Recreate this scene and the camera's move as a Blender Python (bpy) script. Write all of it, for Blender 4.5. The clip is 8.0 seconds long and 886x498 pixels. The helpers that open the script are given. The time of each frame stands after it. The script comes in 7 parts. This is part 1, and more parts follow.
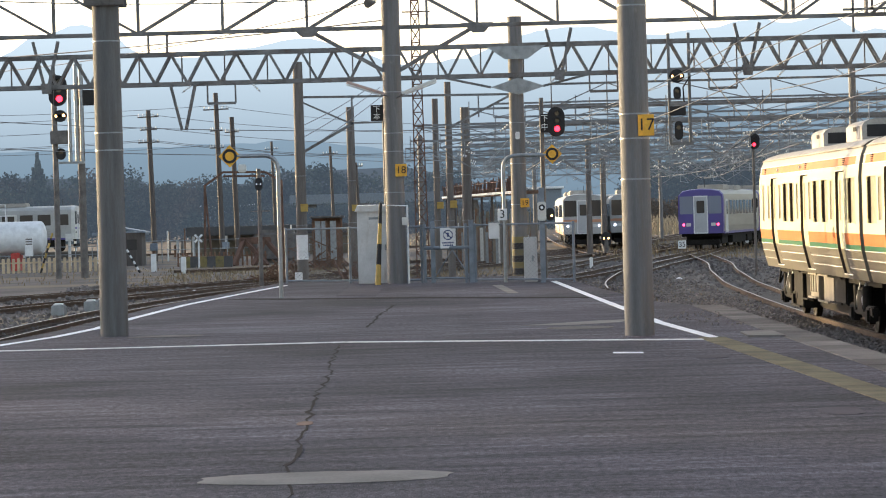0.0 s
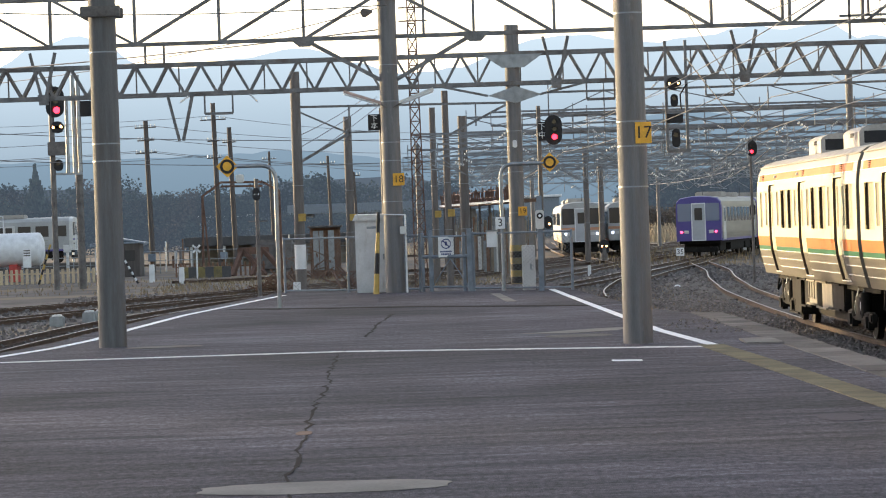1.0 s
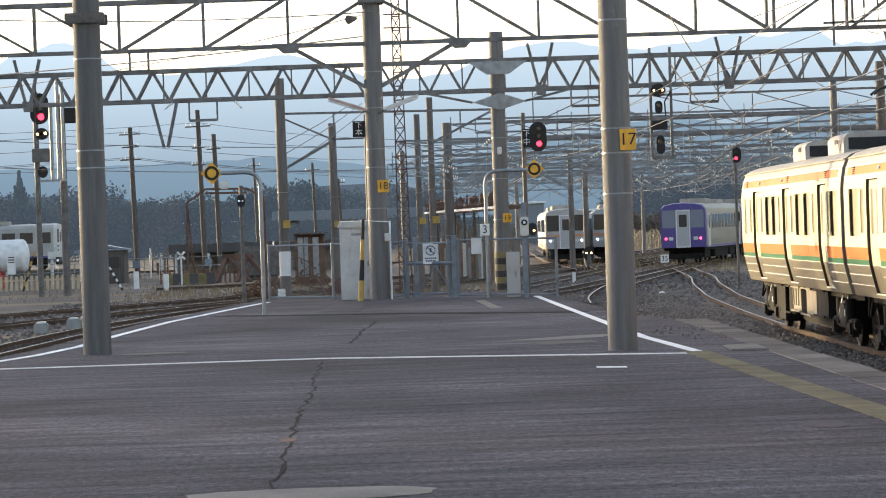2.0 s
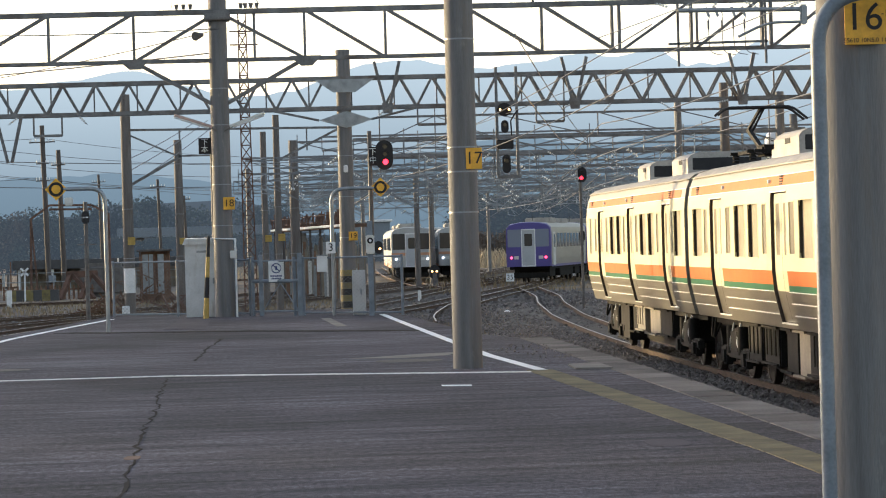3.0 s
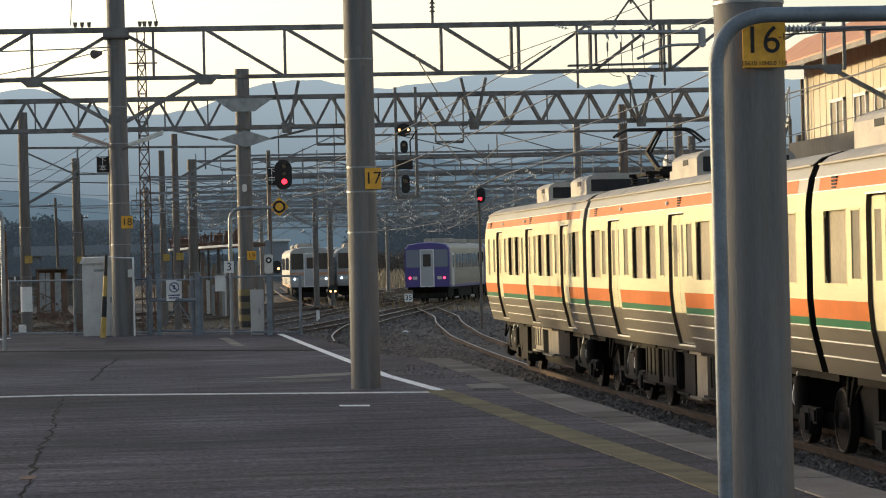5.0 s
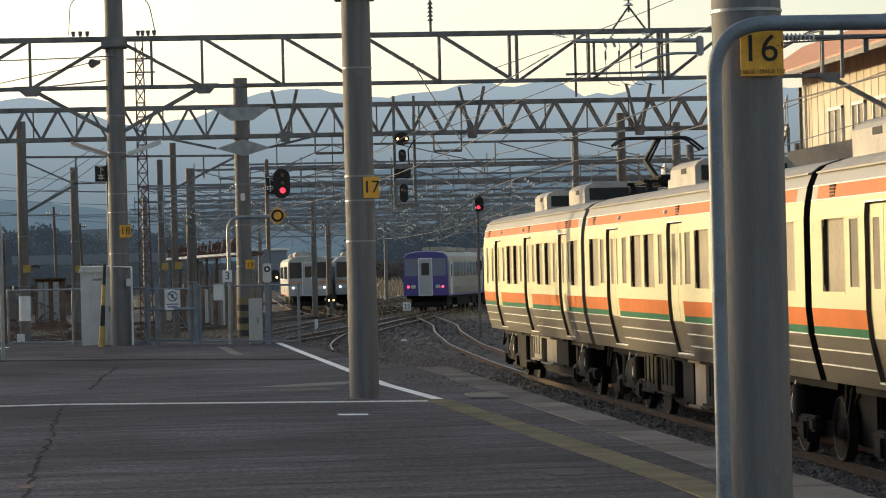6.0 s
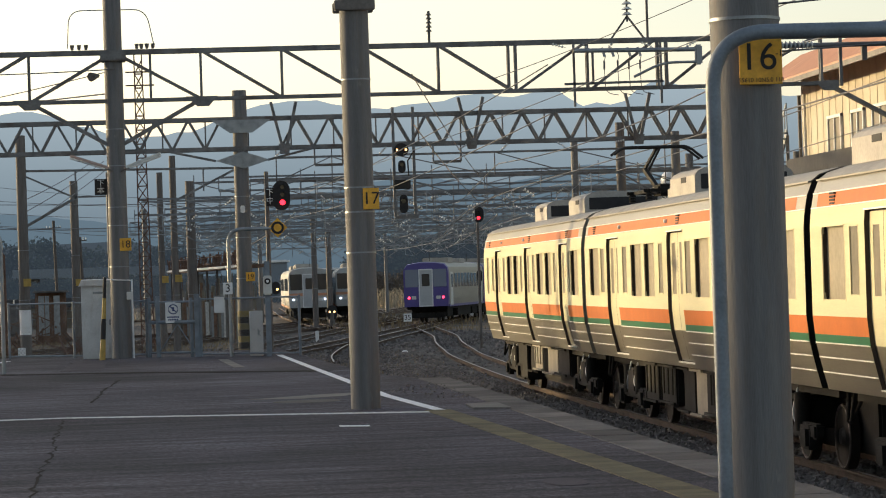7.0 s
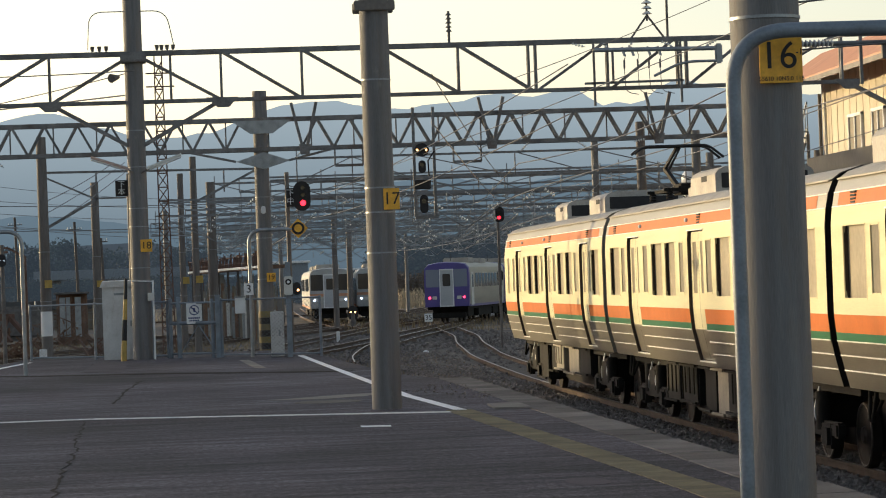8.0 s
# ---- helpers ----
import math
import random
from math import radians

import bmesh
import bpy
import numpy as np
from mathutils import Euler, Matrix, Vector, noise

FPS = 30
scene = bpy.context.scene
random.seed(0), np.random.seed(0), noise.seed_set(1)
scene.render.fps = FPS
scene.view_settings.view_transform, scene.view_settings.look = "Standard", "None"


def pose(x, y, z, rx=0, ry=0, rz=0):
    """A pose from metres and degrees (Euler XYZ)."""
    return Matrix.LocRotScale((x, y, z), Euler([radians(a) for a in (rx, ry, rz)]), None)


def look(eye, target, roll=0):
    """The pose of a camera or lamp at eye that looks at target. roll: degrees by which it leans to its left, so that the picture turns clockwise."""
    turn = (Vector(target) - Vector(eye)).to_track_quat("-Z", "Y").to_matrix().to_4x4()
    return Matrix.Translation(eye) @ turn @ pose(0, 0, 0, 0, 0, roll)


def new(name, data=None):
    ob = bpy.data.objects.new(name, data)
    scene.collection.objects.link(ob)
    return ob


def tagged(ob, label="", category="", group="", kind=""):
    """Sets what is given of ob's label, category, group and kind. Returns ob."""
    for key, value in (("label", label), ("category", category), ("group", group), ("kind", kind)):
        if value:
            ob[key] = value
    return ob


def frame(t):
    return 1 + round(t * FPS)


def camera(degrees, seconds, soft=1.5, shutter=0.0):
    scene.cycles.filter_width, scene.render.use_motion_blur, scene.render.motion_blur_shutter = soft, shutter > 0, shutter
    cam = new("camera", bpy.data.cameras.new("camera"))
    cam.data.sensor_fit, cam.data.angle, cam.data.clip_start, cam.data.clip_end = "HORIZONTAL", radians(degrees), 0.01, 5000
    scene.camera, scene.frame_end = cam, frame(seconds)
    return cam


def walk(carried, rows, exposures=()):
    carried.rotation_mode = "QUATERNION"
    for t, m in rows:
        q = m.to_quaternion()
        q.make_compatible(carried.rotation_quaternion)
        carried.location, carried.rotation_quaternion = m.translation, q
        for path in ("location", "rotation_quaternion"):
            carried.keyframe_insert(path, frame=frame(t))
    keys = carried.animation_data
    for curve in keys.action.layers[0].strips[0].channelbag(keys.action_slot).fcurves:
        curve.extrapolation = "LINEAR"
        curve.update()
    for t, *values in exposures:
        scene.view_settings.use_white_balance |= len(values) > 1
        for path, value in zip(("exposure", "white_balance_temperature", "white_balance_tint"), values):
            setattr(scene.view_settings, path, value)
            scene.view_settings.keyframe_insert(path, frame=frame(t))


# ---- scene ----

cam = camera(17.83, 8.0, soft=1.05)
EYE = 1.5
# seconds, tilt, lean, heading of a camera that turns where it stands
ROWS = [
    (0.0, 89.289, 1.550, -0.019),
    (0.5, 89.411, 1.824, 0.006),
    (1.0, 89.467, 1.907, -0.062),
    (1.2, 89.490, 1.920, -0.110),
    (2.3, 89.684, 1.900, -0.760),
    (2.5, 89.760, 1.787, -1.547),
    (3.0, 89.866, 1.594, -3.501),
    (3.5, 89.927, 1.127, -4.387),
    (4.0, 89.947, 0.765, -5.095),
    (4.5, 90.088, 1.191, -5.472),
    (6.0, 90.401, 1.373, -5.591),
    (6.5, 90.526, 1.492, -5.598),
    (7.0, 90.619, 1.817, -5.582),
    (7.5, 90.644, 1.836, -5.344),
    (8.0, 90.633, 2.021, -5.161),
]
EXPOSURES = [(0.0, 0.82, 5950, 16), (1.2, 0.82, 5950, 16), (2.5, 0.76, 5850, 15), (3.5, 0.28, 5950, 14), (4.5, -0.02, 5980, 13),
             (6.5, -0.13, 5980, 13), (8.0, -0.13, 5980, 13)]
walk(cam, [(t, pose(0, 0, EYE, a, b, c)) for t, a, b, c in ROWS], EXPOSURES)

# ---- light: low sun ahead to the left, open evening sky ----
SUN_AZ, SUN_EL = 50.0, 4.0          # degrees left of straight ahead, and up
world = bpy.data.worlds.new("evening_sky")
scene.world = world
world.use_nodes = True
wn = world.node_tree
sky = wn.nodes.new("ShaderNodeTexSky")
sky.sky_type, sky.sun_disc = "NISHITA", False
sky.sun_elevation, sky.sun_rotation = radians(SUN_EL + 2), radians(-SUN_AZ)
sky.air_density, sky.dust_density, sky.ozone_density = 1.0, 1.6, 0.4
wn.nodes["Background"].inputs[1].default_value = 0.31
veil = wn.nodes.new("ShaderNodeHueSaturation")     # thin high cloud takes the colour out of the sky
veil.inputs["Saturation"].default_value = 0.66
wn.links.new(sky.outputs[0], veil.inputs["Color"])
wn.links.new(veil.outputs[0], wn.nodes["Background"].inputs[0])
sun = new("sun", bpy.data.lights.new("sun", "SUN"))
sun.data.energy, sun.data.angle, sun.data.color = 4.7, radians(0.6), (1.0, 0.73, 0.33)
sx, sy = -math.sin(radians(SUN_AZ)), math.cos(radians(SUN_AZ))
sun.matrix_world = look((0, 0, 60), (-sx * 10, -sy * 10, 60 - 10 * math.tan(radians(SUN_EL))))


# ---- materials ----
def mat(name, col, rough=0.7, metal=0.0, var=0.25, scale=6.0, fine=60.0, bump=0.15, dark=None, stretch=(1, 1, 1), island=False, objvar=0.0):
    """Procedural surface: base colour, blotches at a large and a small scale, relief."""
    m = bpy.data.materials.new(name)
    m.use_nodes = True
    nt = m.node_tree
    b = nt.nodes["Principled BSDF"]
    b.inputs["Roughness"].default_value, b.inputs["Metallic"].default_value = rough, metal
    tc = nt.nodes.new("ShaderNodeTexCoord")
    mp = nt.nodes.new("ShaderNodeMapping")
    mp.inputs["Scale"].default_value = stretch
    nt.links.new(tc.outputs["Object"], mp.inputs["Vector"])
    big, small = nt.nodes.new("ShaderNodeTexNoise"), nt.nodes.new("ShaderNodeTexNoise")
    for n, s in ((big, scale), (small, fine)):
        n.inputs["Scale"].default_value, n.inputs["Detail"].default_value = s, 4
        nt.links.new(mp.outputs["Vector"], n.inputs["Vector"])
    add = nt.nodes.new("ShaderNodeMath")
    add.operation = "MULTIPLY_ADD"
    nt.links.new(small.outputs["Fac"], add.inputs[0])
    add.inputs[1].default_value = 0.5
    nt.links.new(big.outputs["Fac"], add.inputs[2])
    ramp = nt.nodes.new("ShaderNodeValToRGB")
    lo = dark if dark else tuple(c * (1 - var) for c in col)
    hi = tuple(min(1, c * (1 + var * 0.5)) for c in col)
    ramp.color_ramp.elements[0].position, ramp.color_ramp.elements[1].position = 0.5, 1.0
    ramp.color_ramp.elements[0].color, ramp.color_ramp.elements[1].color = (*lo, 1), (*hi, 1)
    nt.links.new(add.outputs[0], ramp.inputs[0])
    out = ramp.outputs[0]
    if objvar or island:
        info = nt.nodes.new("ShaderNodeNewGeometry" if island else "ShaderNodeObjectInfo")
        mx = nt.nodes.new("ShaderNodeMapRange")
        mx.inputs["To Min"].default_value, mx.inputs["To Max"].default_value = 1 - (objvar or 0.25), 1 + (objvar or 0.25)
        nt.links.new(info.outputs["Random Per Island" if island else "Random"], mx.inputs["Value"])
        hsv = nt.nodes.new("ShaderNodeHueSaturation")
        nt.links.new(mx.outputs[0], hsv.inputs["Value"])
        nt.links.new(out, hsv.inputs["Color"])
        out = hsv.outputs[0]
    nt.links.new(out, b.inputs["Base Color"])
    if bump:
        bp = nt.nodes.new("ShaderNodeBump")
        bp.inputs["Strength"].default_value, bp.inputs["Distance"].default_value = bump, 0.01
        nt.links.new(small.outputs["Fac"], bp.inputs["Height"])
        nt.links.new(bp.outputs[0], b.inputs["Normal"])
    return m


def glow(name, col, power):
    m = bpy.data.materials.new(name)
    m.use_nodes = True
    b = m.node_tree.nodes["Principled BSDF"]
    b.inputs["Base Color"].default_value = (*col, 1)
    b.inputs["Emission Color"].default_value, b.inputs["Emission Strength"].default_value = (*col, 1), power
    return m


def glassy(name, col, rough=0.06):
    m = bpy.data.materials.new(name)
    m.use_nodes = True
    b = m.node_tree.nodes["Principled BSDF"]
    b.inputs["Base Color"].default_value, b.inputs["Roughness"].default_value = (*col, 1), rough
    b.inputs["IOR"].default_value = 1.5
    return m


def asphalt_material():
    """Old asphalt: dark blotches, sweeping streaks across, pale grit."""
    m = bpy.data.materials.new("asphalt")
    m.use_nodes = True
    nt = m.node_tree
    b = nt.nodes["Principled BSDF"]
    b.inputs["Roughness"].default_value = 0.85
    tc = nt.nodes.new("ShaderNodeTexCoord")

    def layer(scale, stretch, detail, lo, hi):
        mp, n, r = nt.nodes.new("ShaderNodeMapping"), nt.nodes.new("ShaderNodeTexNoise"), nt.nodes.new("ShaderNodeMapRange")
        mp.inputs["Scale"].default_value = stretch
        n.inputs["Scale"].default_value, n.inputs["Detail"].default_value, n.inputs["Roughness"].default_value = scale, detail, 0.6
        nt.links.new(tc.outputs["Object"], mp.inputs["Vector"])
        nt.links.new(mp.outputs["Vector"], n.inputs["Vector"])
        nt.links.new(n.outputs["Fac"], r.inputs["Value"])
        r.inputs["From Min"].default_value, r.inputs["From Max"].default_value = 0.32, 0.68
        r.inputs["To Min"].default_value, r.inputs["To Max"].default_value = lo, hi
        return r.outputs[0], n.outputs["Fac"]

    def times(a, c):
        x = nt.nodes.new("ShaderNodeMath")
        x.operation = "MULTIPLY"
        nt.links.new(a, x.inputs[0])
        nt.links.new(c, x.inputs[1])
        return x.outputs[0]
    blotch, _ = layer(0.35, (0.6, 0.5, 1), 3, 0.45, 1.35)
    mid, _ = layer(22.0, (1, 0.3, 1), 3, 0.58, 1.42)
    streak, _ = layer(1.0, (0.5, 3.6, 1), 6, 0.5, 1.45)
    fine, _ = layer(7.0, (0.5, 1.6, 1), 5, 0.82, 1.18)
    grit, h = layer(130.0, (1, 0.1, 1), 2, 0.45, 1.55)
    value = times(times(times(blotch, mid), streak), times(fine, grit))
    tint = nt.nodes.new("ShaderNodeMix")
    tint.data_type, tint.blend_type = "RGBA", "MULTIPLY"
    tint.inputs["Factor"].default_value = 1
    tint.inputs["A"].default_value = (0.071, 0.068, 0.085, 1)
    nt.links.new(value, tint.inputs["B"])
    nt.links.new(tint.outputs["Result"], b.inputs["Base Color"])
    bp = nt.nodes.new("ShaderNodeBump")
    bp.inputs["Strength"].default_value, bp.inputs["Distance"].default_value = 0.6, 0.008
    nt.links.new(h, bp.inputs["Height"])
    nt.links.new(bp.outputs[0], b.inputs["Normal"])
    return m


def stain(m, col, scale, stretch, lo, hi, amount=0.7):
    """Lay dirt or rust with a ragged outline over a surface."""
    nt = m.node_tree
    b = nt.nodes["Principled BSDF"]
    base = b.inputs["Base Color"].links[0].from_socket
    tc, mp, n, r, mx = (nt.nodes.new(k) for k in ("ShaderNodeTexCoord", "ShaderNodeMapping", "ShaderNodeTexNoise", "ShaderNodeMapRange", "ShaderNodeMix"))
    mp.inputs["Scale"].default_value = stretch
    n.inputs["Scale"].default_value, n.inputs["Detail"].default_value, n.inputs["Roughness"].default_value = scale, 7, 0.65
    r.inputs["From Min"].default_value, r.inputs["From Max"].default_value, r.inputs["To Max"].default_value = lo, hi, amount
    mx.data_type = "RGBA"
    nt.links.new(tc.outputs["Object"], mp.inputs["Vector"])
    nt.links.new(mp.outputs["Vector"], n.inputs["Vector"])
    nt.links.new(n.outputs["Fac"], r.inputs["Value"])
    nt.links.new(r.outputs[0], mx.inputs["Factor"])
    nt.links.new(base, mx.inputs["A"])
    mx.inputs["B"].default_value = (*col, 1)
    nt.links.new(mx.outputs["Result"], b.inputs["Base Color"])
    return m


ASPHALT = asphalt_material()
ASPHALT_NEW = mat("asphalt_patch", (0.072, 0.067, 0.08), 0.85, var=0.3, scale=1.0, fine=45, bump=0.5)
CRACK = mat("crack", (0.018, 0.016, 0.015), 0.95, var=0.4)
SLAB = mat("slab_concrete", (0.20, 0.19, 0.18), 0.85, var=0.4, scale=1.5, fine=40, bump=0.3)
COPING = mat("coping_concrete", (0.135, 0.125, 0.12), 0.85, var=0.45, scale=1.6, fine=30, bump=0.5, objvar=0.3)
for m_ in (ASPHALT, ASPHALT_NEW, CRACK, COPING, SLAB):
    m_.node_tree.nodes["Principled BSDF"].inputs["Specular IOR Level"].default_value = 0.12   # dusty, matt surfaces
WHITE_LINE = mat("white_line_paint", (0.82, 0.84, 0.86), 0.6, var=0.2, scale=9, fine=80, bump=0.2)
WORN_LINE = mat("worn_line_paint", (0.66, 0.67, 0.68), 0.7, var=0.55, scale=14, fine=30, bump=0.2)
TACTILE = mat("tactile_yellow", (0.135, 0.114, 0.064), 0.75, var=0.45, scale=3, fine=30, bump=0.3, objvar=0.15)
CONCRETE_POLE = mat("pole_concrete", (0.143, 0.145, 0.152), 0.75, var=0.34, scale=2.2, fine=40, bump=0.3, stretch=(5, 5, 0.35))
stain(CONCRETE_POLE, (0.135, 0.115, 0.098), 1.6, (5, 5, 0.5), 0.52, 0.64, 0.45)      # rust and soot run down from the fittings
stain(CONCRETE_POLE, (0.30, 0.295, 0.28), 1.1, (3, 3, 1.2), 0.62, 0.7, 0.35)        # pale lime bloom
# the left pole's shade is put into this darker concrete; the streaks are dirt
DARK_POLE = stain(mat("shaded_pole_concrete", (0.115, 0.117, 0.122), 0.8, var=0.35, scale=2, fine=40, bump=0.3, stretch=(5, 5, 0.35)), (0.075, 0.066, 0.06), 1.5, (5, 5, 0.5), 0.52, 0.64, 0.5)
BROWN_POLE = stain(mat("sooty_pole_concrete", (0.135, 0.124, 0.119), 0.8, var=0.35, scale=2, fine=30, bump=0.3, stretch=(4, 4, 0.4)), (0.09, 0.072, 0.062), 1.4, (4, 4, 0.5), 0.48, 0.62, 0.6)
STEEL = stain(mat("weathered_steel", (0.16, 0.162, 0.166), 0.65, 0.08, var=0.5, scale=3, fine=30), (0.085, 0.062, 0.05), 1.2, (1, 1, 1), 0.52, 0.66, 0.75)
STEEL_DARK = mat("dark_steel", (0.14, 0.13, 0.125), 0.65, 0.2, var=0.5, scale=3, fine=30)
FAR_STEEL = mat("far_galvanised_steel", (0.17, 0.18, 0.195), 0.6, 0.1, var=0.35, scale=3, fine=30)
GALV = mat("galvanised_steel", (0.265, 0.29, 0.315), 0.45, 0.55, var=0.3, scale=5, fine=50)
BLUE_GREY = mat("blue_grey_paint", (0.165, 0.2, 0.245), 0.5, 0.1, var=0.35, scale=5, fine=50)
RUST = mat("rusted_steel", (0.13, 0.075, 0.055), 0.85, 0.1, var=0.5, scale=3, fine=30)
RAIL_TOP = mat("rail_steel", (0.30, 0.265, 0.24), 0.42, 0.6, var=0.4, scale=2, fine=20)
RAIL_SIDE = mat("rail_rust", (0.105, 0.075, 0.058), 0.85, 0.1, var=0.4, scale=3, fine=30)
SLEEPER = mat("sleeper", (0.15, 0.13, 0.115), 0.9, var=0.5, scale=4, fine=30, objvar=0.25)
GRAVEL = mat("ballast_stones", (0.185, 0.17, 0.165), 0.9, var=0.5, scale=3, fine=25, island=True)
for m_ in (GRAVEL, SLEEPER, RAIL_SIDE, TACTILE):
    m_.node_tree.nodes["Principled BSDF"].inputs["Specular IOR Level"].default_value = 0.15
YELLOW = mat("yellow_plate", (0.71, 0.375, 0.025), 0.5, var=0.3, scale=6, fine=50, bump=0.05)
YELLOW_DULL = mat("dull_yellow_paint", (0.40, 0.27, 0.06), 0.6, var=0.3, scale=8, fine=60)
OLIVE = stain(mat("faded_olive_paint", (0.19, 0.155, 0.06), 0.8, var=0.4, scale=3, fine=30), (0.09, 0.08, 0.06), 2.0, (1, 1, 1), 0.5, 0.6, 0.7)
BLACK = mat("black_paint", (0.018, 0.018, 0.02), 0.8, var=0.3, scale=8, fine=60, bump=0.05)
WHITE = mat("white_enamel", (0.68, 0.70, 0.72), 0.45, var=0.2, scale=3, fine=40, bump=0.05)
CABINET_PAINT = stain(mat("chalky_cabinet_paint", (0.56, 0.57, 0.58), 0.6, var=0.2, scale=2.5, fine=30, bump=0.08), (0.30, 0.25, 0.21), 2.2, (3, 3, 0.6), 0.55, 0.72, 0.6)
CREAM = mat("cream_grey_paint", (0.55, 0.56, 0.55), 0.5, var=0.2, scale=2.5, fine=30, bump=0.05)
BLUE_SIGN = mat("navy_print", (0.03, 0.045, 0.16), 0.5, var=0.2)
CERAMIC = mat("porcelain", (0.62, 0.63, 0.62), 0.15, var=0.2)
# windscreen glass with the reflected sky put into its base colour
SKY_GLASS = glassy("sky_toned_windscreen", (0.19, 0.22, 0.29), 0.12)
DOOR_GREY = mat("grey_cab_door", (0.40, 0.42, 0.45), 0.5, var=0.15, scale=1, fine=12, bump=0.02)
MESH_WIRE = mat("dull_mesh_wire", (0.16, 0.17, 0.18), 0.5, 0.4, var=0.3)
TRAIN_STEEL = mat("brushed_stainless", (0.29, 0.275, 0.235), 0.42, 0.35, var=0.16, scale=1.2, fine=20, bump=0.04, stretch=(1, 0.3, 3))
LOWER_STEEL = mat("corrugated_stainless", (0.27, 0.255, 0.22), 0.36, 0.85, var=0.2, scale=1.2, fine=20, bump=0.06, stretch=(1, 0.3, 3))
TRAIN_PANEL = mat("stainless_window_band", (0.62, 0.58, 0.37), 0.5, 0.08, var=0.12, scale=1.2, fine=20, bump=0.03, stretch=(1, 0.3, 3))
TRAIN_ROOF = mat("train_roof", (0.37, 0.35, 0.32), 0.6, 0.1, var=0.3, scale=1.5, fine=20)
PINK_COVER = mat("faded_pink_cover", (0.42, 0.32, 0.29), 0.6, var=0.3, scale=4, fine=30)
ORANGE = mat("orange_stripe", (0.56, 0.135, 0.003), 0.5, var=0.12, scale=2, fine=20, bump=0.02)
GREEN = mat("green_stripe", (0.015, 0.15, 0.065), 0.4, var=0.15, scale=2, fine=20, bump=0.02)
LINE_BRIGHT = mat("bright_trim", (0.85, 0.83, 0.78), 0.35, 0.3, var=0.1)
# near-black for the reveals of openings: their shade sits in the colour
RECESS_DARK = mat("shaded_recess", (0.05, 0.035, 0.025), 0.7, var=0.3)
UNDER = mat("underframe", (0.013, 0.012, 0.011), 0.85, 0.0, var=0.5, scale=3, fine=20)
UNDER_BOX = mat("equipment_box", (0.2, 0.175, 0.135), 0.65, 0.1, var=0.35, scale=2, fine=20)
WHEEL = mat("wheel_steel", (0.022, 0.018, 0.015), 0.7, 0.1, var=0.4, scale=4, fine=20)
TYRE = mat("wheel_rim", (0.12, 0.10, 0.085), 0.5, 0.5, var=0.4, scale=4, fine=20)
PURPLE = mat("purple_paint", (0.075, 0.06, 0.25), 0.4, var=0.15, scale=1, fine=12, bump=0.02)
SLIM_GLASS = mat("dusty_slim_window", (0.22, 0.19, 0.135), 0.4, var=0.3, scale=1.5, fine=12, bump=0.0)
for m_ in (SLIM_GLASS, UNDER, WHEEL, ORANGE, GREEN, TRAIN_PANEL):
    m_.node_tree.nodes["Principled BSDF"].inputs["Specular IOR Level"].default_value = 0.2
PALE_BODY = mat("pale_railcar_paint", (0.36, 0.37, 0.37), 0.5, var=0.2, scale=1, fine=10, bump=0.02)
GLASS = glassy("window_glass", (0.05, 0.05, 0.05))
GLASS_WARM = mat("drawn_blind_window", (0.40, 0.35, 0.25), 0.4, var=0.25, scale=1.5, fine=12, bump=0.0)
GLASS_WARM.node_tree.nodes["Principled BSDF"].inputs["Specular IOR Level"].default_value = 0.2
RED_LAMP = glow("red_lamp", (1.0, 0.02, 0.035), 5)
TAIL_LAMP = glow("tail_lamp", (1.0, 0.04, 0.09), 5)
AMBER_LAMP = glow("amber_lamp", (1.0, 0.5, 0.16), 5)
HEAD_LAMP = glow("head_lamp", (0.8, 0.9, 1.0), 4)
SALMON = mat("salmon_roof", (0.50, 0.25, 0.15), 0.7, var=0.25, scale=1, fine=10, stretch=(1, 4, 1))
CLADDING = mat("cream_cladding", (0.55, 0.49, 0.37), 0.7, var=0.15, scale=1, fine=10)
SHED_ROOF = mat("grey_shed_roof", (0.07, 0.07, 0.072), 0.8, var=0.3, scale=1, fine=8)
TIMBER = mat("old_timber", (0.17, 0.10, 0.065), 0.9, var=0.5, scale=2, fine=15, island=True)
WOOD_POLE = mat("wood_pole", (0.09, 0.078, 0.072), 0.85, var=0.4, scale=2, fine=20, stretch=(4, 4, 0.4))
LEAF_FAR = mat("far_foliage", (0.06, 0.072, 0.078), 0.9, var=0.5, scale=0.08, fine=0.5, island=True)
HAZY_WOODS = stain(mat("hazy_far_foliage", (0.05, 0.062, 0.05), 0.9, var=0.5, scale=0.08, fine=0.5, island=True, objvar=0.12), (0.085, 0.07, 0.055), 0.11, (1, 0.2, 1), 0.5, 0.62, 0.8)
HAZY_WOODS.node_tree.nodes["Principled BSDF"].inputs["Emission Color"].default_value = (0.040, 0.052, 0.064, 1)   # haze over the distance put in as a faint bluish glow
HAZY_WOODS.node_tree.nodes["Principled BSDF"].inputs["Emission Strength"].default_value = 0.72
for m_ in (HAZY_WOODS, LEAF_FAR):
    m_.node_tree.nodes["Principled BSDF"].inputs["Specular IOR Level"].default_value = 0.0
DRY_GRASS = mat("dry_grass", (0.24, 0.185, 0.11), 0.9, var=0.4, scale=1, fine=10, island=True)
REED = mat("pale_reed", (0.36, 0.30, 0.21), 0.9, var=0.4, scale=1, fine=10, island=True)
BRUSH = mat("bare_brush", (0.105, 0.085, 0.068), 0.9, var=0.4, scale=0.5, fine=5, island=True)
WIRE = mat("wire", (0.22, 0.215, 0.215), 0.5, 0.4, var=0.3)
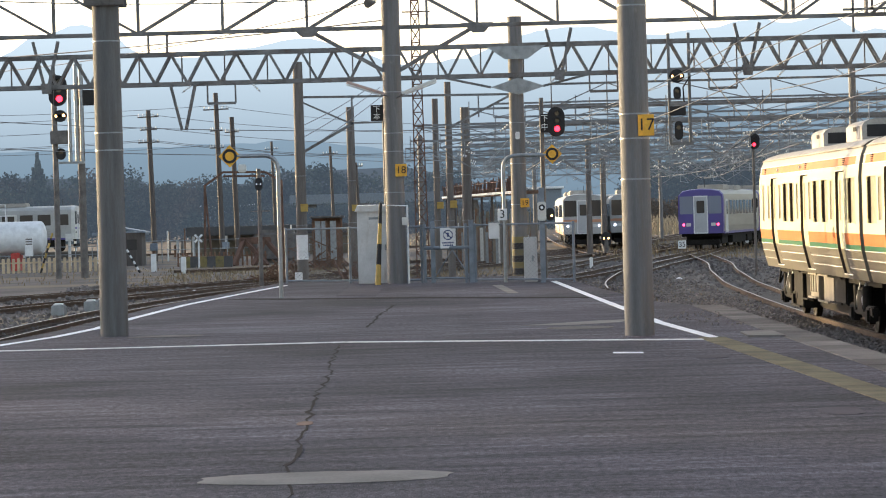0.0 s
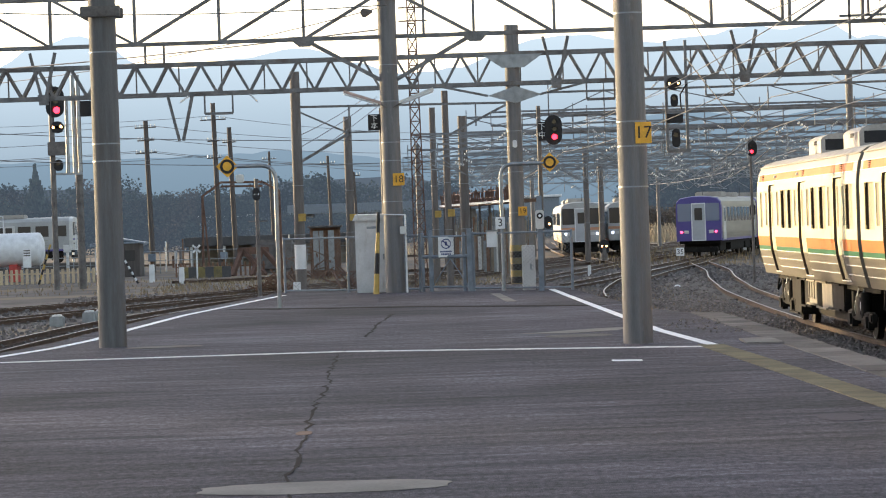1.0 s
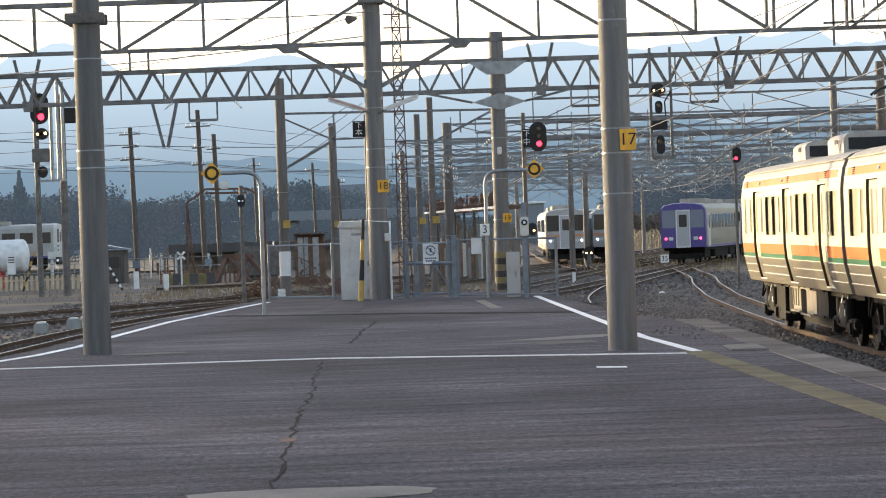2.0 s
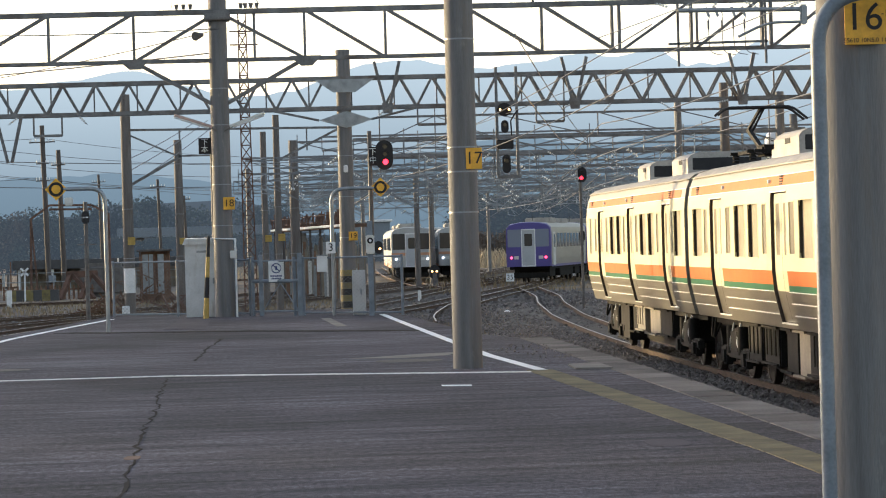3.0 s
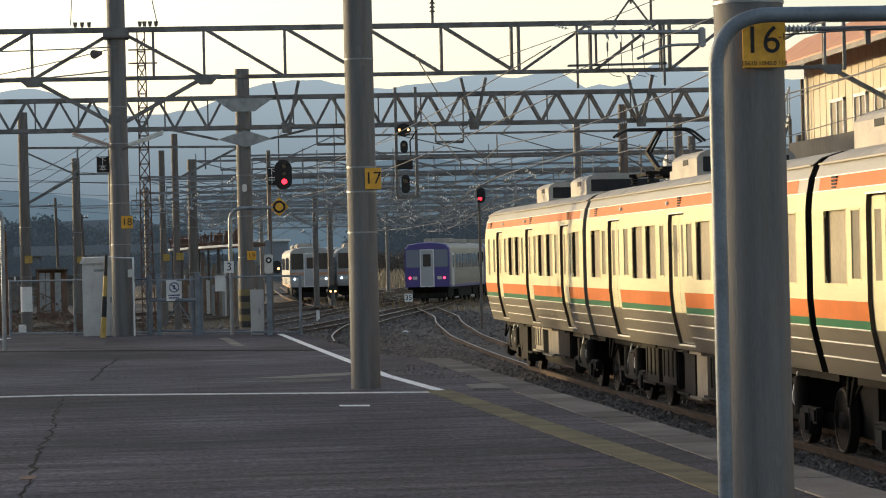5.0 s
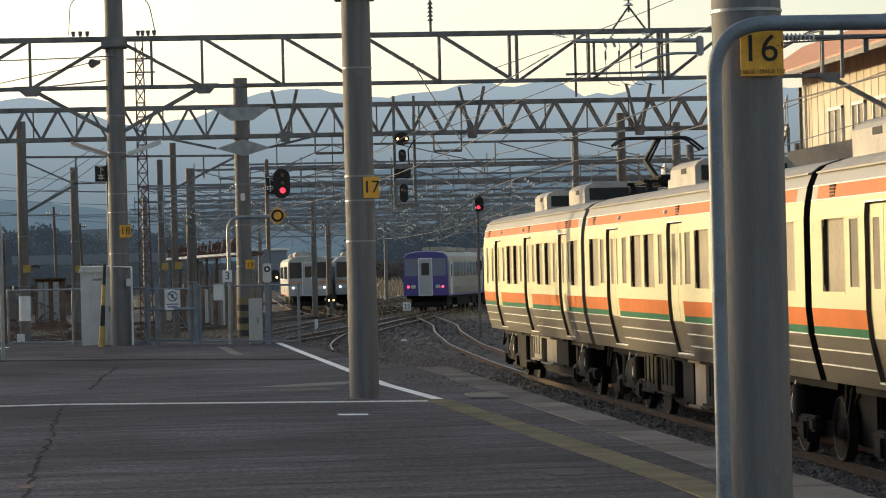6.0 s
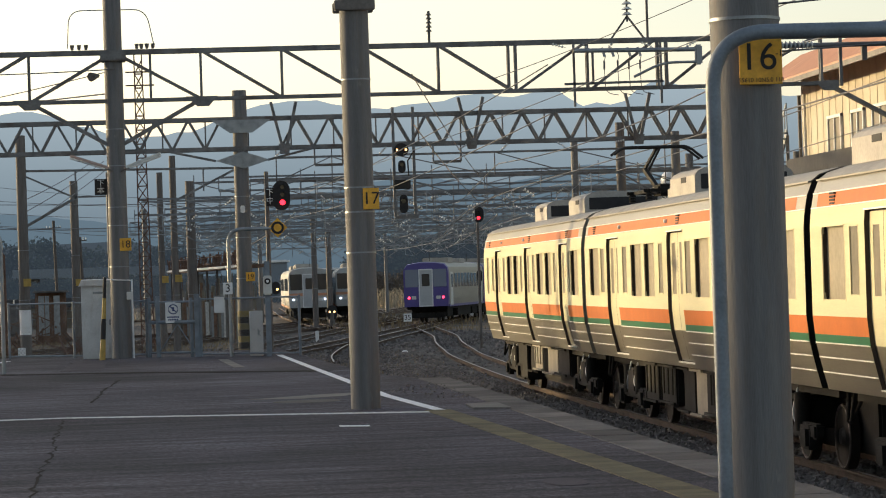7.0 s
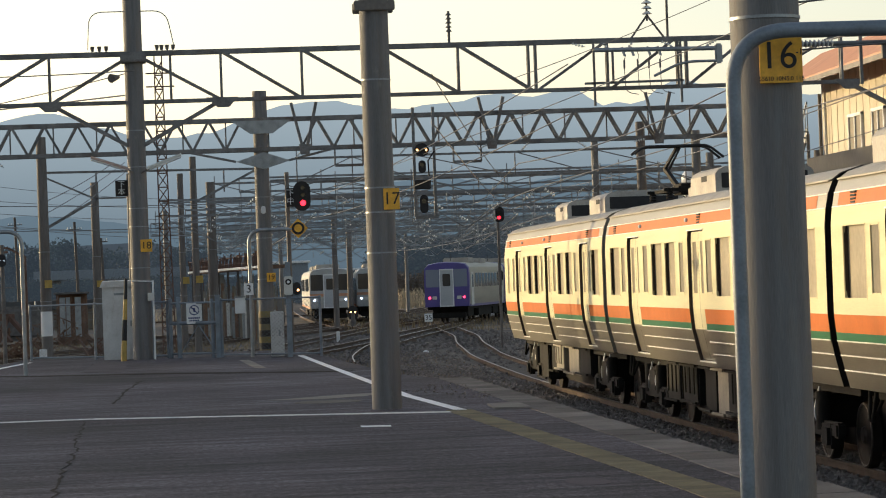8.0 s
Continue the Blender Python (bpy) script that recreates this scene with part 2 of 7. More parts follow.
FENCE_PALE = mat("faded_cream_picket", (0.50, 0.40, 0.27), 0.75, var=0.3, scale=2, fine=20)


# ---- mesh tools ----
def box(bm, x0, x1, y0, y1, z0, z1):
    v = [bm.verts.new(p) for p in ((x0, y0, z0), (x1, y0, z0), (x1, y1, z0), (x0, y1, z0), (x0, y0, z1), (x1, y0, z1), (x1, y1, z1), (x0, y1, z1))]
    for f in ((3, 2, 1, 0), (4, 5, 6, 7), (0, 1, 5, 4), (1, 2, 6, 5), (2, 3, 7, 6), (3, 0, 4, 7)):
        bm.faces.new([v[i] for i in f])
    return v


def rbox(bm, x0, x1, y0, y1, z0, z1, r=0.02, seg=2):
    """A box with rounded edges."""
    t = bmesh.new()
    box(t, x0, x1, y0, y1, z0, z1)
    bmesh.ops.bevel(t, geom=t.edges[:], offset=r, segments=seg, affect="EDGES")
    me = bpy.data.meshes.new("tmp")
    t.to_mesh(me)
    t.free()
    bm.from_mesh(me)
    bpy.data.meshes.remove(me)


def bar(bm, a, b, r0, r1=None, seg=8, cap=True):
    """A round bar from a to b."""
    a, b = Vector(a), Vector(b)
    r1 = r0 if r1 is None else r1
    d = (b - a).normalized()
    s = d.cross(Vector((0, 0, 1)) if abs(d.z) < 0.95 else Vector((1, 0, 0))).normalized()
    u = s.cross(d)
    rings = []
    for c, r in ((a, r0), (b, r1)):
        rings.append([bm.verts.new(c + r * (math.cos(6.28318 * i / seg) * s + math.sin(6.28318 * i / seg) * u)) for i in range(seg)])
    for i in range(seg):
        f = bm.faces.new((rings[0][i], rings[0][(i + 1) % seg], rings[1][(i + 1) % seg], rings[1][i]))
        f.smooth = seg > 6
    if cap:
        for ring in rings:
            bm.faces.new([bm.verts.new(v.co) for v in ring])


def beam(bm, a, b, w, h=None):
    """A square or L-like straight member from a to b."""
    a, b = Vector(a), Vector(b)
    h = w if h is None else h
    d = (b - a).normalized()
    s = d.cross(Vector((0, 0, 1)) if abs(d.z) < 0.95 else Vector((0, 1, 0))).normalized()
    u = s.cross(d)
    q = [[bm.verts.new(c + i * w / 2 * s + j * h / 2 * u) for i, j in ((-1, -1), (1, -1), (1, 1), (-1, 1))] for c in (a, b)]
    for i in range(4):
        bm.faces.new((q[0][i], q[0][(i + 1) % 4], q[1][(i + 1) % 4], q[1][i]))
    bm.faces.new(q[0])
    bm.faces.new(q[1])


def tube(bm, pts, r, seg=8):
    """A bent pipe along points."""
    pts = [Vector(p) for p in pts]
    rings = []
    s = None
    for i, p in enumerate(pts):
        d = (pts[min(i + 1, len(pts) - 1)] - pts[max(i - 1, 0)]).normalized()
        if s is None:
            s = d.cross(Vector((0, 1, 0)) if abs(d.y) < 0.9 else Vector((1, 0, 0))).normalized()
        s = (s - d * s.dot(d)).normalized()
        u = s.cross(d)
        rings.append([bm.verts.new(p + r * (math.cos(6.28318 * k / seg) * s + math.sin(6.28318 * k / seg) * u)) for k in range(seg)])
    for a, b in zip(rings, rings[1:]):
        for k in range(seg):
            bm.faces.new((a[k], a[(k + 1) % seg], b[(k + 1) % seg], b[k])).smooth = seg > 4
    if seg > 3:
        for ring in (rings[0], rings[-1]):
            bm.faces.new([bm.verts.new(v.co) for v in ring])


def bend(corners, r, n=6):
    """Points of a path whose corners are rounded."""
    c = [Vector(p) for p in corners]
    out = [c[0]]
    for a, b, d in zip(c, c[1:], c[2:]):
        p, q = b + (a - b).normalized() * r, b + (d - b).normalized() * r
        out += [(1 - t) ** 2 * p + 2 * t * (1 - t) * b + t * t * q for t in (k / n for k in range(n + 1))]
    return out + [c[-1]]


def disc(bm, c, r, n=16, t=0.02, axis=(0, -1, 0)):
    c = Vector(c)
    bar(bm, c, c + Vector(axis) * t, r, r, n)


def part(name, bm, material, parent, label="", data=None):
    if data is None:
        bmesh.ops.recalc_face_normals(bm, faces=bm.faces[:])
        data = bpy.data.meshes.new(name)
        bm.to_mesh(data)
        bm.free()
        data.materials.append(material)
    ob = new(name, data)
    if parent is not None:
        ob.parent = parent
    if label:
        ob["label"] = label
    return ob


def thing(name, at, label, category, group="", kind=""):
    ob = new(name)
    ob.location = at
    ob.empty_display_size = 0.1
    return tagged(ob, label, category, group, kind)


def words(name, text, size, at, material, parent, turn=(90, 0, 0), label=""):
    """Lettering as a thin mesh."""
    cu = bpy.data.curves.new(name, "FONT")
    cu.body, cu.size, cu.extrude, cu.align_x, cu.align_y = text, size, 0.001, "CENTER", "CENTER"
    tmp = new(name, cu)
    me = bpy.data.meshes.new_from_object(tmp.evaluated_get(bpy.context.evaluated_depsgraph_get()))
    bpy.data.objects.remove(tmp)
    me.materials.clear()
    me.materials.append(material)
    ob = part(name, None, None, parent, label, me)
    ob.matrix_basis = pose(*at, *turn)
    return ob


def flat(bm, pts, z, t=0.004):
    """A thin slab with the outline pts."""
    lo, hi = [bm.verts.new((x, y, z)) for x, y in pts], [bm.verts.new((x, y, z + t)) for x, y in pts]
    bm.faces.new(hi)
    n = len(pts)
    for i in range(n):
        bm.faces.new((lo[i], lo[(i + 1) % n], hi[(i + 1) % n], hi[i]))


def stripe(bm, pts, w, z, t=0.004):
    """A painted line along pts."""
    for a, b in zip(pts, pts[1:]):
        a, b = Vector(a), Vector(b)
        n = Vector((-(b - a).y, (b - a).x)).normalized() * w / 2
        flat(bm, [a - n, b - n, b + n, a + n], z, t)


# ---- ground, distance ----
RAIL = -1.12
YARD = -1.30


def ground_material():
    m = mat("yard_ground", (0.132, 0.117, 0.108), 0.95, var=0.5, scale=0.25, fine=6, bump=0.6)
    nt = m.node_tree
    b = nt.nodes["Principled BSDF"]
    b.inputs["Specular IOR Level"].default_value = 0.15
    base = b.inputs["Base Color"].links[0].from_socket
    tc, n = nt.nodes.new("ShaderNodeTexCoord"), nt.nodes.new("ShaderNodeTexNoise")
    n.inputs["Scale"].default_value, n.inputs["Detail"].default_value = 0.12, 6
    nt.links.new(tc.outputs["Object"], n.inputs["Vector"])
    r = nt.nodes.new("ShaderNodeValToRGB")
    r.color_ramp.elements[0].position, r.color_ramp.elements[1].position = 0.5, 0.62
    mx = nt.nodes.new("ShaderNodeMix")
    mx.data_type = "RGBA"
    nt.links.new(n.outputs["Fac"], r.inputs[0])
    nt.links.new(r.outputs[0], mx.inputs["Factor"])
    nt.links.new(base, mx.inputs["A"])
    mx.inputs["B"].default_value = (0.185, 0.15, 0.105, 1)
    nt.links.new(mx.outputs["Result"], b.inputs["Base Color"])
    return m


bm = bmesh.new()
bmesh.ops.create_grid(bm, x_segments=40, y_segments=40, size=4500)
ob = part("ground", bm, ground_material(), None)
ob.location.z = YARD
tagged(ob, "brown gravel and dry grass railway yard", "ground", kind="structure")


def ridge(name, y, peaks, base, col, glow_lo, glow_hi, z_lo, z_hi, label, seed=1, rough=1.0):
    """A far mountain chain; its haze is painted in as a glow graded by height."""
    bm = bmesh.new()
    rows = []
    n = 260
    x0, x1 = peaks[0][0], peaks[-1][0]
    for i in range(n + 1):
        x = x0 + (x1 - x0) * i / n
        for (xa, za), (xb, zb) in zip(peaks, peaks[1:]):
            if xa <= x <= xb:
                k = (x - xa) / (xb - xa)
                k = k * k * (3 - 2 * k)
                z = za + (zb - za) * k
                break
        z += rough * (noise.noise((x * 0.03, seed, 0)) * 4 + noise.noise((x * 0.12, seed, 5)) * 1.6)
        rows.append([bm.verts.new((x, y, z)), bm.verts.new((x, y - y * 0.002, z * 0.5)), bm.verts.new((x, y - y * 0.004, base))])
    for a, b in zip(rows, rows[1:]):
        for k in (0, 1):
            bm.faces.new((a[k], a[k + 1], b[k + 1], b[k])).smooth = True
    m = bpy.data.materials.new(name)
    m.use_nodes = True
    nt = m.node_tree
    b = nt.nodes["Principled BSDF"]
    b.inputs["Base Color"].default_value, b.inputs["Roughness"].default_value = (*col, 1), 1
    b.inputs["Specular IOR Level"].default_value = 0
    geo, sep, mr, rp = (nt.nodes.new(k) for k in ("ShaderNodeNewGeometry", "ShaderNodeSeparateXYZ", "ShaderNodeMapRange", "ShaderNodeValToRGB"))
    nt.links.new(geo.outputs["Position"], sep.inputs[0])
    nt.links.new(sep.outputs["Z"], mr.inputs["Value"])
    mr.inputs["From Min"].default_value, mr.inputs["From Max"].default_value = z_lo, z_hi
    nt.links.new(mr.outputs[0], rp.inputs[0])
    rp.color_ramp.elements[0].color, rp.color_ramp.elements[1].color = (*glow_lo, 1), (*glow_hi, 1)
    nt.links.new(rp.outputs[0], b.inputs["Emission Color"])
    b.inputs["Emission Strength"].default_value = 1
    ob = part(name, bm, m, None)
    return tagged(ob, label, "mountain", kind="structure")


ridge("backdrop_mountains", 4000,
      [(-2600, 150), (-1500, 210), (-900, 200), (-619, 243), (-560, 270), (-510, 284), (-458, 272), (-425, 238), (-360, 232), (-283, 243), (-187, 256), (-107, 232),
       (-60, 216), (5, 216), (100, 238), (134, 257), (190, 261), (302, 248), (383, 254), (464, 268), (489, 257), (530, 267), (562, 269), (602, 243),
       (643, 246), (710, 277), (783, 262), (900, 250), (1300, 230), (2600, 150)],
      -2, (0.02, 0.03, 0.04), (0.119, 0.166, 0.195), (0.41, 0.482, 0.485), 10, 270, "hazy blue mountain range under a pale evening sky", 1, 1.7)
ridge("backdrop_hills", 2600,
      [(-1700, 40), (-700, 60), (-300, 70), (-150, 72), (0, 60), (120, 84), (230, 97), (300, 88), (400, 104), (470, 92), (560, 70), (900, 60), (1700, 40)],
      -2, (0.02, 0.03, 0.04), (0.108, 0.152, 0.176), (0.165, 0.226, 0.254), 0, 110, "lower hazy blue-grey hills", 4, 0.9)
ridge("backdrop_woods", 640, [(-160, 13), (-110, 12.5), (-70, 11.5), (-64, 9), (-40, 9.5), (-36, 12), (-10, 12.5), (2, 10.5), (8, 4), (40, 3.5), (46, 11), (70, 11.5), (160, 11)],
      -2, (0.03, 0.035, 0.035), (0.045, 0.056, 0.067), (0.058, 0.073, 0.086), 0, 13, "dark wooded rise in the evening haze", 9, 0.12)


def clump_mesh(name, spots, material, size, seed):
    """Many small tilted leaf cards gathered into crowns; spots are (x, y, z, radius, count)."""
    rnd = np.random.default_rng(seed)
    verts, faces = [], []
    for x, y, z, r, n in spots:
        d = rnd.normal(size=(n, 3))
        d /= np.linalg.norm(d, axis=1)[:, None]
        c = np.array((x, y, z)) + d * (r * rnd.uniform(0.45, 1.05, (n, 1))) * np.array((1, 1, 0.85))
        a = rnd.normal(size=(n, 3))
        a /= np.linalg.norm(a, axis=1)[:, None]
        b = np.cross(a, rnd.normal(size=(n, 3)))
        b /= np.linalg.norm(b, axis=1)[:, None]
        s = size * rnd.uniform(0.6, 1.5, (n, 1))
        k = len(verts)
        quad = np.stack([c - a * s - b * s * 0.5, c + a * s * 0.4 - b * s, c + a * s + b * s * 0.5, c - a * s * 0.3 + b * s], 1).reshape(-1, 3)
        verts += quad.tolist()
        faces += [(k + 4 * i, k + 4 * i + 1, k + 4 * i + 2, k + 4 * i + 3) for i in range(n)]
    me = bpy.data.meshes.new(name)
    me.from_pydata(verts, [], faces)
    me.materials.append(material)
    return me


def belt(name, label, xs, y, top, material, seed, step=4.0, card=0.8, count=46, deep=25):
    """A belt of woodland whose crowns follow the height function top(x)."""
    rnd = random.Random(seed)
    spots = []
    x = xs[0]
    while x < xs[1]:
        h = top(x) * rnd.uniform(0.84, 1.06)
        yy = y + rnd.uniform(0, deep)
        r = rnd.uniform(0.11, 0.26) * h + 0.6
        z = h - r * 0.9
        spots.append((x, yy, z + YARD, r, count))
        while z > 1:
            z -= r * 0.9
            spots.append((x + rnd.uniform(-2, 2), yy + rnd.uniform(-2, 2), max(z, 0.5) + YARD, r * 1.25, count))
        x += step * rnd.uniform(0.5, 1.2)
    return tagged(new(name, clump_mesh(name, spots, material, card, seed)), label, "woods", kind="stuff")


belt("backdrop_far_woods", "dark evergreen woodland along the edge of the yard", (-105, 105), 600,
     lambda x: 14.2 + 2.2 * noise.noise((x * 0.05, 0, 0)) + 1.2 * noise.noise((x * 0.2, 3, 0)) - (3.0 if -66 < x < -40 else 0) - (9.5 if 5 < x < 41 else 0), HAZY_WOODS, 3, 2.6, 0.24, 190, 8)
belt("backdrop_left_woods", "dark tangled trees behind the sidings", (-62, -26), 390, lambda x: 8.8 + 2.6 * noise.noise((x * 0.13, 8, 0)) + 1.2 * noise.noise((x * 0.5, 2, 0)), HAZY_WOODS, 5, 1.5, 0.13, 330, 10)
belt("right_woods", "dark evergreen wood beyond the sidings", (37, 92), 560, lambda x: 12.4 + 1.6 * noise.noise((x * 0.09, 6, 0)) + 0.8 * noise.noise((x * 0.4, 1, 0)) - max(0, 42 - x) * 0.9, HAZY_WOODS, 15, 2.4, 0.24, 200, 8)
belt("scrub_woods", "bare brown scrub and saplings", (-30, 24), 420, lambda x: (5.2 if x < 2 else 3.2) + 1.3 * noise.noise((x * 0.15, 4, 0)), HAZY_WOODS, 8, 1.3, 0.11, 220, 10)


belt("scrub_woods", "brown scrub in front of the dark evergreen wood", (22, 62), 345, lambda x: 4.6 + 1.2 * noise.noise((x * 0.2, 7, 0)), BRUSH, 31, 0.9, 0.07, 300, 10)


def shade_woods():
    """Unseen woodland added left of the view, which keeps the low sun off the platform."""
    rnd = random.Random(21)
    spots = []
    for i in range(128):
        s = -155 + i * 2.3
        top = max(9.2, 11.4 - 0.08 * (s - 30)) - (0.45 if s < 32 else 0.0) + 0.5 * noise.noise((s * 0.08, 2, 0)) - (1.3 if 50 < s < 60 else 0)
        for k in range(4):
            spots.append((-130.2 + 0.643 * s + rnd.uniform(-2, 2), 109.3 + 0.766 * s + rnd.uniform(-2, 2), top - 2.6 * k - 2.2, 2.4, 70))
    return tagged(new("siding_woods", clump_mesh("siding_woods", spots, LEAF_FAR, 0.75, 4)), "unseen trees added to keep the sun off the platform", "woods", kind="stuff")


shade_woods()
SPUR = random.Random(5)
bm = bmesh.new()
for k in range(12):
    z = 12.3 - k * 1.0
    for j in range(12 + 9 * k):
        a, r = SPUR.uniform(0, 6.28), (0.1 + 0.27 * k) * SPUR.uniform(0.35, 1.1)
        p = Vector((math.cos(a) * r, math.sin(a) * r, z + SPUR.uniform(-0.5, 0.5)))
        bar(bm, (0, 0, z + 0.6), p, 0.12, 0.03, 4, False)
        rbox(bm, p.x - 0.17, p.x + 0.17, p.y - 0.17, p.y + 0.17, p.z - 0.3, p.z + 0.25, 0.07, 1)
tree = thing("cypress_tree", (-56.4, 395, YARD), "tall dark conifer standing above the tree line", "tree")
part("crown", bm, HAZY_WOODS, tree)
bm = bmesh.new()
bar(bm, (0, 0, 0), (0, 0, 9), 0.3, 0.1)
part("trunk", bm, WOOD_POLE, tree)

# ---- platform ----
EDGE_R = [(4.35, -30), (4.35, 16), (4.27, 30), (4.2, 41), (3.3, 46), (3.15, 50), (2.75, 60), (2.6, 66.5)]
EDGE_L = [(-3.75, 66.5), (-4.0, 63), (-4.5, 57.3), (-5.05, 50.5), (-5.3, 44.3), (-5.45, 40), (-5.65, 37.6), (-6.2, 34), (-7.2, 28), (-9, 16), (-12, -30)]
bm = bmesh.new()
outline = EDGE_R + EDGE_L
top = [bm.verts.new((x, y, 0)) for x, y in outline]
low = [bm.verts.new((x, y, YARD)) for x, y in outline]
bm.faces.new(top)
for i in range(len(outline)):
    j = (i + 1) % len(outline)
    bm.faces.new((low[i], low[j], top[j], top[i]))
platform = tagged(part("platform", bm, ASPHALT, None), "worn dark grey asphalt station platform with cracks", "platform", kind="structure")

bm = bmesh.new()
stripe(bm, [(-5.62, 35.2), (-5.2, 37.5), (-4.97, 40), (-4.86, 44.3), (-4.61, 50.4), (-4.06, 57), (-3.53, 62.8)], 0.13, 0.002)
tagged(part("edge_line", bm, WHITE_LINE, None), "fresh white painted line along the platform edge", "line", kind="structure")
bm = bmesh.new()
stripe(bm, [(2.34, 60.3), (2.54, 50), (2.71, 42), (2.82, 36.9), (3.08, 32.3)], 0.13, 0.002)
tagged(part("edge_line", bm, WHITE_LINE, None), "fresh white painted line along the tapered platform edge", "line", kind="structure")
bm = bmesh.new()
RND = random.Random(2)
x = -6.0
while x < 2.98:
    y = 33.78 - (x + 5.3) * 0.02 - max(0, x + 1.2) * 0.42 + max(0, x + 1.2) * 0.02
    y1 = 33.78 - (x + 0.1 + 5.3) * 0.02 - max(0, x + 1.3) * 0.40
    stripe(bm, [(x, y), (x + 0.098, y1)], 0.25 + RND.uniform(-0.03, 0.03), 0.002, 0.003)
    x += 0.1
tagged(part("cross_line", bm, WORN_LINE, None), "worn white painted line across the platform", "line", kind="structure")
bm = bmesh.new()
flat(bm, [(1.75, 29.38), (2.05, 29.24), (2.06, 29.46), (1.75, 29.6)], 0.002)
tagged(part("short_mark", bm, WHITE_LINE, None), "short white stop mark painted on asphalt", "line", kind="structure")


def crack(pts, w, seed):
    rnd = random.Random(seed)
    bm = bmesh.new()
    fine = []
    for (xa, ya), (xb, yb) in zip(pts, pts[1:]):
        n = max(2, int(abs(yb - ya) / 0.3))
        fine += [(xa + (xb - xa) * k / n + rnd.uniform(-0.035, 0.035), ya + (yb - ya) * k / n + rnd.uniform(-0.1, 0.1)) for k in range(n)]
    fine.append(pts[-1])
    for a, b in zip(fine, fine[1:]):
        stripe(bm, [a, b], w * rnd.uniform(0.4, 2.0), 0.0015, 0.002)
    return tagged(part("crack", bm, CRACK, None), "long wandering crack in the asphalt", "crack", kind="structure")


crack([(-1.25, 33.2), (-1.2, 30), (-1.12, 27.2), (-1.1, 24), (-1.05, 21.4), (-1.01, 19.3), (-0.95, 16.7), (-0.86, 15.3), (-0.8, 13)], 0.018, 1)
crack([(-0.85, 47), (-0.89, 45.9), (-1.0, 42), (-1.05, 38)], 0.025, 2)
crack([(-2.0, 59.4), (-2.0, 55), (-2.02, 53.5)], 0.02, 4)
bm = bmesh.new()
stripe(bm, [(-3.9, 53.2), (-2.94, 52.3), (-0.5, 51.0), (1.0, 49.6), (2.64, 48.3)], 0.55, 0.0015, 0.003)
tagged(part("asphalt_joint", bm, CRACK, None), "dark joint where two asphalt layers meet", "joint", kind="structure")


def patch(pts, material, label, seed, z=0.003):
    rnd = random.Random(seed)
    bm = bmesh.new()
    n = 40
    cx, cy = sum(p[0] for p in pts) / len(pts), sum(p[1] for p in pts) / len(pts)
    rx, ry = max(abs(p[0] - cx) for p in pts), max(abs(p[1] - cy) for p in pts)
    out = []
    for i in range(n):
        a = 6.28318 * i / n
        c, s = math.cos(a), math.sin(a)
        k = rnd.uniform(0.96, 1.03)
        out.append((cx + rx * k * math.copysign(abs(c) ** 0.8, c), cy + ry * k * math.copysign(abs(s) ** 0.8, s)))
    flat(bm, out, z - 0.001, 0.0025)
    return tagged(part("ground_patch", bm, material, None), label, "patch", kind="structure")


patch([(-1.45, 15.85), (0.02, 16.6)], SLAB, "pale oval concrete patch in the asphalt", 1)
patch([(3.35, 15.9), (4.0, 16.5)], SLAB, "pale oval concrete patch near the platform edge", 2)
patch([(2.69, 20.0), (3.0, 20.75)], ASPHALT_NEW, "dark tar patch in the asphalt", 3)
patch([(2.49, 27.9), (2.82, 28.6)], ASPHALT_NEW, "dark tar patch in the asphalt", 4)
patch([(-4.15, 36.5), (-3.15, 37.1)], COPING, "worn pale cement patch around a pole", 5)
patch([(1.3, 35.6), (2.15, 36.5)], COPING, "worn pale cement patch around a pole", 6)
for pts, m, lab in (([(1.0, 58.3), (1.2, 58.3), (1.38, 52.2), (1.18, 52.2)], SLAB, "pale cement strip in the asphalt"),
                    ([(-2.05, 53.5), (-1.25, 52.9), (-1.3, 60.5), (-2.0, 60.8)], ASPHALT_NEW, "square of newer asphalt"),
                    ([(1.0, 37.2), (1.7, 36.9), (2.3, 37.4), (2.6, 38.4), (2.1, 38.2)], SLAB, "smeared pale cement around a pole")):
    bm = bmesh.new()
    flat(bm, pts, 0.001, 0.003)
    tagged(part("ground_patch", bm, m, None), lab, "patch", kind="structure")
patch([(-1.1, 20.35), (-0.98, 20.75)], RUST, "small rusty stain on the crack", 9)

# coping stones and the worn tactile strip
coping = tagged(new("coping"), "row of pale worn concrete edge stones", "kerb", kind="structure")
rs = random.Random(9)
y = 6.0
while y < 43:
    bm = bmesh.new()
    L = 0.95
    xa = 4.35 if y < 16 else 4.35 - (y - 16) * 0.006
    h = rs.uniform(0.0, 0.02)
    rbox(bm, xa - 0.42, xa + 0.03 + rs.uniform(-0.008, 0.008), y, y + L - 0.008, -0.14, 0.006 + h * 0.25, 0.006, 1)
    part("kerb_stone", bm, COPING, coping)
    y += L
bm = bmesh.new()
flat(bm, [(3.45, 32.2), (3.87, 32.1), (3.86, 33.5), (3.48, 33.3)], 0.003, 0.02)
tagged(part("edge_slab", bm, SLAB, None), "loose pale concrete slab near the platform edge", "slab", kind="structure")
tact = tagged(new("tactile_paving"), "worn dull yellow tactile warning strip", "paving", kind="structure")
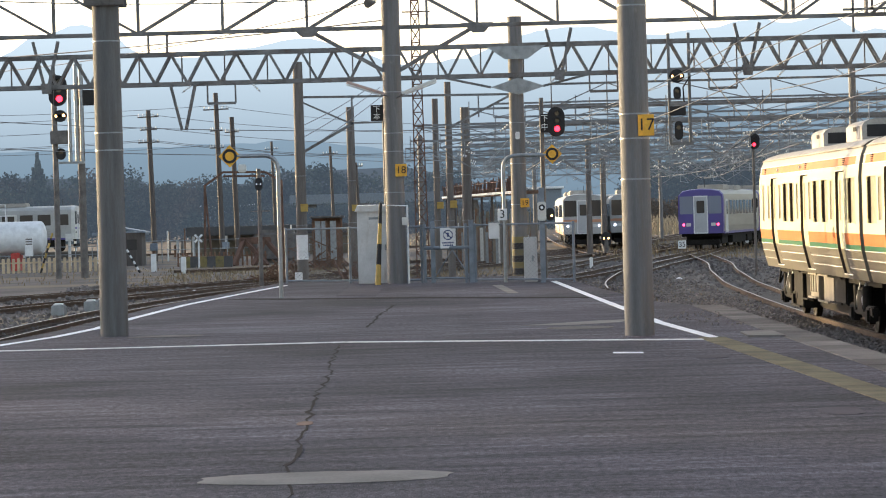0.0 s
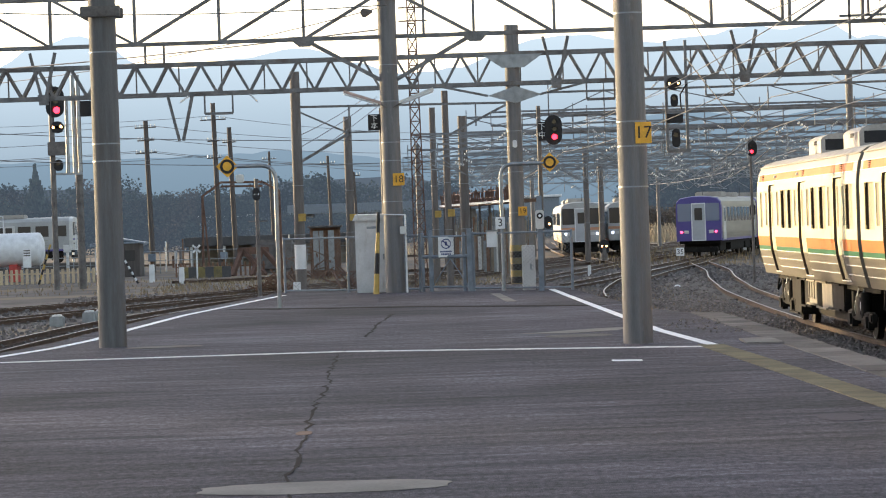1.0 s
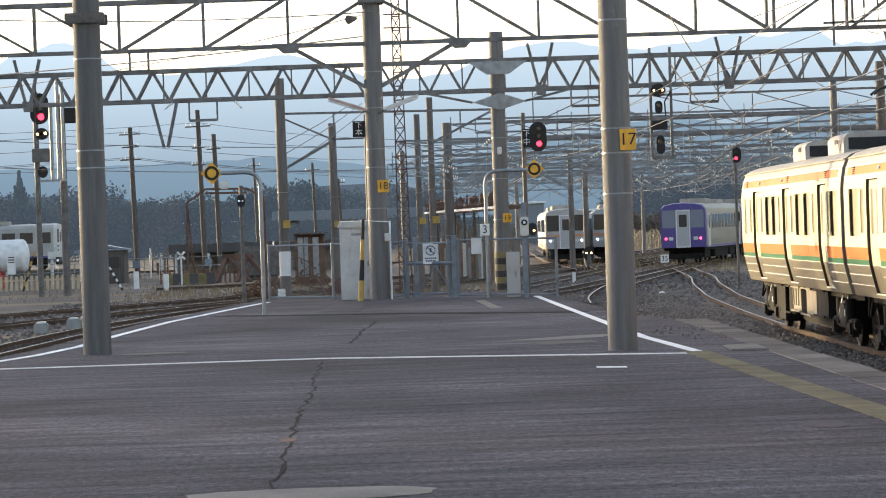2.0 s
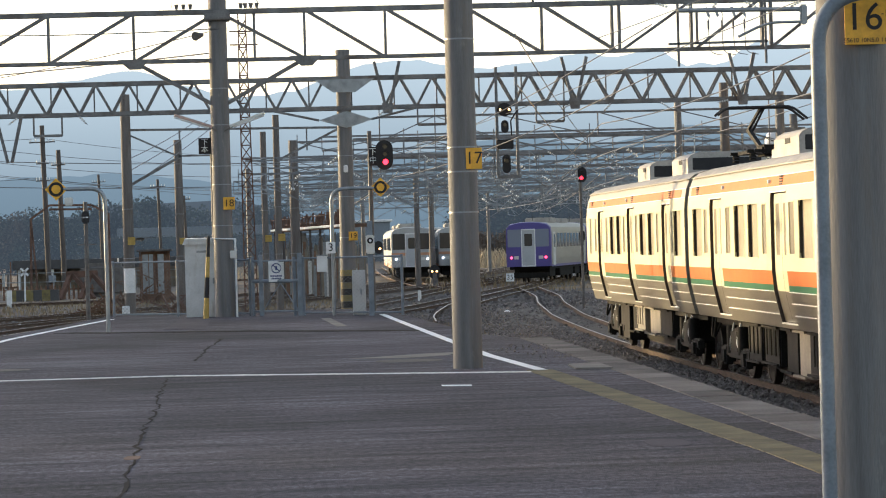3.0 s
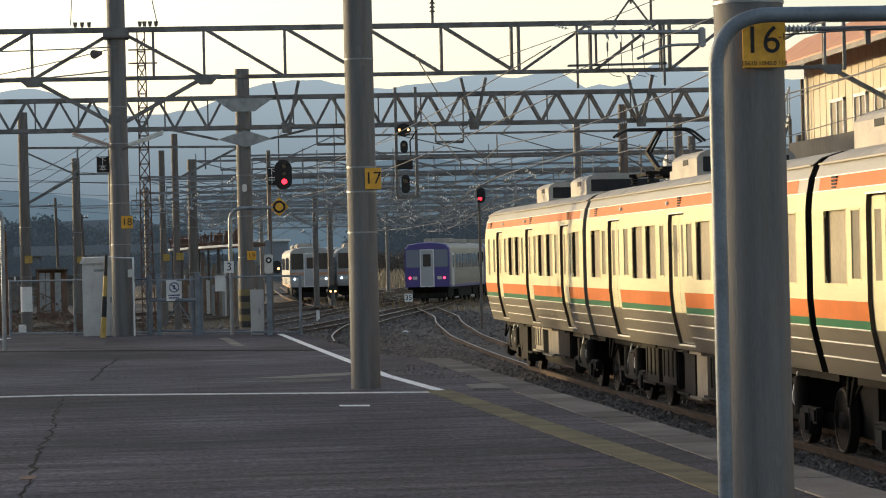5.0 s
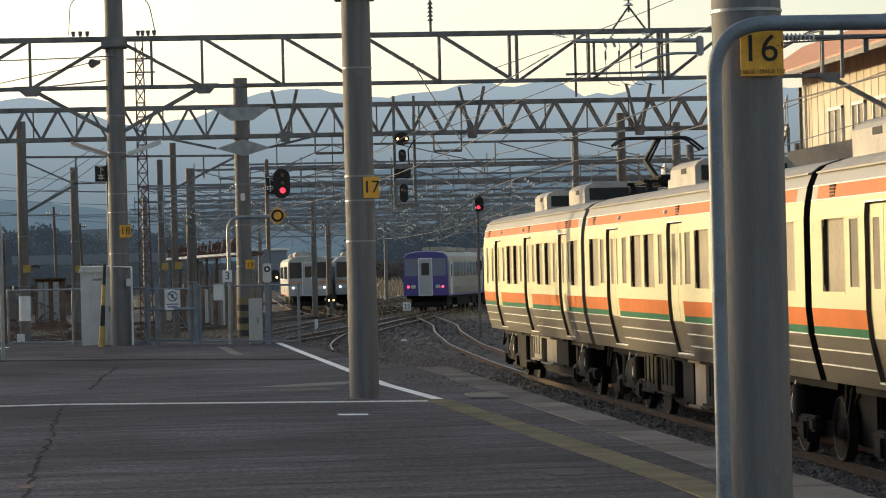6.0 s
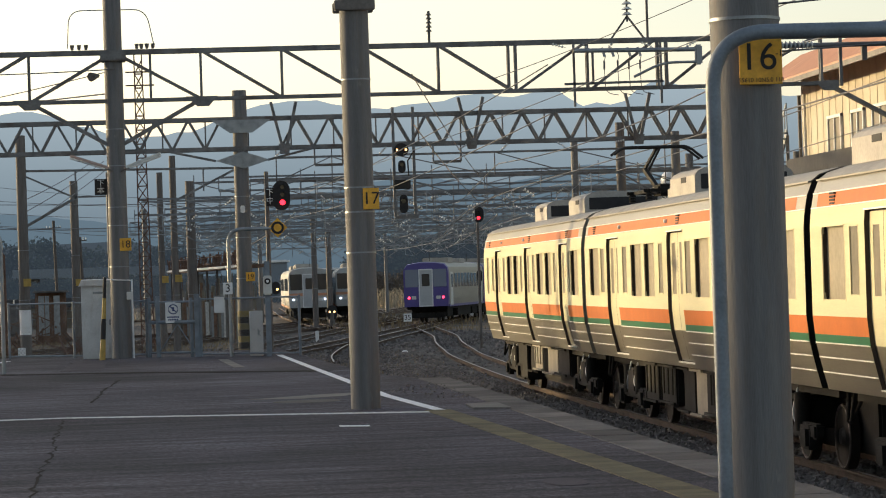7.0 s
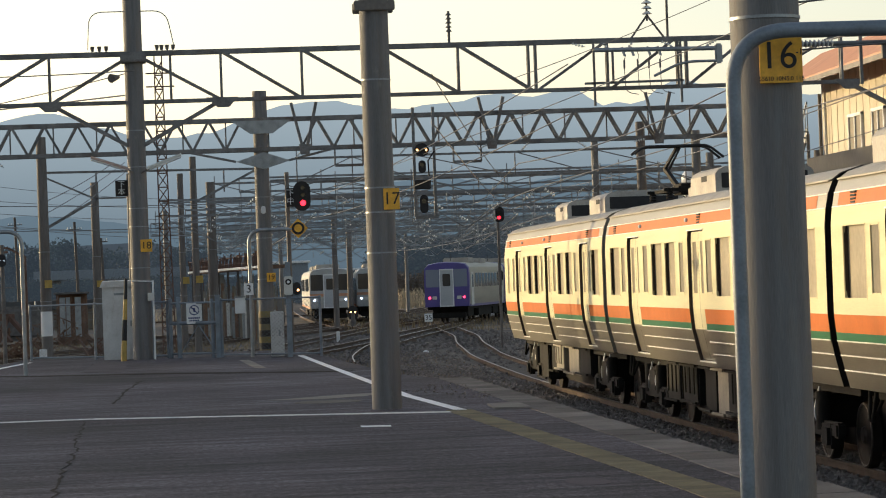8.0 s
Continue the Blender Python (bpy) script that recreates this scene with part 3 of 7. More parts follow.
for k in range(88):
    y = 6 + k * 0.3
    xa = 3.05 + (32.3 - y) * 0.0335 if y > 19 else 3.497 + (19 - y) * 0.01
    bm = bmesh.new()
    rbox(bm, xa - 0.15, xa + 0.15, y + 0.004, y + 0.296, -0.03, 0.006, 0.003, 1)
    part("tile", bm, TACTILE, tact)


# ---- poles ----
def concrete_pole(at, h, r0, r1, label, bands=(), material=None, group=""):
    ob = thing("concrete_pole", at, label, "pole", group)
    bm = bmesh.new()
    n = 24
    bar(bm, (0, 0, -0.02), (0, 0, h), r0, r1, n)
    part("shaft", bm, material or CONCRETE_POLE, ob)
    for z in bands:
        bm = bmesh.new()
        r = r0 + (r1 - r0) * z / h + 0.006
        bar(bm, (0, 0, z - 0.009), (0, 0, z + 0.009), r, r, 24)
        part("band", bm, GALV, ob, "thin galvanised strap")
    return ob


def number_plate(pole, text, w, h, x, y, z, small=""):
    bm = bmesh.new()
    rbox(bm, x - w / 2, x + w / 2, y - 0.004, y + 0.004, z - h / 2, z + h / 2, 0.003, 1)
    p = part("number_plate", bm, YELLOW, pole, "yellow enamel pole number plate")
    words("number", text, h * 0.82, (x - (0.012 if small else 0), y - 0.006, z + (h * 0.06 if small else 0)), BLACK, p)
    if small:
        words("small_print", "55610 10N5.0 118", h * 0.13, (x, y - 0.006, z - h * 0.41), BLACK, p)
        words("suffix", "-1", h * 0.2, (x + w * 0.43, y - 0.006, z + h * 0.15), BLACK, p)


p17 = concrete_pole((2.30, 33.4, 0), 9.5, 0.176, 0.165, "grey round concrete pole standing on the platform", (1.85, 2.33, 2.62, 3.9))
number_plate(p17, "17", 0.19, 0.25, 0.125, -0.19, 2.48)
for y in (-0.22, 0.12):
    bm = bmesh.new()
    rbox(bm, -0.24, 0.24, y, y + 0.1, 4.71, 4.83, 0.01)
    part("clamp", bm, STEEL_DARK, p17, "dark steel beam clamp")
pl = concrete_pole((-4.38, 37.4, 0), 9.5, 0.187, 0.17, "weathered grey concrete pole standing on the platform", (2.46, 2.69, 3.9), DARK_POLE)
for y in (-0.24, 0.14):
    bm = bmesh.new()
    rbox(bm, -0.26, 0.26, y, y + 0.1, 4.36, 4.5, 0.01)
    part("clamp", bm, STEEL_DARK, pl, "dark steel beam clamp")
p16 = concrete_pole((3.312, 15.8, 0), 9.0, 0.199, 0.192, "tall grey concrete pole beside a bent pipe rail", (2.92,))
number_plate(p16, "16", 0.245, 0.265, 0.038, -0.225, 2.67, "x")
p18 = concrete_pole((-1.02, 62, 0), 9.6, 0.215, 0.19, "weathered concrete pole carrying the first overhead beam", (2.0, 2.9, 3.3, 4.2, 5.0))
number_plate(p18, "18", 0.25, 0.27, 0.15, -0.25, 2.48)
p19 = concrete_pole((2.08, 76, YARD), 8.05, 0.215, 0.19, "weathered concrete pole carrying the second overhead beam", (3.0, 4.1, 5.2))
number_plate(p19, "19", 0.24, 0.24, 0.15, -0.25, 1.74 - YARD)
for k in range(7):
    bm = bmesh.new()
    z = 0.95 + 0.17 * k
    bar(bm, (0, 0, z), (0, 0, z + 0.165), 0.222, 0.222, 20)
    part("warning_band", bm, BLACK if k % 2 else OLIVE, p19, "faded warning band")
bm = bmesh.new()
rbox(bm, -0.06, 0.06, -0.27, -0.2, 4.75, 4.95, 0.02)
part("tag", bm, WHITE, p19, "small white tag")

# bent pipe in front of the near pole
pr = thing("pipe_rail", (3.02, 15.3, 0), "blue-grey bent steel pipe rail standing on asphalt", "rail")
bm = bmesh.new()
tube(bm, [(0, 0, 0), (0, 0, 1.2), (0, 0, 2.4)], 0.042, 16)
part("upright", bm, BLUE_GREY, pr)
bm = bmesh.new()
tube(bm, bend([(0, 0, 2.4), (0, 0, 2.81), (0.4, 0, 2.81)], 0.32, 12), 0.042, 16)
part("elbow", bm, BLUE_GREY, pr)
bm = bmesh.new()
tube(bm, bend([(0.4, 0, 2.81), (5.0, 0, 2.81), (5.0, 0, 0)], 0.32, 10), 0.042, 16)
part("crossbar", bm, BLUE_GREY, pr)
for x in (0, 5.0):
    bm = bmesh.new()
    disc(bm, (x, 0, 0), 0.09, 20, 0.014, (0, 0, 1))
    part("foot_plate", bm, GALV, pr)

# slimmer poles across the yard
def yard_pole(x, y, top, r, label, plate=None, white=False, material=None):
    ob = concrete_pole((x, y, YARD), top - YARD, r, r * 0.85, label, (2.5, 4.5), material or BROWN_POLE)
    if plate:
        bm = bmesh.new()
        box(bm, -0.02, 0.28, -r - 0.03, -r - 0.01, 3.05, 3.36)
        part("number_plate", bm, YELLOW_DULL, ob, "small yellow number plate")
    if white:
        bm = bmesh.new()
        bar(bm, (0, 0, 1.1), (0, 0, 2.1), r * 1.03, r * 1.02, 16)
        part("white_band", bm, WHITE, ob, "white painted band")
    return ob


yard_pole(-5.72, 115, 7.84, 0.23, "grey concrete pole with a white band in the yard", True, True)
yard_pole(-4.27, 135, 6.72, 0.22, "grey concrete pole in the yard", True)
yard_pole(0.37, 120, 7.1, 0.16, "slim concrete pole in the yard", True)
yard_pole(-0.2, 130, 6.81, 0.16, "slim concrete pole in the yard", True)
yard_pole(1.12, 125, 6.19, 0.23, "stout concrete pole in the yard")
yard_pole(8.86, 170, 5.99, 0.18, "concrete pole beside the sidings")
yard_pole(10.6, 185, 5.7, 0.2, "concrete pole beside the sidings")
yard_pole(13.9, 95, 6.08, 0.14, "slim steel pole beyond the railcar", material=STEEL)
yard_pole(14.67, 90, 6.38, 0.17, "concrete pole beyond the railcar")
yard_pole(-0.72, 100, 4.3, 0.1, "thin steel post in the yard", material=STEEL)


# ---- overhead beams ----
def plate_gusset(bm, pts, y, t=0.02):
    a = [bm.verts.new((x, y - t, z)) for x, z in pts]
    b = [bm.verts.new((x, y + t, z)) for x, z in pts]
    bm.faces.new(a)
    bm.faces.new(b)
    for i in range(len(pts)):
        bm.faces.new((a[i], a[(i + 1) % len(pts)], b[(i + 1) % len(pts)], b[i]))


def first_beam():
    """The wide-panelled angle-steel beam at the end of the platform."""
    ob = thing("overhead_beam", (0, 62, 0), "grey steel lattice beam across the platform end", "overhead beam")
    zt, zb = 6.68, 5.62
    for nm, z, w in (("top_chord", zt, 0.105), ("bottom_chord", zb, 0.08)):
        bm = bmesh.new()
        for yy in (-0.07, 0.07):
            beam(bm, (-16, yy, z), (24 if nm == "top_chord" else 14.9, yy, z), 0.05, w)
        part(nm, bm, STEEL, ob)
    xs = [-15.6, -13.8, -12.0, -10.2, -8.4, -6.55, -4.7, -2.85, -0.22, 0.88, 2.65, 4.4, 6.1, 7.66, 7.82, 9.42, 11.0, 11.2, 12.6, 14.7]
    for i, x in enumerate(xs):
        bm = bmesh.new()
        for yy in (-0.07, 0.07):
            beam(bm, (x, yy, zt), (x, yy, zb), 0.055)
        part("upright", bm, STEEL, ob)
    for x0, x1, s in ((-13.8, -12.0, 0), (-12.0, -10.2, 0), (-10.2, -8.4, 0), (-8.4, -6.55, 0), (-6.55, -4.7, 1), (-4.7, -2.85, 1), (-2.85, -1.0, 1), (-1.0, 0.88, 0), (0.9, 2.62, 0),
                      (2.65, 4.4, 0), (4.4, 6.1, 0), (6.1, 7.75, 0), (7.85, 9.42, 1), (9.5, 10.95, 1), (11.2, 12.6, 1), (12.6, 14.6, 1)):
        bm = bmesh.new()
        for yy in (-0.07, 0.07):
            beam(bm, (x0, yy, zb if s else zt), (x1, yy, zt if s else zb), 0.06)
        part("diagonal", bm, STEEL, ob)
    bm = bmesh.new()
    for a, b in (((-2.85, zb), (-1.1, 4.62)), ((0.88, zb), (-0.95, 4.62)), ((14.8, zb), (17.2, 4.3))):
        for yy in (-0.06, 0.06):
            beam(bm, (a[0], yy, a[1]), (b[0], yy, b[1]), 0.08)
    part("knee_brace", bm, STEEL, ob)
    for c in (-2.85, 0.88, 14.8):
        bm = bmesh.new()
        plate_gusset(bm, [(c - 0.35, zb + 0.04), (c + 0.35, zb + 0.04), (c + 0.15, zb - 0.18), (c - 0.1, zb - 0.18)], -0.29)
        part("gusset", bm, STEEL, ob)
    bm = bmesh.new()
    rbox(bm, -1.3, -0.74, -0.3, 0.3, zt - 0.2, zt + 0.02, 0.02)
    part("pole_clamp", bm, STEEL, ob)
    # insulators and fittings along the top
    for x in (-1.9, -1.75, -1.6, -0.5, -0.4, -0.28, -0.15):
        bm = bmesh.new()
        bar(bm, (x, -0.1, zt + 0.06), (x, -0.1, zt + 0.17), 0.03, 0.05, 8)
        part("insulator", bm, STEEL_DARK, ob)
    bm = bmesh.new()
    tube(bm, bend([(-2.0, -0.1, zt + 0.1), (-1.95, -0.1, 7.6), (-0.28, -0.1, 7.6), (-0.12, -0.1, zt + 0.1)], 0.3), 0.012, 5)
    part("jumper_wire", bm, WIRE, ob)
    bm = bmesh.new()
    bar(bm, (5.92, 0, zt), (5.92, 0, zt + 0.75), 0.03, 0.03, 8)
    for k in range(5):
        bar(bm, (5.92, 0, zt + 0.3 + 0.09 * k), (5.92, 0, zt + 0.34 + 0.09 * k), 0.07, 0.04, 8)
    part("post_insulator", bm, STEEL_DARK, ob)
    bm = bmesh.new()
    beam(bm, (10.8, 0, zt), (10.8, 0, 7.62), 0.05)
    beam(bm, (10.8, 0, 7.6), (14, 0, 7.6), 0.05)
    part("upper_frame", bm, STEEL_DARK, ob)
    for k in range(5):
        bm = bmesh.new()
        bar(bm, (10.35, 0, 7.25 + 0.12 * k), (10.35, 0, 7.31 + 0.12 * k), 0.12, 0.05, 12)
        part("insulator", bm, CERAMIC, ob)
    bm = bmesh.new()
    for x in (9.95, 10.75):
        beam(bm, (10.35, 0, 7.22), (x, 0, zt), 0.04)
    bar(bm, (10.35, 0, 7.1), (10.35, 0, 8.2), 0.025, 0.025, 6)
    part("insulator_stand", bm, STEEL_DARK, ob)
    # insulated bracket arms and switch gear hung on the near face
    bm = bmesh.new()
    for x, z0, z1 in ((9.08, 6.6, 5.22), (11.02, 6.6, 5.25), (9.5, 6.45, 5.7)):
        beam(bm, (x, -0.32, z0), (x, -0.32, z1), 0.05)
    beam(bm, (8.86, -0.32, 5.72), (11.07, -0.32, 5.74), 0.05)
    part("bracket_frame", bm, STEEL, ob)
    bm = bmesh.new()
    bar(bm, (9.08, -0.36, 6.45), (11.9, -0.36, 6.42), 0.05, 0.05, 10)
    part("arm_pipe", bm, GALV, ob)
    bm = bmesh.new()
    tube(bm, bend([(10.4, -0.4, 5.84), (11.05, -0.4, 6.14), (11.8, -0.4, 6.14)], 0.3), 0.03, 8)
    part("curved_arm", bm, GALV, ob)
    bm = bmesh.new()
    rbox(bm, 11.78, 11.94, -0.45, -0.3, 6.08, 6.52, 0.03)
    part("switch_box", bm, GALV, ob)
    for x in (9.75, 10.05, 10.3, 10.55):
        bm = bmesh.new()
        rbox(bm, x - 0.02, x + 0.02, -0.38, -0.34, 6.02, 6.22, 0.008, 1)
        tube(bm, [(x, -0.36, 6.4), (x + 0.03, -0.36, 6.3), (x, -0.36, 6.2)], 0.008, 4)
        tube(bm, bend([(x, -0.36, 6.03), (x + 0.02, -0.36, 5.5), (x + 0.3, -0.36, 5.45)], 0.15), 0.008, 4)
        part("jumper", bm, STEEL_DARK, ob)
    bm = bmesh.new()
    for x in (9.7, 9.9, 10.27, 10.5):
        beam(bm, (x, -0.36, 6.5), (x + 0.07, -0.36, 6.3), 0.05)
    part("clevis", bm, GALV, ob)
    # loudspeaker and stay wires on the pole
    bm = bmesh.new()
    bar(bm, (-1.35, -0.3, 6.16), (-1.5, -0.5, 6.12), 0.04, 0.1, 14)
    part("floodlight", bm, STEEL_DARK, ob, "small round floodlight")
    return ob


def second_beam():
    """The close-set zigzag beam behind it."""
    ob = thing("overhead_beam", (0, 76, 0), "weathered steel zigzag truss beam over the tracks", "overhead beam")
    zt, zb = 5.98, 5.18
    for nm, z in (("top_chord", zt), ("bottom_chord", zb)):
        bm = bmesh.new()
        for yy in (-0.17, 0.17):
            beam(bm, (-19, yy, z), (15.4, yy, z), 0.06, 0.11)
        part(nm, bm, STEEL, ob)
    for x0, x1 in ((-7.61 - 0.874 * 13, 1.2), (8.41 - 0.874 * 6, 15.2)):
        x, p, up = x0, 0.437, True
        while x < x1:
            bm = bmesh.new()
            for yy in (-0.17, 0.17):
                beam(bm, (x, yy, zb if up else zt), (x + p, yy, zt if up else zb), 0.05 if up else 0.044, 0.062)
            part("brace", bm, STEEL, ob)
            x += p
            up = not up
    x = -18.4
    while x < 15.3:
        bm = bmesh.new()
        beam(bm, (x, 0.17, zb), (x, 0.17, zt), 0.038)
        beam(bm, (x, -0.17, zt), (x, 0.17, zt), 0.05)
        beam(bm, (x, -0.17, zb), (x, 0.17, zb), 0.05)
        part("tie", bm, STEEL, ob)
        x += 1.15
    for pts in ([(1.3, 5.95), (2.9, 5.95), (2.4, 5.6), (1.8, 5.6)], [(1.4, 4.86), (2.14, 5.1), (2.85, 4.86), (2.14, 4.64)]):
        bm = bmesh.new()
        plate_gusset(bm, pts, -0.22)
        part("gusset", bm, GALV, ob)
    bm = bmesh.new()
    for s in (-1, 1):
        beam(bm, (2.1 + s * 0.7, -0.2, 4.86), (2.1 + s * 2.1, -0.2, zb), 0.06)
    part("knee_brace", bm, STEEL, ob)
    bm = bmesh.new()
    bar(bm, (15.6, 0, YARD), (15.6, 0, 6.6), 0.2, 0.17, 16)
    part("end_post", bm, BROWN_POLE, ob, "sooty concrete end post")
    # frames hung beneath
    for x, d in ((-6.2, 0.55), (4.05, 0.5), (7.25, 0.5)):
        bm = bmesh.new()
        for q in (x, x + 0.75):
            beam(bm, (q, -0.2, zb), (q, -0.2, zb - d), 0.045)
        beam(bm, (x, -0.2, zb - d), (x + 0.75, -0.2, zb - d), 0.07)
        part("drop_frame", bm, STEEL, ob)
    bm = bmesh.new()
    for q in (-7.75, -7.25):
        beam(bm, (q, -0.2, zt + 0.04), (q, -0.2, zt + 0.55), 0.06)
    part("wire_stand", bm, STEEL, ob)
    for x in (-10.5, -6.85, 3.25, 8.3, 12.86):
        bm = bmesh.new()
        top = zb if x == -6.85 else zt + 0.42
        low = zb - 1.25 if x == -6.85 else zb - 0.02
        for s in (-0.26, 0.26):
            beam(bm, (x + s * 1.3, -0.26, top), (x + s * 0.2, -0.26, low), 0.085 if s > 0 else 0.077)
        if x != -6.85:
            plate_gusset(bm, [(x - 0.16, low + 0.12), (x + 0.16, low + 0.12), (x + 0.12, low - 0.16), (x - 0.12, low - 0.16)], -0.28)
        part("v_hanger", bm, STEEL, ob)
    return ob


first_beam()
second_beam()


def simple_gantry(y, z, x0, x1, seed, depth=0.55, posts=(), material=None):
    rnd = random.Random(seed)
    ob = thing("overhead_gantry", (0, y, 0), "slender steel overhead wire gantry across the sidings", "overhead gantry", "gantries over the sidings")
    m = material or FAR_STEEL
    w = 0.032 + y * 0.00015
    for nm, zz in (("top_chord", z), ("bottom_chord", z - depth)):
        bm = bmesh.new()
        beam(bm, (x0, 0, zz), (x1, 0, zz), w, w * 1.5)
        part(nm, bm, m, ob)
    x = x0
    while x < x1:
        bm = bmesh.new()
        step = rnd.uniform(1.6, 3.2)
        beam(bm, (x, 0, z), (x, 0, z - depth), w * 0.8)
        lo = rnd.random() < 0.5
        beam(bm, (x, 0, z - depth * lo), (x + step, 0, z - depth * (1 - lo)), w * 0.7)
        if rnd.random() < 0.3:
            beam(bm, (x, 0, z - depth), (x + step * 0.8, 0, z - depth - 1.2), w * 0.7)
            beam(bm, (x + step * 1.6, 0, z - depth), (x + step * 0.8, 0, z - depth - 1.2), w * 0.7)
        if rnd.random() < 0.55:
            beam(bm, (x, 0, z + 0.25), (x, 0, z - depth - rnd.uniform(0.4, 1.1)), w * 0.7)
            q = x + rnd.uniform(-1, 1)
            beam(bm, (x, 0, z - depth - 0.3), (q, 0, z - depth - 0.3), w * 0.6)
        part("lattice_panel", bm, m, ob)
        if rnd.random() < 0.6:
            q, zz = x + rnd.uniform(0, 1), z - depth - rnd.uniform(0.0, 0.5)
            d = Vector((rnd.choice((-1, 1)), 0, rnd.uniform(-0.9, -0.2))).normalized()
            bm = bmesh.new()
            for k in range(4):
                a = Vector((q, -0.1, zz)) + d * 0.11 * k
                bar(bm, a, a + d * 0.06, 0.055 + y * 0.0001, 0.03, 8)
            part("insulator", bm, CERAMIC, ob)
        if rnd.random() < 0.7:
            q, zz, l = x + rnd.uniform(0, 1.5), z - depth - rnd.uniform(0.25, 0.9), rnd.choice((-1, 1)) * rnd.uniform(0.7, 1.5)
            bm = bmesh.new()
            beam(bm, (q, -0.15, z - depth), (q, -0.15, zz), w * 0.7)
            beam(bm, (q, -0.15, zz + 0.05), (q + l, -0.2, zz - 0.1), w * 0.7)
            beam(bm, (q, -0.15, z - depth), (q + l * 0.8, -0.2, zz), w * 0.5)
            part("steady_arm", bm, GALV, ob)
        x += step
    for x in (*posts, x1 - 0.4):
        bm = bmesh.new()
        bar(bm, (x, 0, YARD), (x, 0, z + 0.5), 0.17, 0.14, 12)
        part("post", bm, CONCRETE_POLE, ob)
        bm = bmesh.new()
        for s in (-1, 1):
            beam(bm, (x, 0, z - depth - 1.1), (x + s * 1.8, 0, z - depth), w)
        part("knee_brace", bm, m, ob)
    return ob


simple_gantry(95, 5.0, 1.0, 22, 1, 0.5, (19.5,))
for k, (y, z, x0, x1) in enumerate(((100, 4.6, 3, 24), (115, 4.7, 0, 27), (133, 4.9, 1, 31), (152, 4.8, 1, 36), (173, 5.0, 2, 40), (198, 5.0, 3, 45), (104, 5.5, 2, 26), (119, 5.1, 1, 29), (128, 4.6, 1, 31))):
    simple_gantry(y, z, x0, x1, 40 + k, 0.5, ())
simple_gantry(88, 5.45, 3.5, 16.5, 91, 0.75, (), STEEL)
simple_gantry(99, 5.2, 3.0, 19, 92, 0.7, (), STEEL)
simple_gantry(108, 4.9, -1, 25, 2, 0.6, (22,))
simple_gantry(124, 5.3, -1, 30, 3, 0.6, ())
simple_gantry(142, 5.2, -1.5, 34, 4, 0.6, (29,))
simple_gantry(162, 5.3, -2, 38, 5, 0.7, (4.4,))
simple_gantry(185, 5.4, 0, 42, 6, 0.7, (36,))
simple_gantry(212, 5.5, 0, 48, 7, 0.8, (7.0,))
simple_gantry(245, 5.4, 2, 54, 8, 0.8, (19.0,))


side_frame = thing("bracket_gantry", (0, 115, 0), "thin steel bracket beam held by concrete poles", "overhead gantry")
for a, b, w in (((-5.7, 6.4), (3.0, 6.3), 0.09), ((-5.7, 6.25), (-3.55, 5.25), 0.07), ((-5.7, 4.1), (-3.6, 5.25), 0.11), ((-3.55, 6.38), (-3.55, 5.2), 0.07), ((-3.6, 5.3), (-2.2, 5.3), 0.07), ((0.37, 5.0), (3.0, 6.3), 0.09), ((1.6, 6.3), (1.6, 5.4), 0.06)):
    bm = bmesh.new()
    beam(bm, (a[0], 0, a[1]), (b[0], 0, b[1]), w)
    part("member", bm, STEEL, side_frame)


# ---- tracks ----
def rail_mesh(pts):
    """One rail: foot, web and head swept along pts."""
    bm, bt = bmesh.new(), bmesh.new()
    prof = [(-0.065, 0), (0.065, 0), (0.065, 0.02), (0.01, 0.035), (0.01, 0.1), (0.033, 0.11), (0.033, 0.15), (-0.033, 0.15), (-0.033, 0.11), (-0.01, 0.1), (-0.01, 0.035), (-0.065, 0.02)]
    rings, tops = [], []
    for i, p in enumerate(pts):
        d = (pts[min(i + 1, len(pts) - 1)] - pts[max(i - 1, 0)]).normalized()
        n = Vector((d.y, -d.x))
        rings.append([bm.verts.new((p.x + n.x * a, p.y + n.y * a, z - 0.15)) for a, z in prof])
        tops.append([bt.verts.new((p.x + n.x * a, p.y + n.y * a, 0.003)) for a in (-0.03, 0.03)])
    for a, b in zip(rings, rings[1:]):
        for k in range(len(prof)):
            bm.faces.new((a[k], a[(k + 1) % len(prof)], b[(k + 1) % len(prof)], b[k]))
    for a, b in zip(tops, tops[1:]):
        bt.faces.new((a[0], a[1], b[1], b[0]))
    return bm, bt


def smooth_path(pts, n=14):
    p = [Vector(q) for q in pts]
    p = [2 * p[0] - p[1]] + p + [2 * p[-1] - p[-2]]
    out = []
    for a, b, c, d in zip(p, p[1:], p[2:], p[3:]):
        for k in range(n):
            t = k / n
            out.append(0.5 * (2 * b + (c - a) * t + (2 * a - 5 * b + 4 * c - d) * t * t + (3 * b - a - 3 * c + d) * t ** 3))
    return out + [p[-2]]


SLEEPER_MESH = None


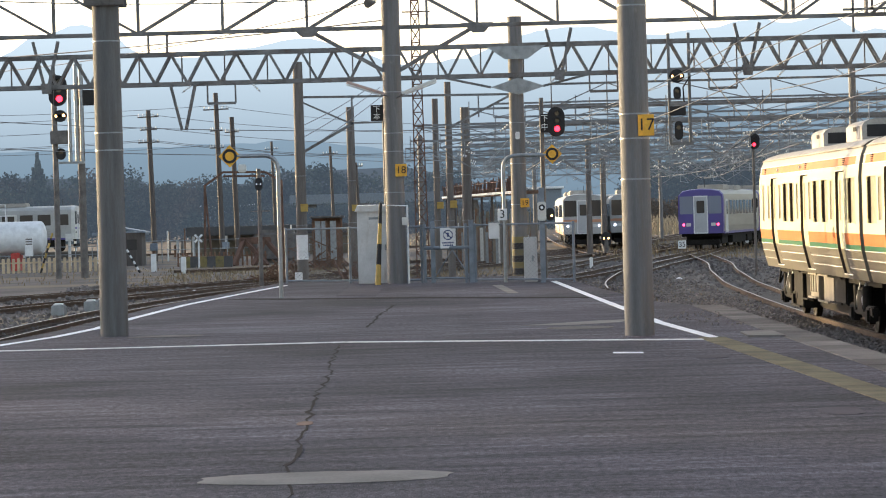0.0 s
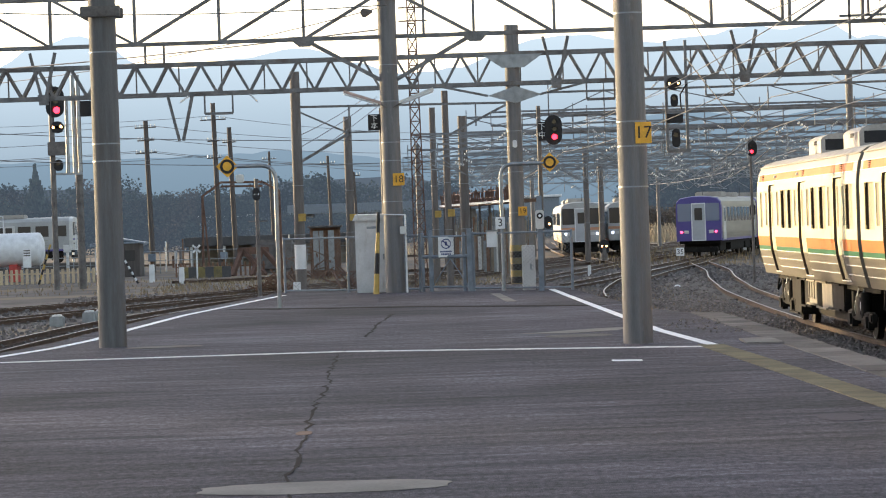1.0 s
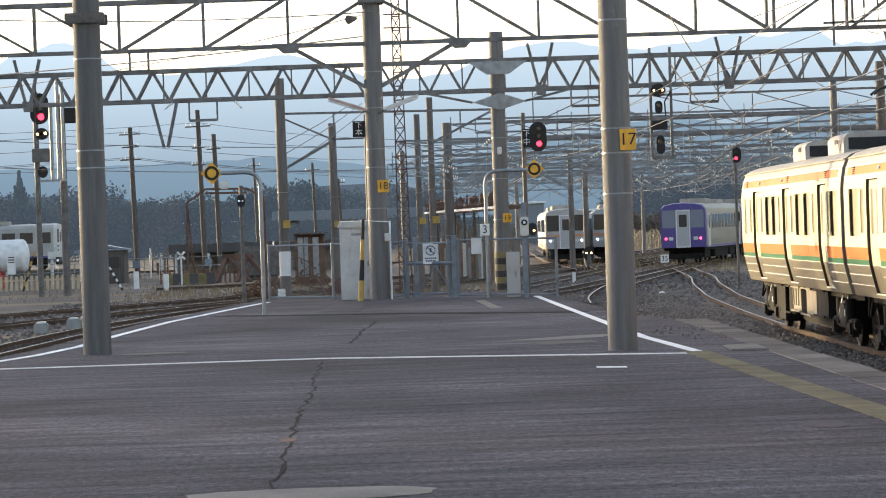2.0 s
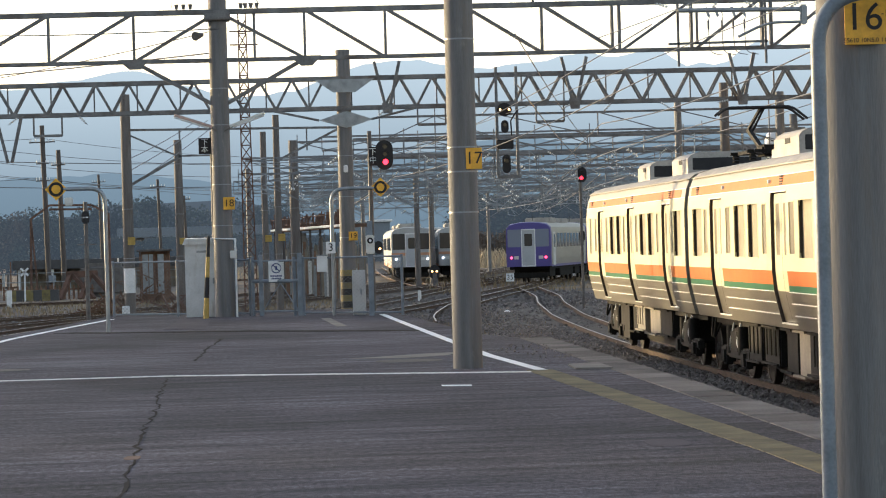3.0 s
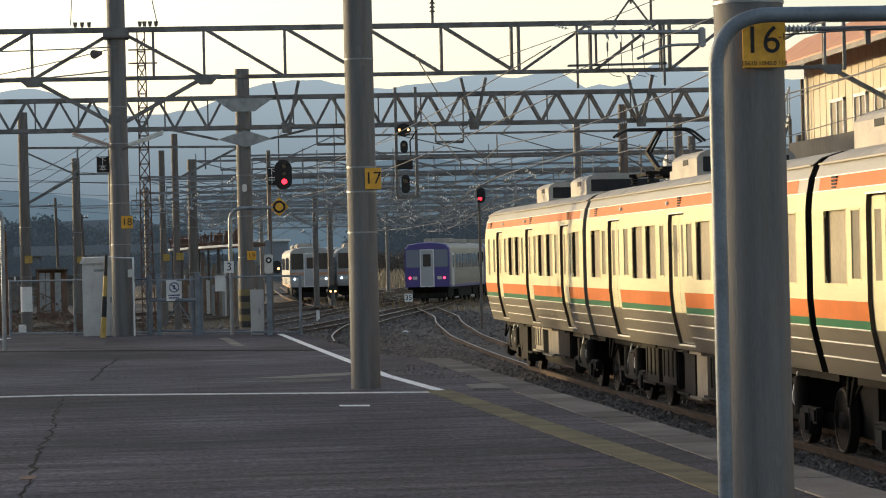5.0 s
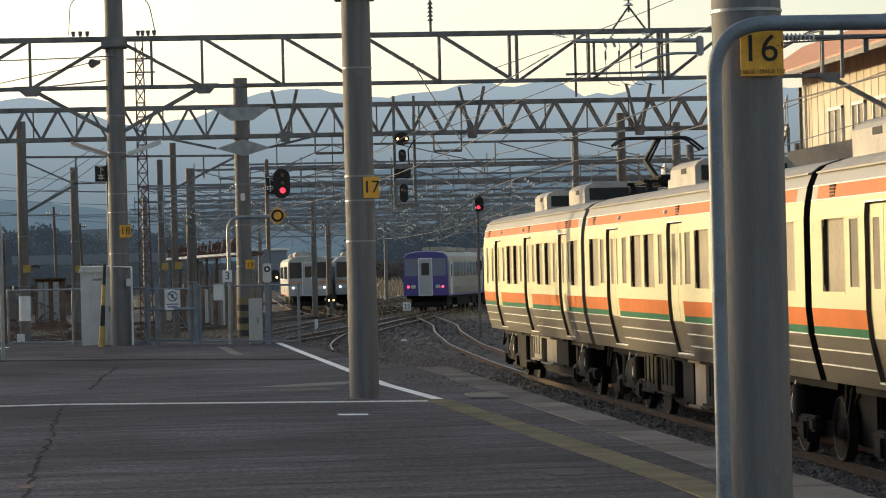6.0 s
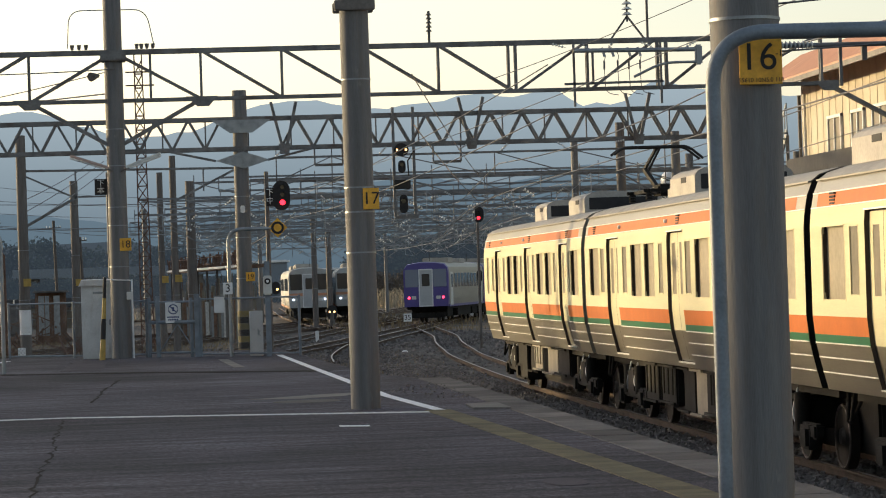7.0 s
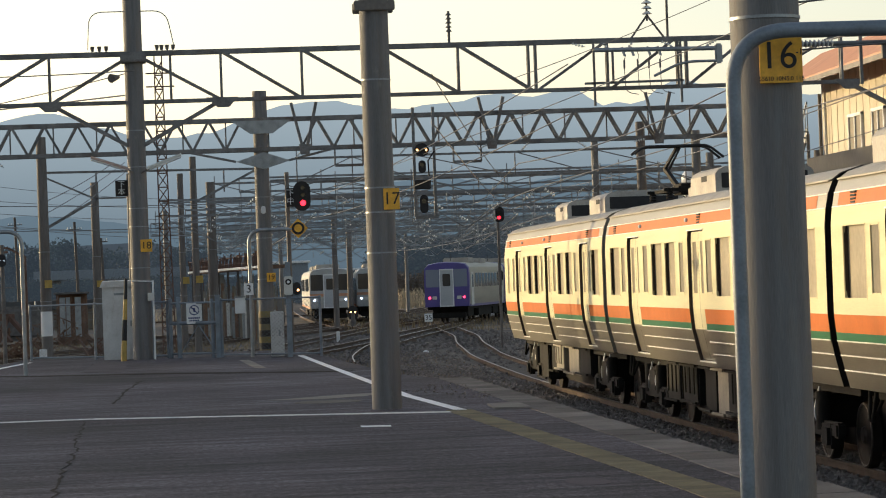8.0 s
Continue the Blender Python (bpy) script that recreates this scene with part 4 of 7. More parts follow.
def track(pts, label, sleepers=(0, 0), seed=0):
    global SLEEPER_MESH
    ob = thing("track", (0, 0, RAIL), label, "track", "tracks of the yard", "structure")
    path = smooth_path(pts)
    for s in (-0.55, 0.55):
        line = []
        for i, p in enumerate(path):
            d = (path[min(i + 1, len(path) - 1)] - path[max(i - 1, 0)]).normalized()
            line.append(Vector((p.x + d.y * s, p.y - d.x * s)))
        bm, bt = rail_mesh(line)
        r = part("rail", bm, RAIL_SIDE, ob, "rusty steel rail")
        part("running_surface", bt, RAIL_TOP, r, "worn bright rail head")
    dist, last = 0.0, path[0]
    rnd = random.Random(seed)
    for i in range(1, len(path)):
        seg = (path[i] - path[i - 1]).length
        d = (path[i] - path[i - 1]).normalized()
        k = 0.0
        while dist + k < seg:
            p = path[i - 1] + d * (dist + k)
            if sleepers[0] <= p.y <= sleepers[1]:
                if SLEEPER_MESH is None:
                    bm = bmesh.new()
                    rbox(bm, -1.05, 1.05, -0.11, 0.11, -0.14, 0, 0.015, 1)
                    s = part("sleeper", bm, SLEEPER, ob)
                    SLEEPER_MESH = s.data
                else:
                    s = part("sleeper", None, None, ob, data=SLEEPER_MESH)
                s.location = (p.x, p.y, -0.15 + rnd.uniform(-0.03, 0.0))
                s.rotation_euler.z = math.atan2(d.y, d.x) - 1.5708 + rnd.uniform(-0.02, 0.02)
            k += 0.72
        dist = dist + k - seg
    return ob


track([(9.24, 5), (9.24, 40), (9.24, 62), (9.42, 74), (9.72, 84), (10.25, 97), (10.85, 106), (11.7, 118), (12.9, 132), (13.75, 147), (14.35, 158)], "rusty track under the standing railcars, ending at a switch", (28, 140), 1)
track([(6.0, 94), (6.4, 102), (7.3, 112), (8.45, 122), (11.2, 139), (14.1, 156), (18.2, 183), (20.6, 197), (30, 255), (38, 305)], "curved siding track joining a switch", (90, 150), 2)
track([(-11.0, 60), (-10.6, 72), (-9.9, 85), (-8.2, 100), (-6.0, 112), (-3.0, 125), (2, 144), (7, 163), (14, 190), (26, 240), (44, 320)], "track curving past the platform end", (60, 125), 3)
track([(-17, 75), (-14.2, 90), (-11.0, 102), (-7.0, 116), (-3.5, 126), (1, 140), (8, 168), (20, 220), (40, 310)], "track crossing behind the platform fence", (75, 130), 4)
track([(-22, 92), (-16, 104), (-11, 116), (-6, 129), (0, 148), (5.5, 170), (12, 205), (25, 270), (45, 380)], "siding track behind the platform end", (90, 130), 5)
track([(-14, 150), (-5, 158), (3, 172), (9, 195), (16, 230), (30, 320)], "distant siding track", (0, 0), 6)
track([(2.6, 104), (5.0, 111.8), (9.1, 134), (15.1, 167.6), (23.8, 214), (38, 300)], "siding track running out past the switch", (104, 140), 9)
track([(-1.0, 96), (4.7, 127), (10.3, 162), (17, 198), (31, 278)], "siding track beyond the fence", (0, 0), 10)
track([(9.4, 165), (9.4, 190), (10, 240), (12, 320)], "siding track beneath the pale railcars", (0, 0), 7)
track([(-60, 230), (-30, 230), (-5, 236), (20, 262)], "siding track beneath the stabled railcar", (0, 0), 8)


bm = bmesh.new()
rbox(bm, -70, -27.5, 228, 232, YARD - 0.1, RAIL + 0.4, 0.1, 1)
tagged(part("siding_bed", bm, mat("siding_soil", (0.1, 0.09, 0.08), 0.95, var=0.4, scale=1, fine=8), None), "raised gravel bed of a storage siding", "ballast", kind="structure")


def stones(name, label, boxes, n, size, seed):
    """Loose ballast as many small tilted stones."""
    rnd = np.random.default_rng(seed)
    base = np.array([(-1, -1, -.6), (1, -1, -.5), (1, 1, -.6), (-1, 1, -.5), (-.7, -.6, .7), (.6, -.7, .6), (.7, .6, .75), (-.6, .7, .6)])
    fs = [(3, 2, 1, 0), (4, 5, 6, 7), (0, 1, 5, 4), (1, 2, 6, 5), (2, 3, 7, 6), (3, 0, 4, 7)]
    verts, faces = [], []
    for (x0, x1, y0, y1, zf), m in zip(boxes, n):
        for _ in range(m):
            x, y = rnd.uniform(x0, x1), rnd.uniform(y0, y1)
            q = Euler(rnd.uniform(0, 6, 3)).to_matrix()
            s = size * rnd.uniform(0.5, 1.3, 3) * (0.8 + y * 0.006)
            k = len(verts)
            pts = (base * s) @ np.array(q).T + (x, y, zf + rnd.uniform(-0.02, 0.02))
            verts += pts.tolist()
            faces += [tuple(k + i for i in f) for f in fs]
    me = bpy.data.meshes.new(name)
    me.from_pydata(verts, [], faces)
    me.materials.append(GRAVEL)
    return tagged(new(name, me), label, "ballast", kind="stuff")


bm = bmesh.new()
sec = [(5.2, YARD + 0.005), (7.2, YARD + 0.06), (7.9, RAIL - 0.13), (10.6, RAIL - 0.13), (11.6, YARD + 0.005)]
rows = []
for y in (4, 30, 68, 82, 96, 115):
    o = 0 if y < 70 else (0.25 if y < 85 else (1.0 if y < 100 else 2.4))
    rows.append([bm.verts.new((x + o, y, z)) for x, z in sec])
for a, b in zip(rows, rows[1:]):
    for k in range(len(sec) - 1):
        bm.faces.new((a[k], a[k + 1], b[k + 1], b[k]))
tagged(part("ballast_bed", bm, mat("ballast_base", (0.08, 0.073, 0.069), 0.95, var=0.5, scale=3, fine=22, bump=0.8), None), "grey crushed stone ballast bed", "ballast", kind="structure")
stones("ballast", "loose dark grey crushed stones beside the rail", [(7.0, 8.6, 17, 45, RAIL - 0.14), (6.6, 8.7, 45, 90, RAIL - 0.14), (8.75, 9.7, 28, 75, RAIL - 0.13), (5.0, 9, 48, 110, YARD + 0.03)],
       (9000, 7000, 2500, 4000), 0.034, 3)
stones("rubble", "loose rubble on the broken platform edge", [(3.3, 3.85, 35.5, 40.5, 0.0), (2.9, 3.3, 37.0, 39.0, 0.0)], (110, 30), 0.012, 6)
stones("yard_stones", "scattered stones over the yard", [(-16, 6, 66, 125, YARD + 0.02), (3, 16, 85, 150, YARD + 0.02)], (5000, 4000), 0.05, 4)


# ---- the orange and green striped electric railcars ----
SIDE_X = 7.8


def inset(z):
    """How far the body side stands in from its widest line at height z."""
    t = [(0.02, 0.17), (0.23, 0.115), (0.42, 0.07), (0.6, 0.03), (0.92, 0.0), (2.0, 0.0), (2.13, 0.012), (2.21, 0.022), (2.39, 0.055), (2.55, 0.12)]
    for (za, a), (zb, b) in zip(t, t[1:]):
        if z <= zb:
            return a + (b - a) * max(0, (z - za) / (zb - za))
    return t[-1][1]


def side_band(z0, z1, y0, y1, holes, proud=0.0, deep=0.075, sign=1, cx=1.44, reveals=None):
    """A strip of the body side between two heights with real openings; their shade-dark reveals go into a mesh of their
    own.
    """
    bm = bmesh.new()
    ys = sorted({y0, y1, *[min(max(h[k], y0), y1) for h in holes for k in (0, 1)]})
    zs = sorted({z0, z1, *[q for q in (0.23, 0.42, 0.6, 0.92, 2.13, 2.39) if z0 < q < z1], *[min(max(h[k], z0), z1) for h in holes for k in (2, 3)]})

    def hole(y, z):
        return any(a < y < b and c < z < d for a, b, c, d in holes)

    def P(y, z, d=0.0):
        x = inset(z) - proud + d
        return (x if sign > 0 else 2 * cx - x, y, z)
    for ya, yb in zip(ys, ys[1:]):
        for za, zb in zip(zs, zs[1:]):
            if hole((ya + yb) / 2, (za + zb) / 2):
                ym, zm, e = (ya + yb) / 2, (za + zb) / 2, 0.004
                own = next(h for h in holes if h[0] < ym < h[1] and h[2] < zm < h[3])
                sm = bm if reveals is None else reveals.setdefault(own, bmesh.new())
                for q, beyond in (((ya, za, ya, zb), (ya - e, zm)), ((ya, zb, yb, zb), (ym, zb + e)), ((yb, zb, yb, za), (yb + e, zm)), ((yb, za, ya, za), (ym, za - e))):
                    if hole(*beyond):
                        continue
                    sm.faces.new([sm.verts.new(P(q[0], q[1])), sm.verts.new(P(q[2], q[3])), sm.verts.new(P(q[2], q[3], deep)), sm.verts.new(P(q[0], q[1], deep))])
            else:
                bm.faces.new([bm.verts.new(P(*c)) for c in ((ya, za), (yb, za), (yb, zb), (ya, zb))])
    bmesh.ops.remove_doubles(bm, verts=bm.verts[:], dist=0.0005)
    return bm


def striped_railcar(y0, y1, label, pantograph=False, cab=False, units=(), group="coupled railcars"):
    """y0 near end, y1 far end."""
    L = y1 - y0
    ob = thing("railcar", (SIDE_X, 0, 0), label, "railcar", group)
    k = L / 18.9
    doors = [(y1 - b * k, y1 - a * k) for a, b in ((2.7, 4.0), (9.0, 10.35), (15.3, 16.6))]
    big = [(y1 - b * k, y1 - a * k) for a, b in ((0.6, 1.75), (5.4, 6.5), (6.8, 7.8), (11.4, 12.55), (12.9, 14.0), (17.2, 18.35))]
    slim = [(y1 - b * k, y1 - a * k) for a, b in ((1.98, 2.42), (4.5, 4.98), (8.2, 8.6), (10.6, 11.08), (14.4, 14.8), (16.85, 17.1))]
    if cab:
        big[0] = (y1 - 1.2 * k, y1 - 0.75 * k)
    holes = [(a, b, 0.1, 2.13) for a, b in doors]
    wins = [(a, b, 1.10, 2.0) for a, b in big] + [(a, b, 1.16, 1.98) for a, b in slim]
    rows = (("lower_panel", 0.02, 0.60, LOWER_STEEL, "dull corrugated lower side panel"), ("green_stripe", 0.60, 0.70, GREEN, "green painted stripe"), ("orange_stripe", 0.70, 0.92, ORANGE, "orange painted stripe"),
            ("window_band", 0.92, 2.21, TRAIN_PANEL, ""), ("upper_stripe", 2.23, 2.385, ORANGE, "orange painted stripe"), ("cant_rail", 2.21, 2.55, TRAIN_STEEL, ""))
    reveal_meshes = {}
    for nm, z0, z1, m, lab in rows:
        pr = 0.004 if nm == "upper_stripe" else 0.0
        a, b = (y0 + 0.5, y1 - 0.3) if nm == "upper_stripe" else (y0, y1)
        part(nm, side_band(z0, z1, a, b, holes + wins, pr, reveals=reveal_meshes), m, ob, lab)
    for sm in reveal_meshes.values():
        bmesh.ops.remove_doubles(sm, verts=sm.verts[:], dist=0.0005)
        part("shaded_reveal", sm, RECESS_DARK, ob, "reveal of an opening, darkened for its shade")
    # bright trim lines
    for z in (0.597, 0.42, 0.235, 2.22, 2.395):
        bm = bmesh.new()
        cuts = [y0] + [v for d in sorted(doors) for v in d] + [y1] if z < 2 else [y0, y1]
        for a, b in zip(cuts[::2], cuts[1::2]):
            beam(bm, (inset(z) - 0.004, a + 0.02, z), (inset(z) - 0.004, b - 0.02, z), 0.014)
        part("trim_line", bm, LINE_BRIGHT, ob, "bright metal trim line")
    # core body, roof and far side
    bm = bmesh.new()
    half = [(0.24, 0.02), (0.16, 0.6), (0.09, 0.92), (0.09, 2.13), (0.14, 2.4), (0.121, 2.55)]
    roof = [(0.12, 2.55), (0.24, 2.64), (0.5, 2.72), (0.9, 2.78), (1.44, 2.8)]
    prof = half + [(x, z) for x, z in roof[1:]] + [(2.88 - x, z) for x, z in roof[-2::-1]] + [(2.88 - 0.0, 2.1), (2.88, 0.9), (2.73, 0.02)]
    rings = [[bm.verts.new((x, y, z)) for x, z in prof] for y in (y0 + 0.02, y1 - 0.02)]
    for i in range(len(prof)):
        bm.faces.new((rings[0][i], rings[0][(i + 1) % len(prof)], rings[1][(i + 1) % len(prof)], rings[1][i]))
    bm.faces.new(rings[0])
    bm.faces.new(rings[1])
    part("body_shell", bm, RECESS_DARK, ob, "dark inner body shell")
    bm = bmesh.new()
    rp = [(x - 0.012, z + 0.012) for x, z in roof] + [(2.88 - x + 0.012, z + 0.012) for x, z in roof[-2::-1]]
    rr = [[bm.verts.new((x, y, z)) for x, z in rp] for y in (y0 + 0.03, y1 - 0.03)]
    for i in range(len(rp) - 1):
        bm.faces.new((rr[0][i], rr[0][i + 1], rr[1][i + 1], rr[1][i])).smooth = True
    part("roof", bm, TRAIN_ROOF, ob, "pale grey ribbed roof")
    for yy in (y0, y1):
        bm = bmesh.new()
        pr2 = [(inset(z) + 0.001, z) for z in (0.02, 0.42, 0.92, 2.13, 2.4, 2.55)] + roof[1:] + [(2.88 - x, z) for x, z in roof[-2::-1]] + [(2.88 - inset(z), z) for z in (2.4, 0.92, 0.02)]
        vs = [bm.verts.new((x, yy, z)) for x, z in pr2]
        bm.faces.new(vs)
        part("end_wall", bm, TRAIN_STEEL if cab else UNDER, ob, "flat end wall")
    # window panes and door leaves, set back in their openings
    for a, b, c, d in wins:
        bm = bmesh.new()
        dp = 0.065 if b - a > 0.7 * k else 0.012
        box(bm, dp, dp + 0.01, a, b, c, d)
        w = part("window", bm, GLASS_WARM if dp > 0.05 else SLIM_GLASS, ob, "window with its blind half drawn" if dp > 0.05 else "slim dusty window")
        bm = bmesh.new()
        for q in ((a, a + 0.02, c, d), (b - 0.02, b, c, d), (a, b, c, c + 0.02), (a, b, d - 0.02, d)):
            box(bm, -0.003, 0.012, q[0], q[1], q[2], q[3])
        r = 0.1 if dp > 0.05 else 0.07
        for cy, cz, sy_, sz_ in ((a, c, 1, 1), (b, c, -1, 1), (a, d, 1, -1), (b, d, -1, -1)):
            arc = [(cy + sy_ * r * (1 - math.sin(q)), cz + sz_ * r * (1 - math.cos(q))) for q in (0, 0.39, 0.785, 1.18, 1.5708)]
            lo = [bm.verts.new((-0.002, yy, zz)) for yy, zz in [(cy, cz)] + arc]
            hi = [bm.verts.new((0.03, yy, zz)) for yy, zz in [(cy, cz)] + arc]
            bm.faces.new(lo)
            for i in range(1, 5):
                bm.faces.new((lo[i], lo[i + 1], hi[i + 1], hi[i]))
        part("window_frame", bm, TRAIN_PANEL, w)
    for a, b in doors:
        mid = (a + b) / 2
        for s0, s1 in ((a, mid - 0.008), (mid + 0.008, b)):
            leaf = side_band(0.60, 2.11, s0, s1, [(s0 + 0.17 * k, s1 - 0.17 * k, 1.16, 1.96)], -0.055, 0.01)
            lf = part("door_leaf", leaf, TRAIN_PANEL, ob, "brushed metal sliding door leaf")
            # lower leaf: its darker reflection of the ground put into a duller steel
            part("kick_panel", side_band(0.12, 0.60, s0, s1, [], -0.055, 0.01), LOWER_STEEL, lf, "lower door leaf, duller steel for its darker reflection")
            bm = bmesh.new()
            box(bm, 0.06, 0.064, s0 + 0.16 * k, s1 - 0.16 * k, 1.15, 1.97)
            part("door_window", bm, SLIM_GLASS, lf)
        bm = bmesh.new()
        box(bm, inset(0.1) - 0.01, 0.2, a - 0.01, b + 0.01, 0.085, 0.105)
        part("door_sill", bm, LINE_BRIGHT, ob, "bright metal door sill")
        bm = bmesh.new()
        box(bm, -0.004, 0.03, a - 0.02, b + 0.02, 2.13, 2.15)
        part("door_lintel", bm, LINE_BRIGHT, ob, "bright metal strip over the door")
    # vents and little lamps on the upper stripe
    for yy in (y1 - 1.2, y1 - 10.0 * k, y0 + 2.0):
        bm = bmesh.new()
        for j in range(4):
            rbox(bm, 0.02, 0.05, yy, yy + 0.24, 2.24 + 0.04 * j, 2.265 + 0.04 * j, 0.004, 1)
        part("vent_grille", bm, BLACK, ob, "small black vent grille")
    for yy in (y1 - 4.2 * k, y1 - 8.9 * k):
        bm = bmesh.new()
        rbox(bm, 0.0, 0.05, yy, yy + 0.12, 2.28, 2.34, 0.012, 1)
        part("side_lamp", bm, WHITE, ob, "small side lamp")
    # gutters and roof ribs
    bm = bmesh.new()
    beam(bm, (0.1, y0 + 0.05, 2.56), (0.1, y1 - 0.05, 2.56), 0.03, 0.02)
    part("gutter", bm, TRAIN_STEEL, ob)
    for c, l, w, h in units:
        u = bmesh.new()
        prism = [(1.44 - w, 2.7), (1.44 - w, 2.82 + h * 0.62), (1.44 - w + 0.05, 2.82 + h * 0.8), (1.44 - w + 0.16, 2.82 + h * 0.95), (1.44 - w + 0.3, 2.82 + h)]
        prism += [(2.88 - x, z) for x, z in reversed(prism)]
        ends = [[u.verts.new((x, yy, z)) for x, z in prism] for yy in (c - l / 2, c + l / 2)]
        for j in range(len(prism)):
            u.faces.new((ends[0][j], ends[0][(j + 1) % 10], ends[1][(j + 1) % 10], ends[1][j]))
        u.faces.new(ends[0])
        u.faces.new(ends[1])
        a = part("roof_unit", u, TRAIN_ROOF, ob, "pale roof air conditioner, near end blackened for its shade")
        # black plate over the near end: its shade put into the colour
        u = bmesh.new()
        rbox(u, 1.44 - w + 0.1, 1.44 + w - 0.1, c - l / 2 - 0.012, c - l / 2 + 0.02, 2.82, 2.82 + h - 0.12, 0.008, 1)
        part("grille", u, BLACK, a, "black plate for the shaded near end")
        u = bmesh.new()
        rbox(u, 1.44 - w - 0.008, 1.44 - w + 0.03, c - 0.35, c + 0.1, 2.95, 2.96 + h * 0.22, 0.004, 1)
        part("side_louvre", u, BLACK, a)
    # underframe: bogies, boxes, hoses
    for c in (y0 + 2.9 * k, y1 - 2.9 * k):
        bg = bmesh.new()
        rbox(bg, 0.36, 0.5, c - 1.5, c + 1.5, RAIL + 0.42, RAIL + 0.62, 0.03)
        rbox(bg, 0.34, 2.5, c - 0.35, c + 0.35, RAIL + 0.5, RAIL + 0.95, 0.05)
        bogie = part("bogie", bg, UNDER, ob, "dark greasy bogie frame")
        for q in (-1.05, 1.05):
            for xw in (0.9, 1.97):
                w = bmesh.new()
                bar(w, (xw - 0.06, c + q, RAIL + 0.43), (xw + 0.06, c + q, RAIL + 0.43), 0.43, 0.43, 28)
                wh = part("wheel", w, WHEEL, bogie, "worn steel wheel")
                if xw < 1:
                    w = bmesh.new()
                    tube(w, [(xw - 0.065, c + q + 0.405 * math.sin(t * 0.2618), RAIL + 0.43 + 0.405 * math.cos(t * 0.2618)) for t in range(25)], 0.016, 6)
                    bar(w, (xw - 0.1, c + q, RAIL + 0.43), (xw - 0.05, c + q, RAIL + 0.43), 0.1, 0.12, 14)
                    part("tyre", w, TYRE, wh, "bright worn wheel rim")
            w = bmesh.new()
            rbox(w, 0.3, 0.52, c + q - 0.2, c + q + 0.2, RAIL + 0.28, RAIL + 0.6, 0.05)
            bar(w, (0.42, c + q * 0.55, RAIL + 0.5), (0.42, c + q * 0.55, RAIL + 1.0), 0.11, 0.11, 12)
            part("axle_box", w, UNDER, bogie)
        for q in (-0.35, 0.35):
            w = bmesh.new()
            tube(w, bend([(0.42, c + q, RAIL + 1.05), (0.33, c + q, RAIL + 0.7), (0.4, c + q * 1.7, RAIL + 0.45)], 0.1), 0.016, 6)
            part("brake_pipe", w, GALV, bogie, "pale steel damper hook")
    rnd = random.Random(int(y0))
    y = y0 + 5.4 * k
    while y < y1 - 5.4 * k:
        l = rnd.uniform(0.7, 1.7)
        h = rnd.uniform(0.6, 0.9)
        b = bmesh.new()
        rbox(b, 0.3 + rnd.uniform(0, 0.12), 1.2, y, y + l, 0.02 - h, 0.02, 0.03)
        for zz in (-0.03, 0.06 - h):
            rbox(b, 0.28, 0.32, y - 0.01, y + l + 0.01, zz - 0.02, zz + 0.02, 0.004, 1)
        for j in range(3 if rnd.random() < 0.3 else 0):
            rbox(b, 0.285, 0.31, y + 0.1 + j * l * 0.3, y + 0.1 + j * l * 0.3 + 0.08, 0.06 - h * 0.8, -0.06, 0.006, 1)
        part("equipment_box", b, UNDER_BOX if rnd.random() < 0.28 else UNDER, ob, "underfloor equipment box")
        y += l + rnd.uniform(0.12, 0.5)
    # dark filler added to keep bright ground from showing through under the floor
    b = bmesh.new()
    rbox(b, 0.75, 2.1, y0 + 4.9 * k, y1 - 4.9 * k, -0.85, 0.0, 0.04)
    rbox(b, 1.0, 1.88, y0 + 0.5, y1 - 0.5, -0.9, -0.02, 0.04)
    part("dark_filler", b, UNDER, ob, "dark filler block added under the floor")
    b = bmesh.new()
    box(b, 0.45, 2.4, y0 + 0.3, y1 - 0.3, -0.12, 0.03)
    part("underframe", b, UNDER, ob)
    for yy, s in ((y0, -1), (y1, 1)):
        b = bmesh.new()
        rbox(b, 1.2, 1.7, min(yy, yy + s * 0.2), max(yy, yy + s * 0.2), RAIL + 0.7, RAIL + 1.05, 0.04)
        part("coupler", b, UNDER, ob)
        b = bmesh.new()
        tube(b, bend([(0.5, yy, 0.0), (0.45, yy + s * 0.12, -0.45), (0.6, yy + s * 0.05, -0.1)], 0.1), 0.025, 6)
        part("jumper_hose", b, UNDER, ob)
    if not cab:
        b = bmesh.new()
        box(b, 0.5, 2.38, y1 - 0.01, y1 + 0.32, 0.0, 2.45)
        part("gangway_bellows", b, BLACK, ob, "black gangway bellows")
    if pantograph:
        c = y1 - 1.45
        p = bmesh.new()
        for xx in (0.9, 1.98):
            beam(p, (xx, c - 1.0, 2.98), (xx, c + 1.0, 2.98), 0.06)
        for yy in (c - 0.9, c + 0.9):
            beam(p, (0.75, yy, 2.98), (2.1, yy, 2.98), 0.06)
            for xx in (0.85, 2.0):
                for z in (2.82, 2.87, 2.92):
                    bar(p, (xx, yy, z), (xx, yy, z + 0.035), 0.075, 0.05, 10)
        rbox(p, 1.1, 1.7, c - 0.5, c + 0.3, 2.9, 3.1, 0.04)
        pb = part("pantograph_base", p, UNDER, ob, "dark pantograph base on insulators")
        p = bmesh.new()
        beam(p, (1.22, c + 0.1, 3.0), (1.06, c + 0.7, 3.42), 0.075)
        beam(p, (1.06, c + 0.7, 3.42), (1.16, c - 0.1, 3.78), 0.05)
        beam(p, (1.14, c + 0.7, 3.40), (1.22, c - 0.1, 3.78), 0.03)
        part("pantograph_arm", p, BLACK, pb)
        p = bmesh.new()
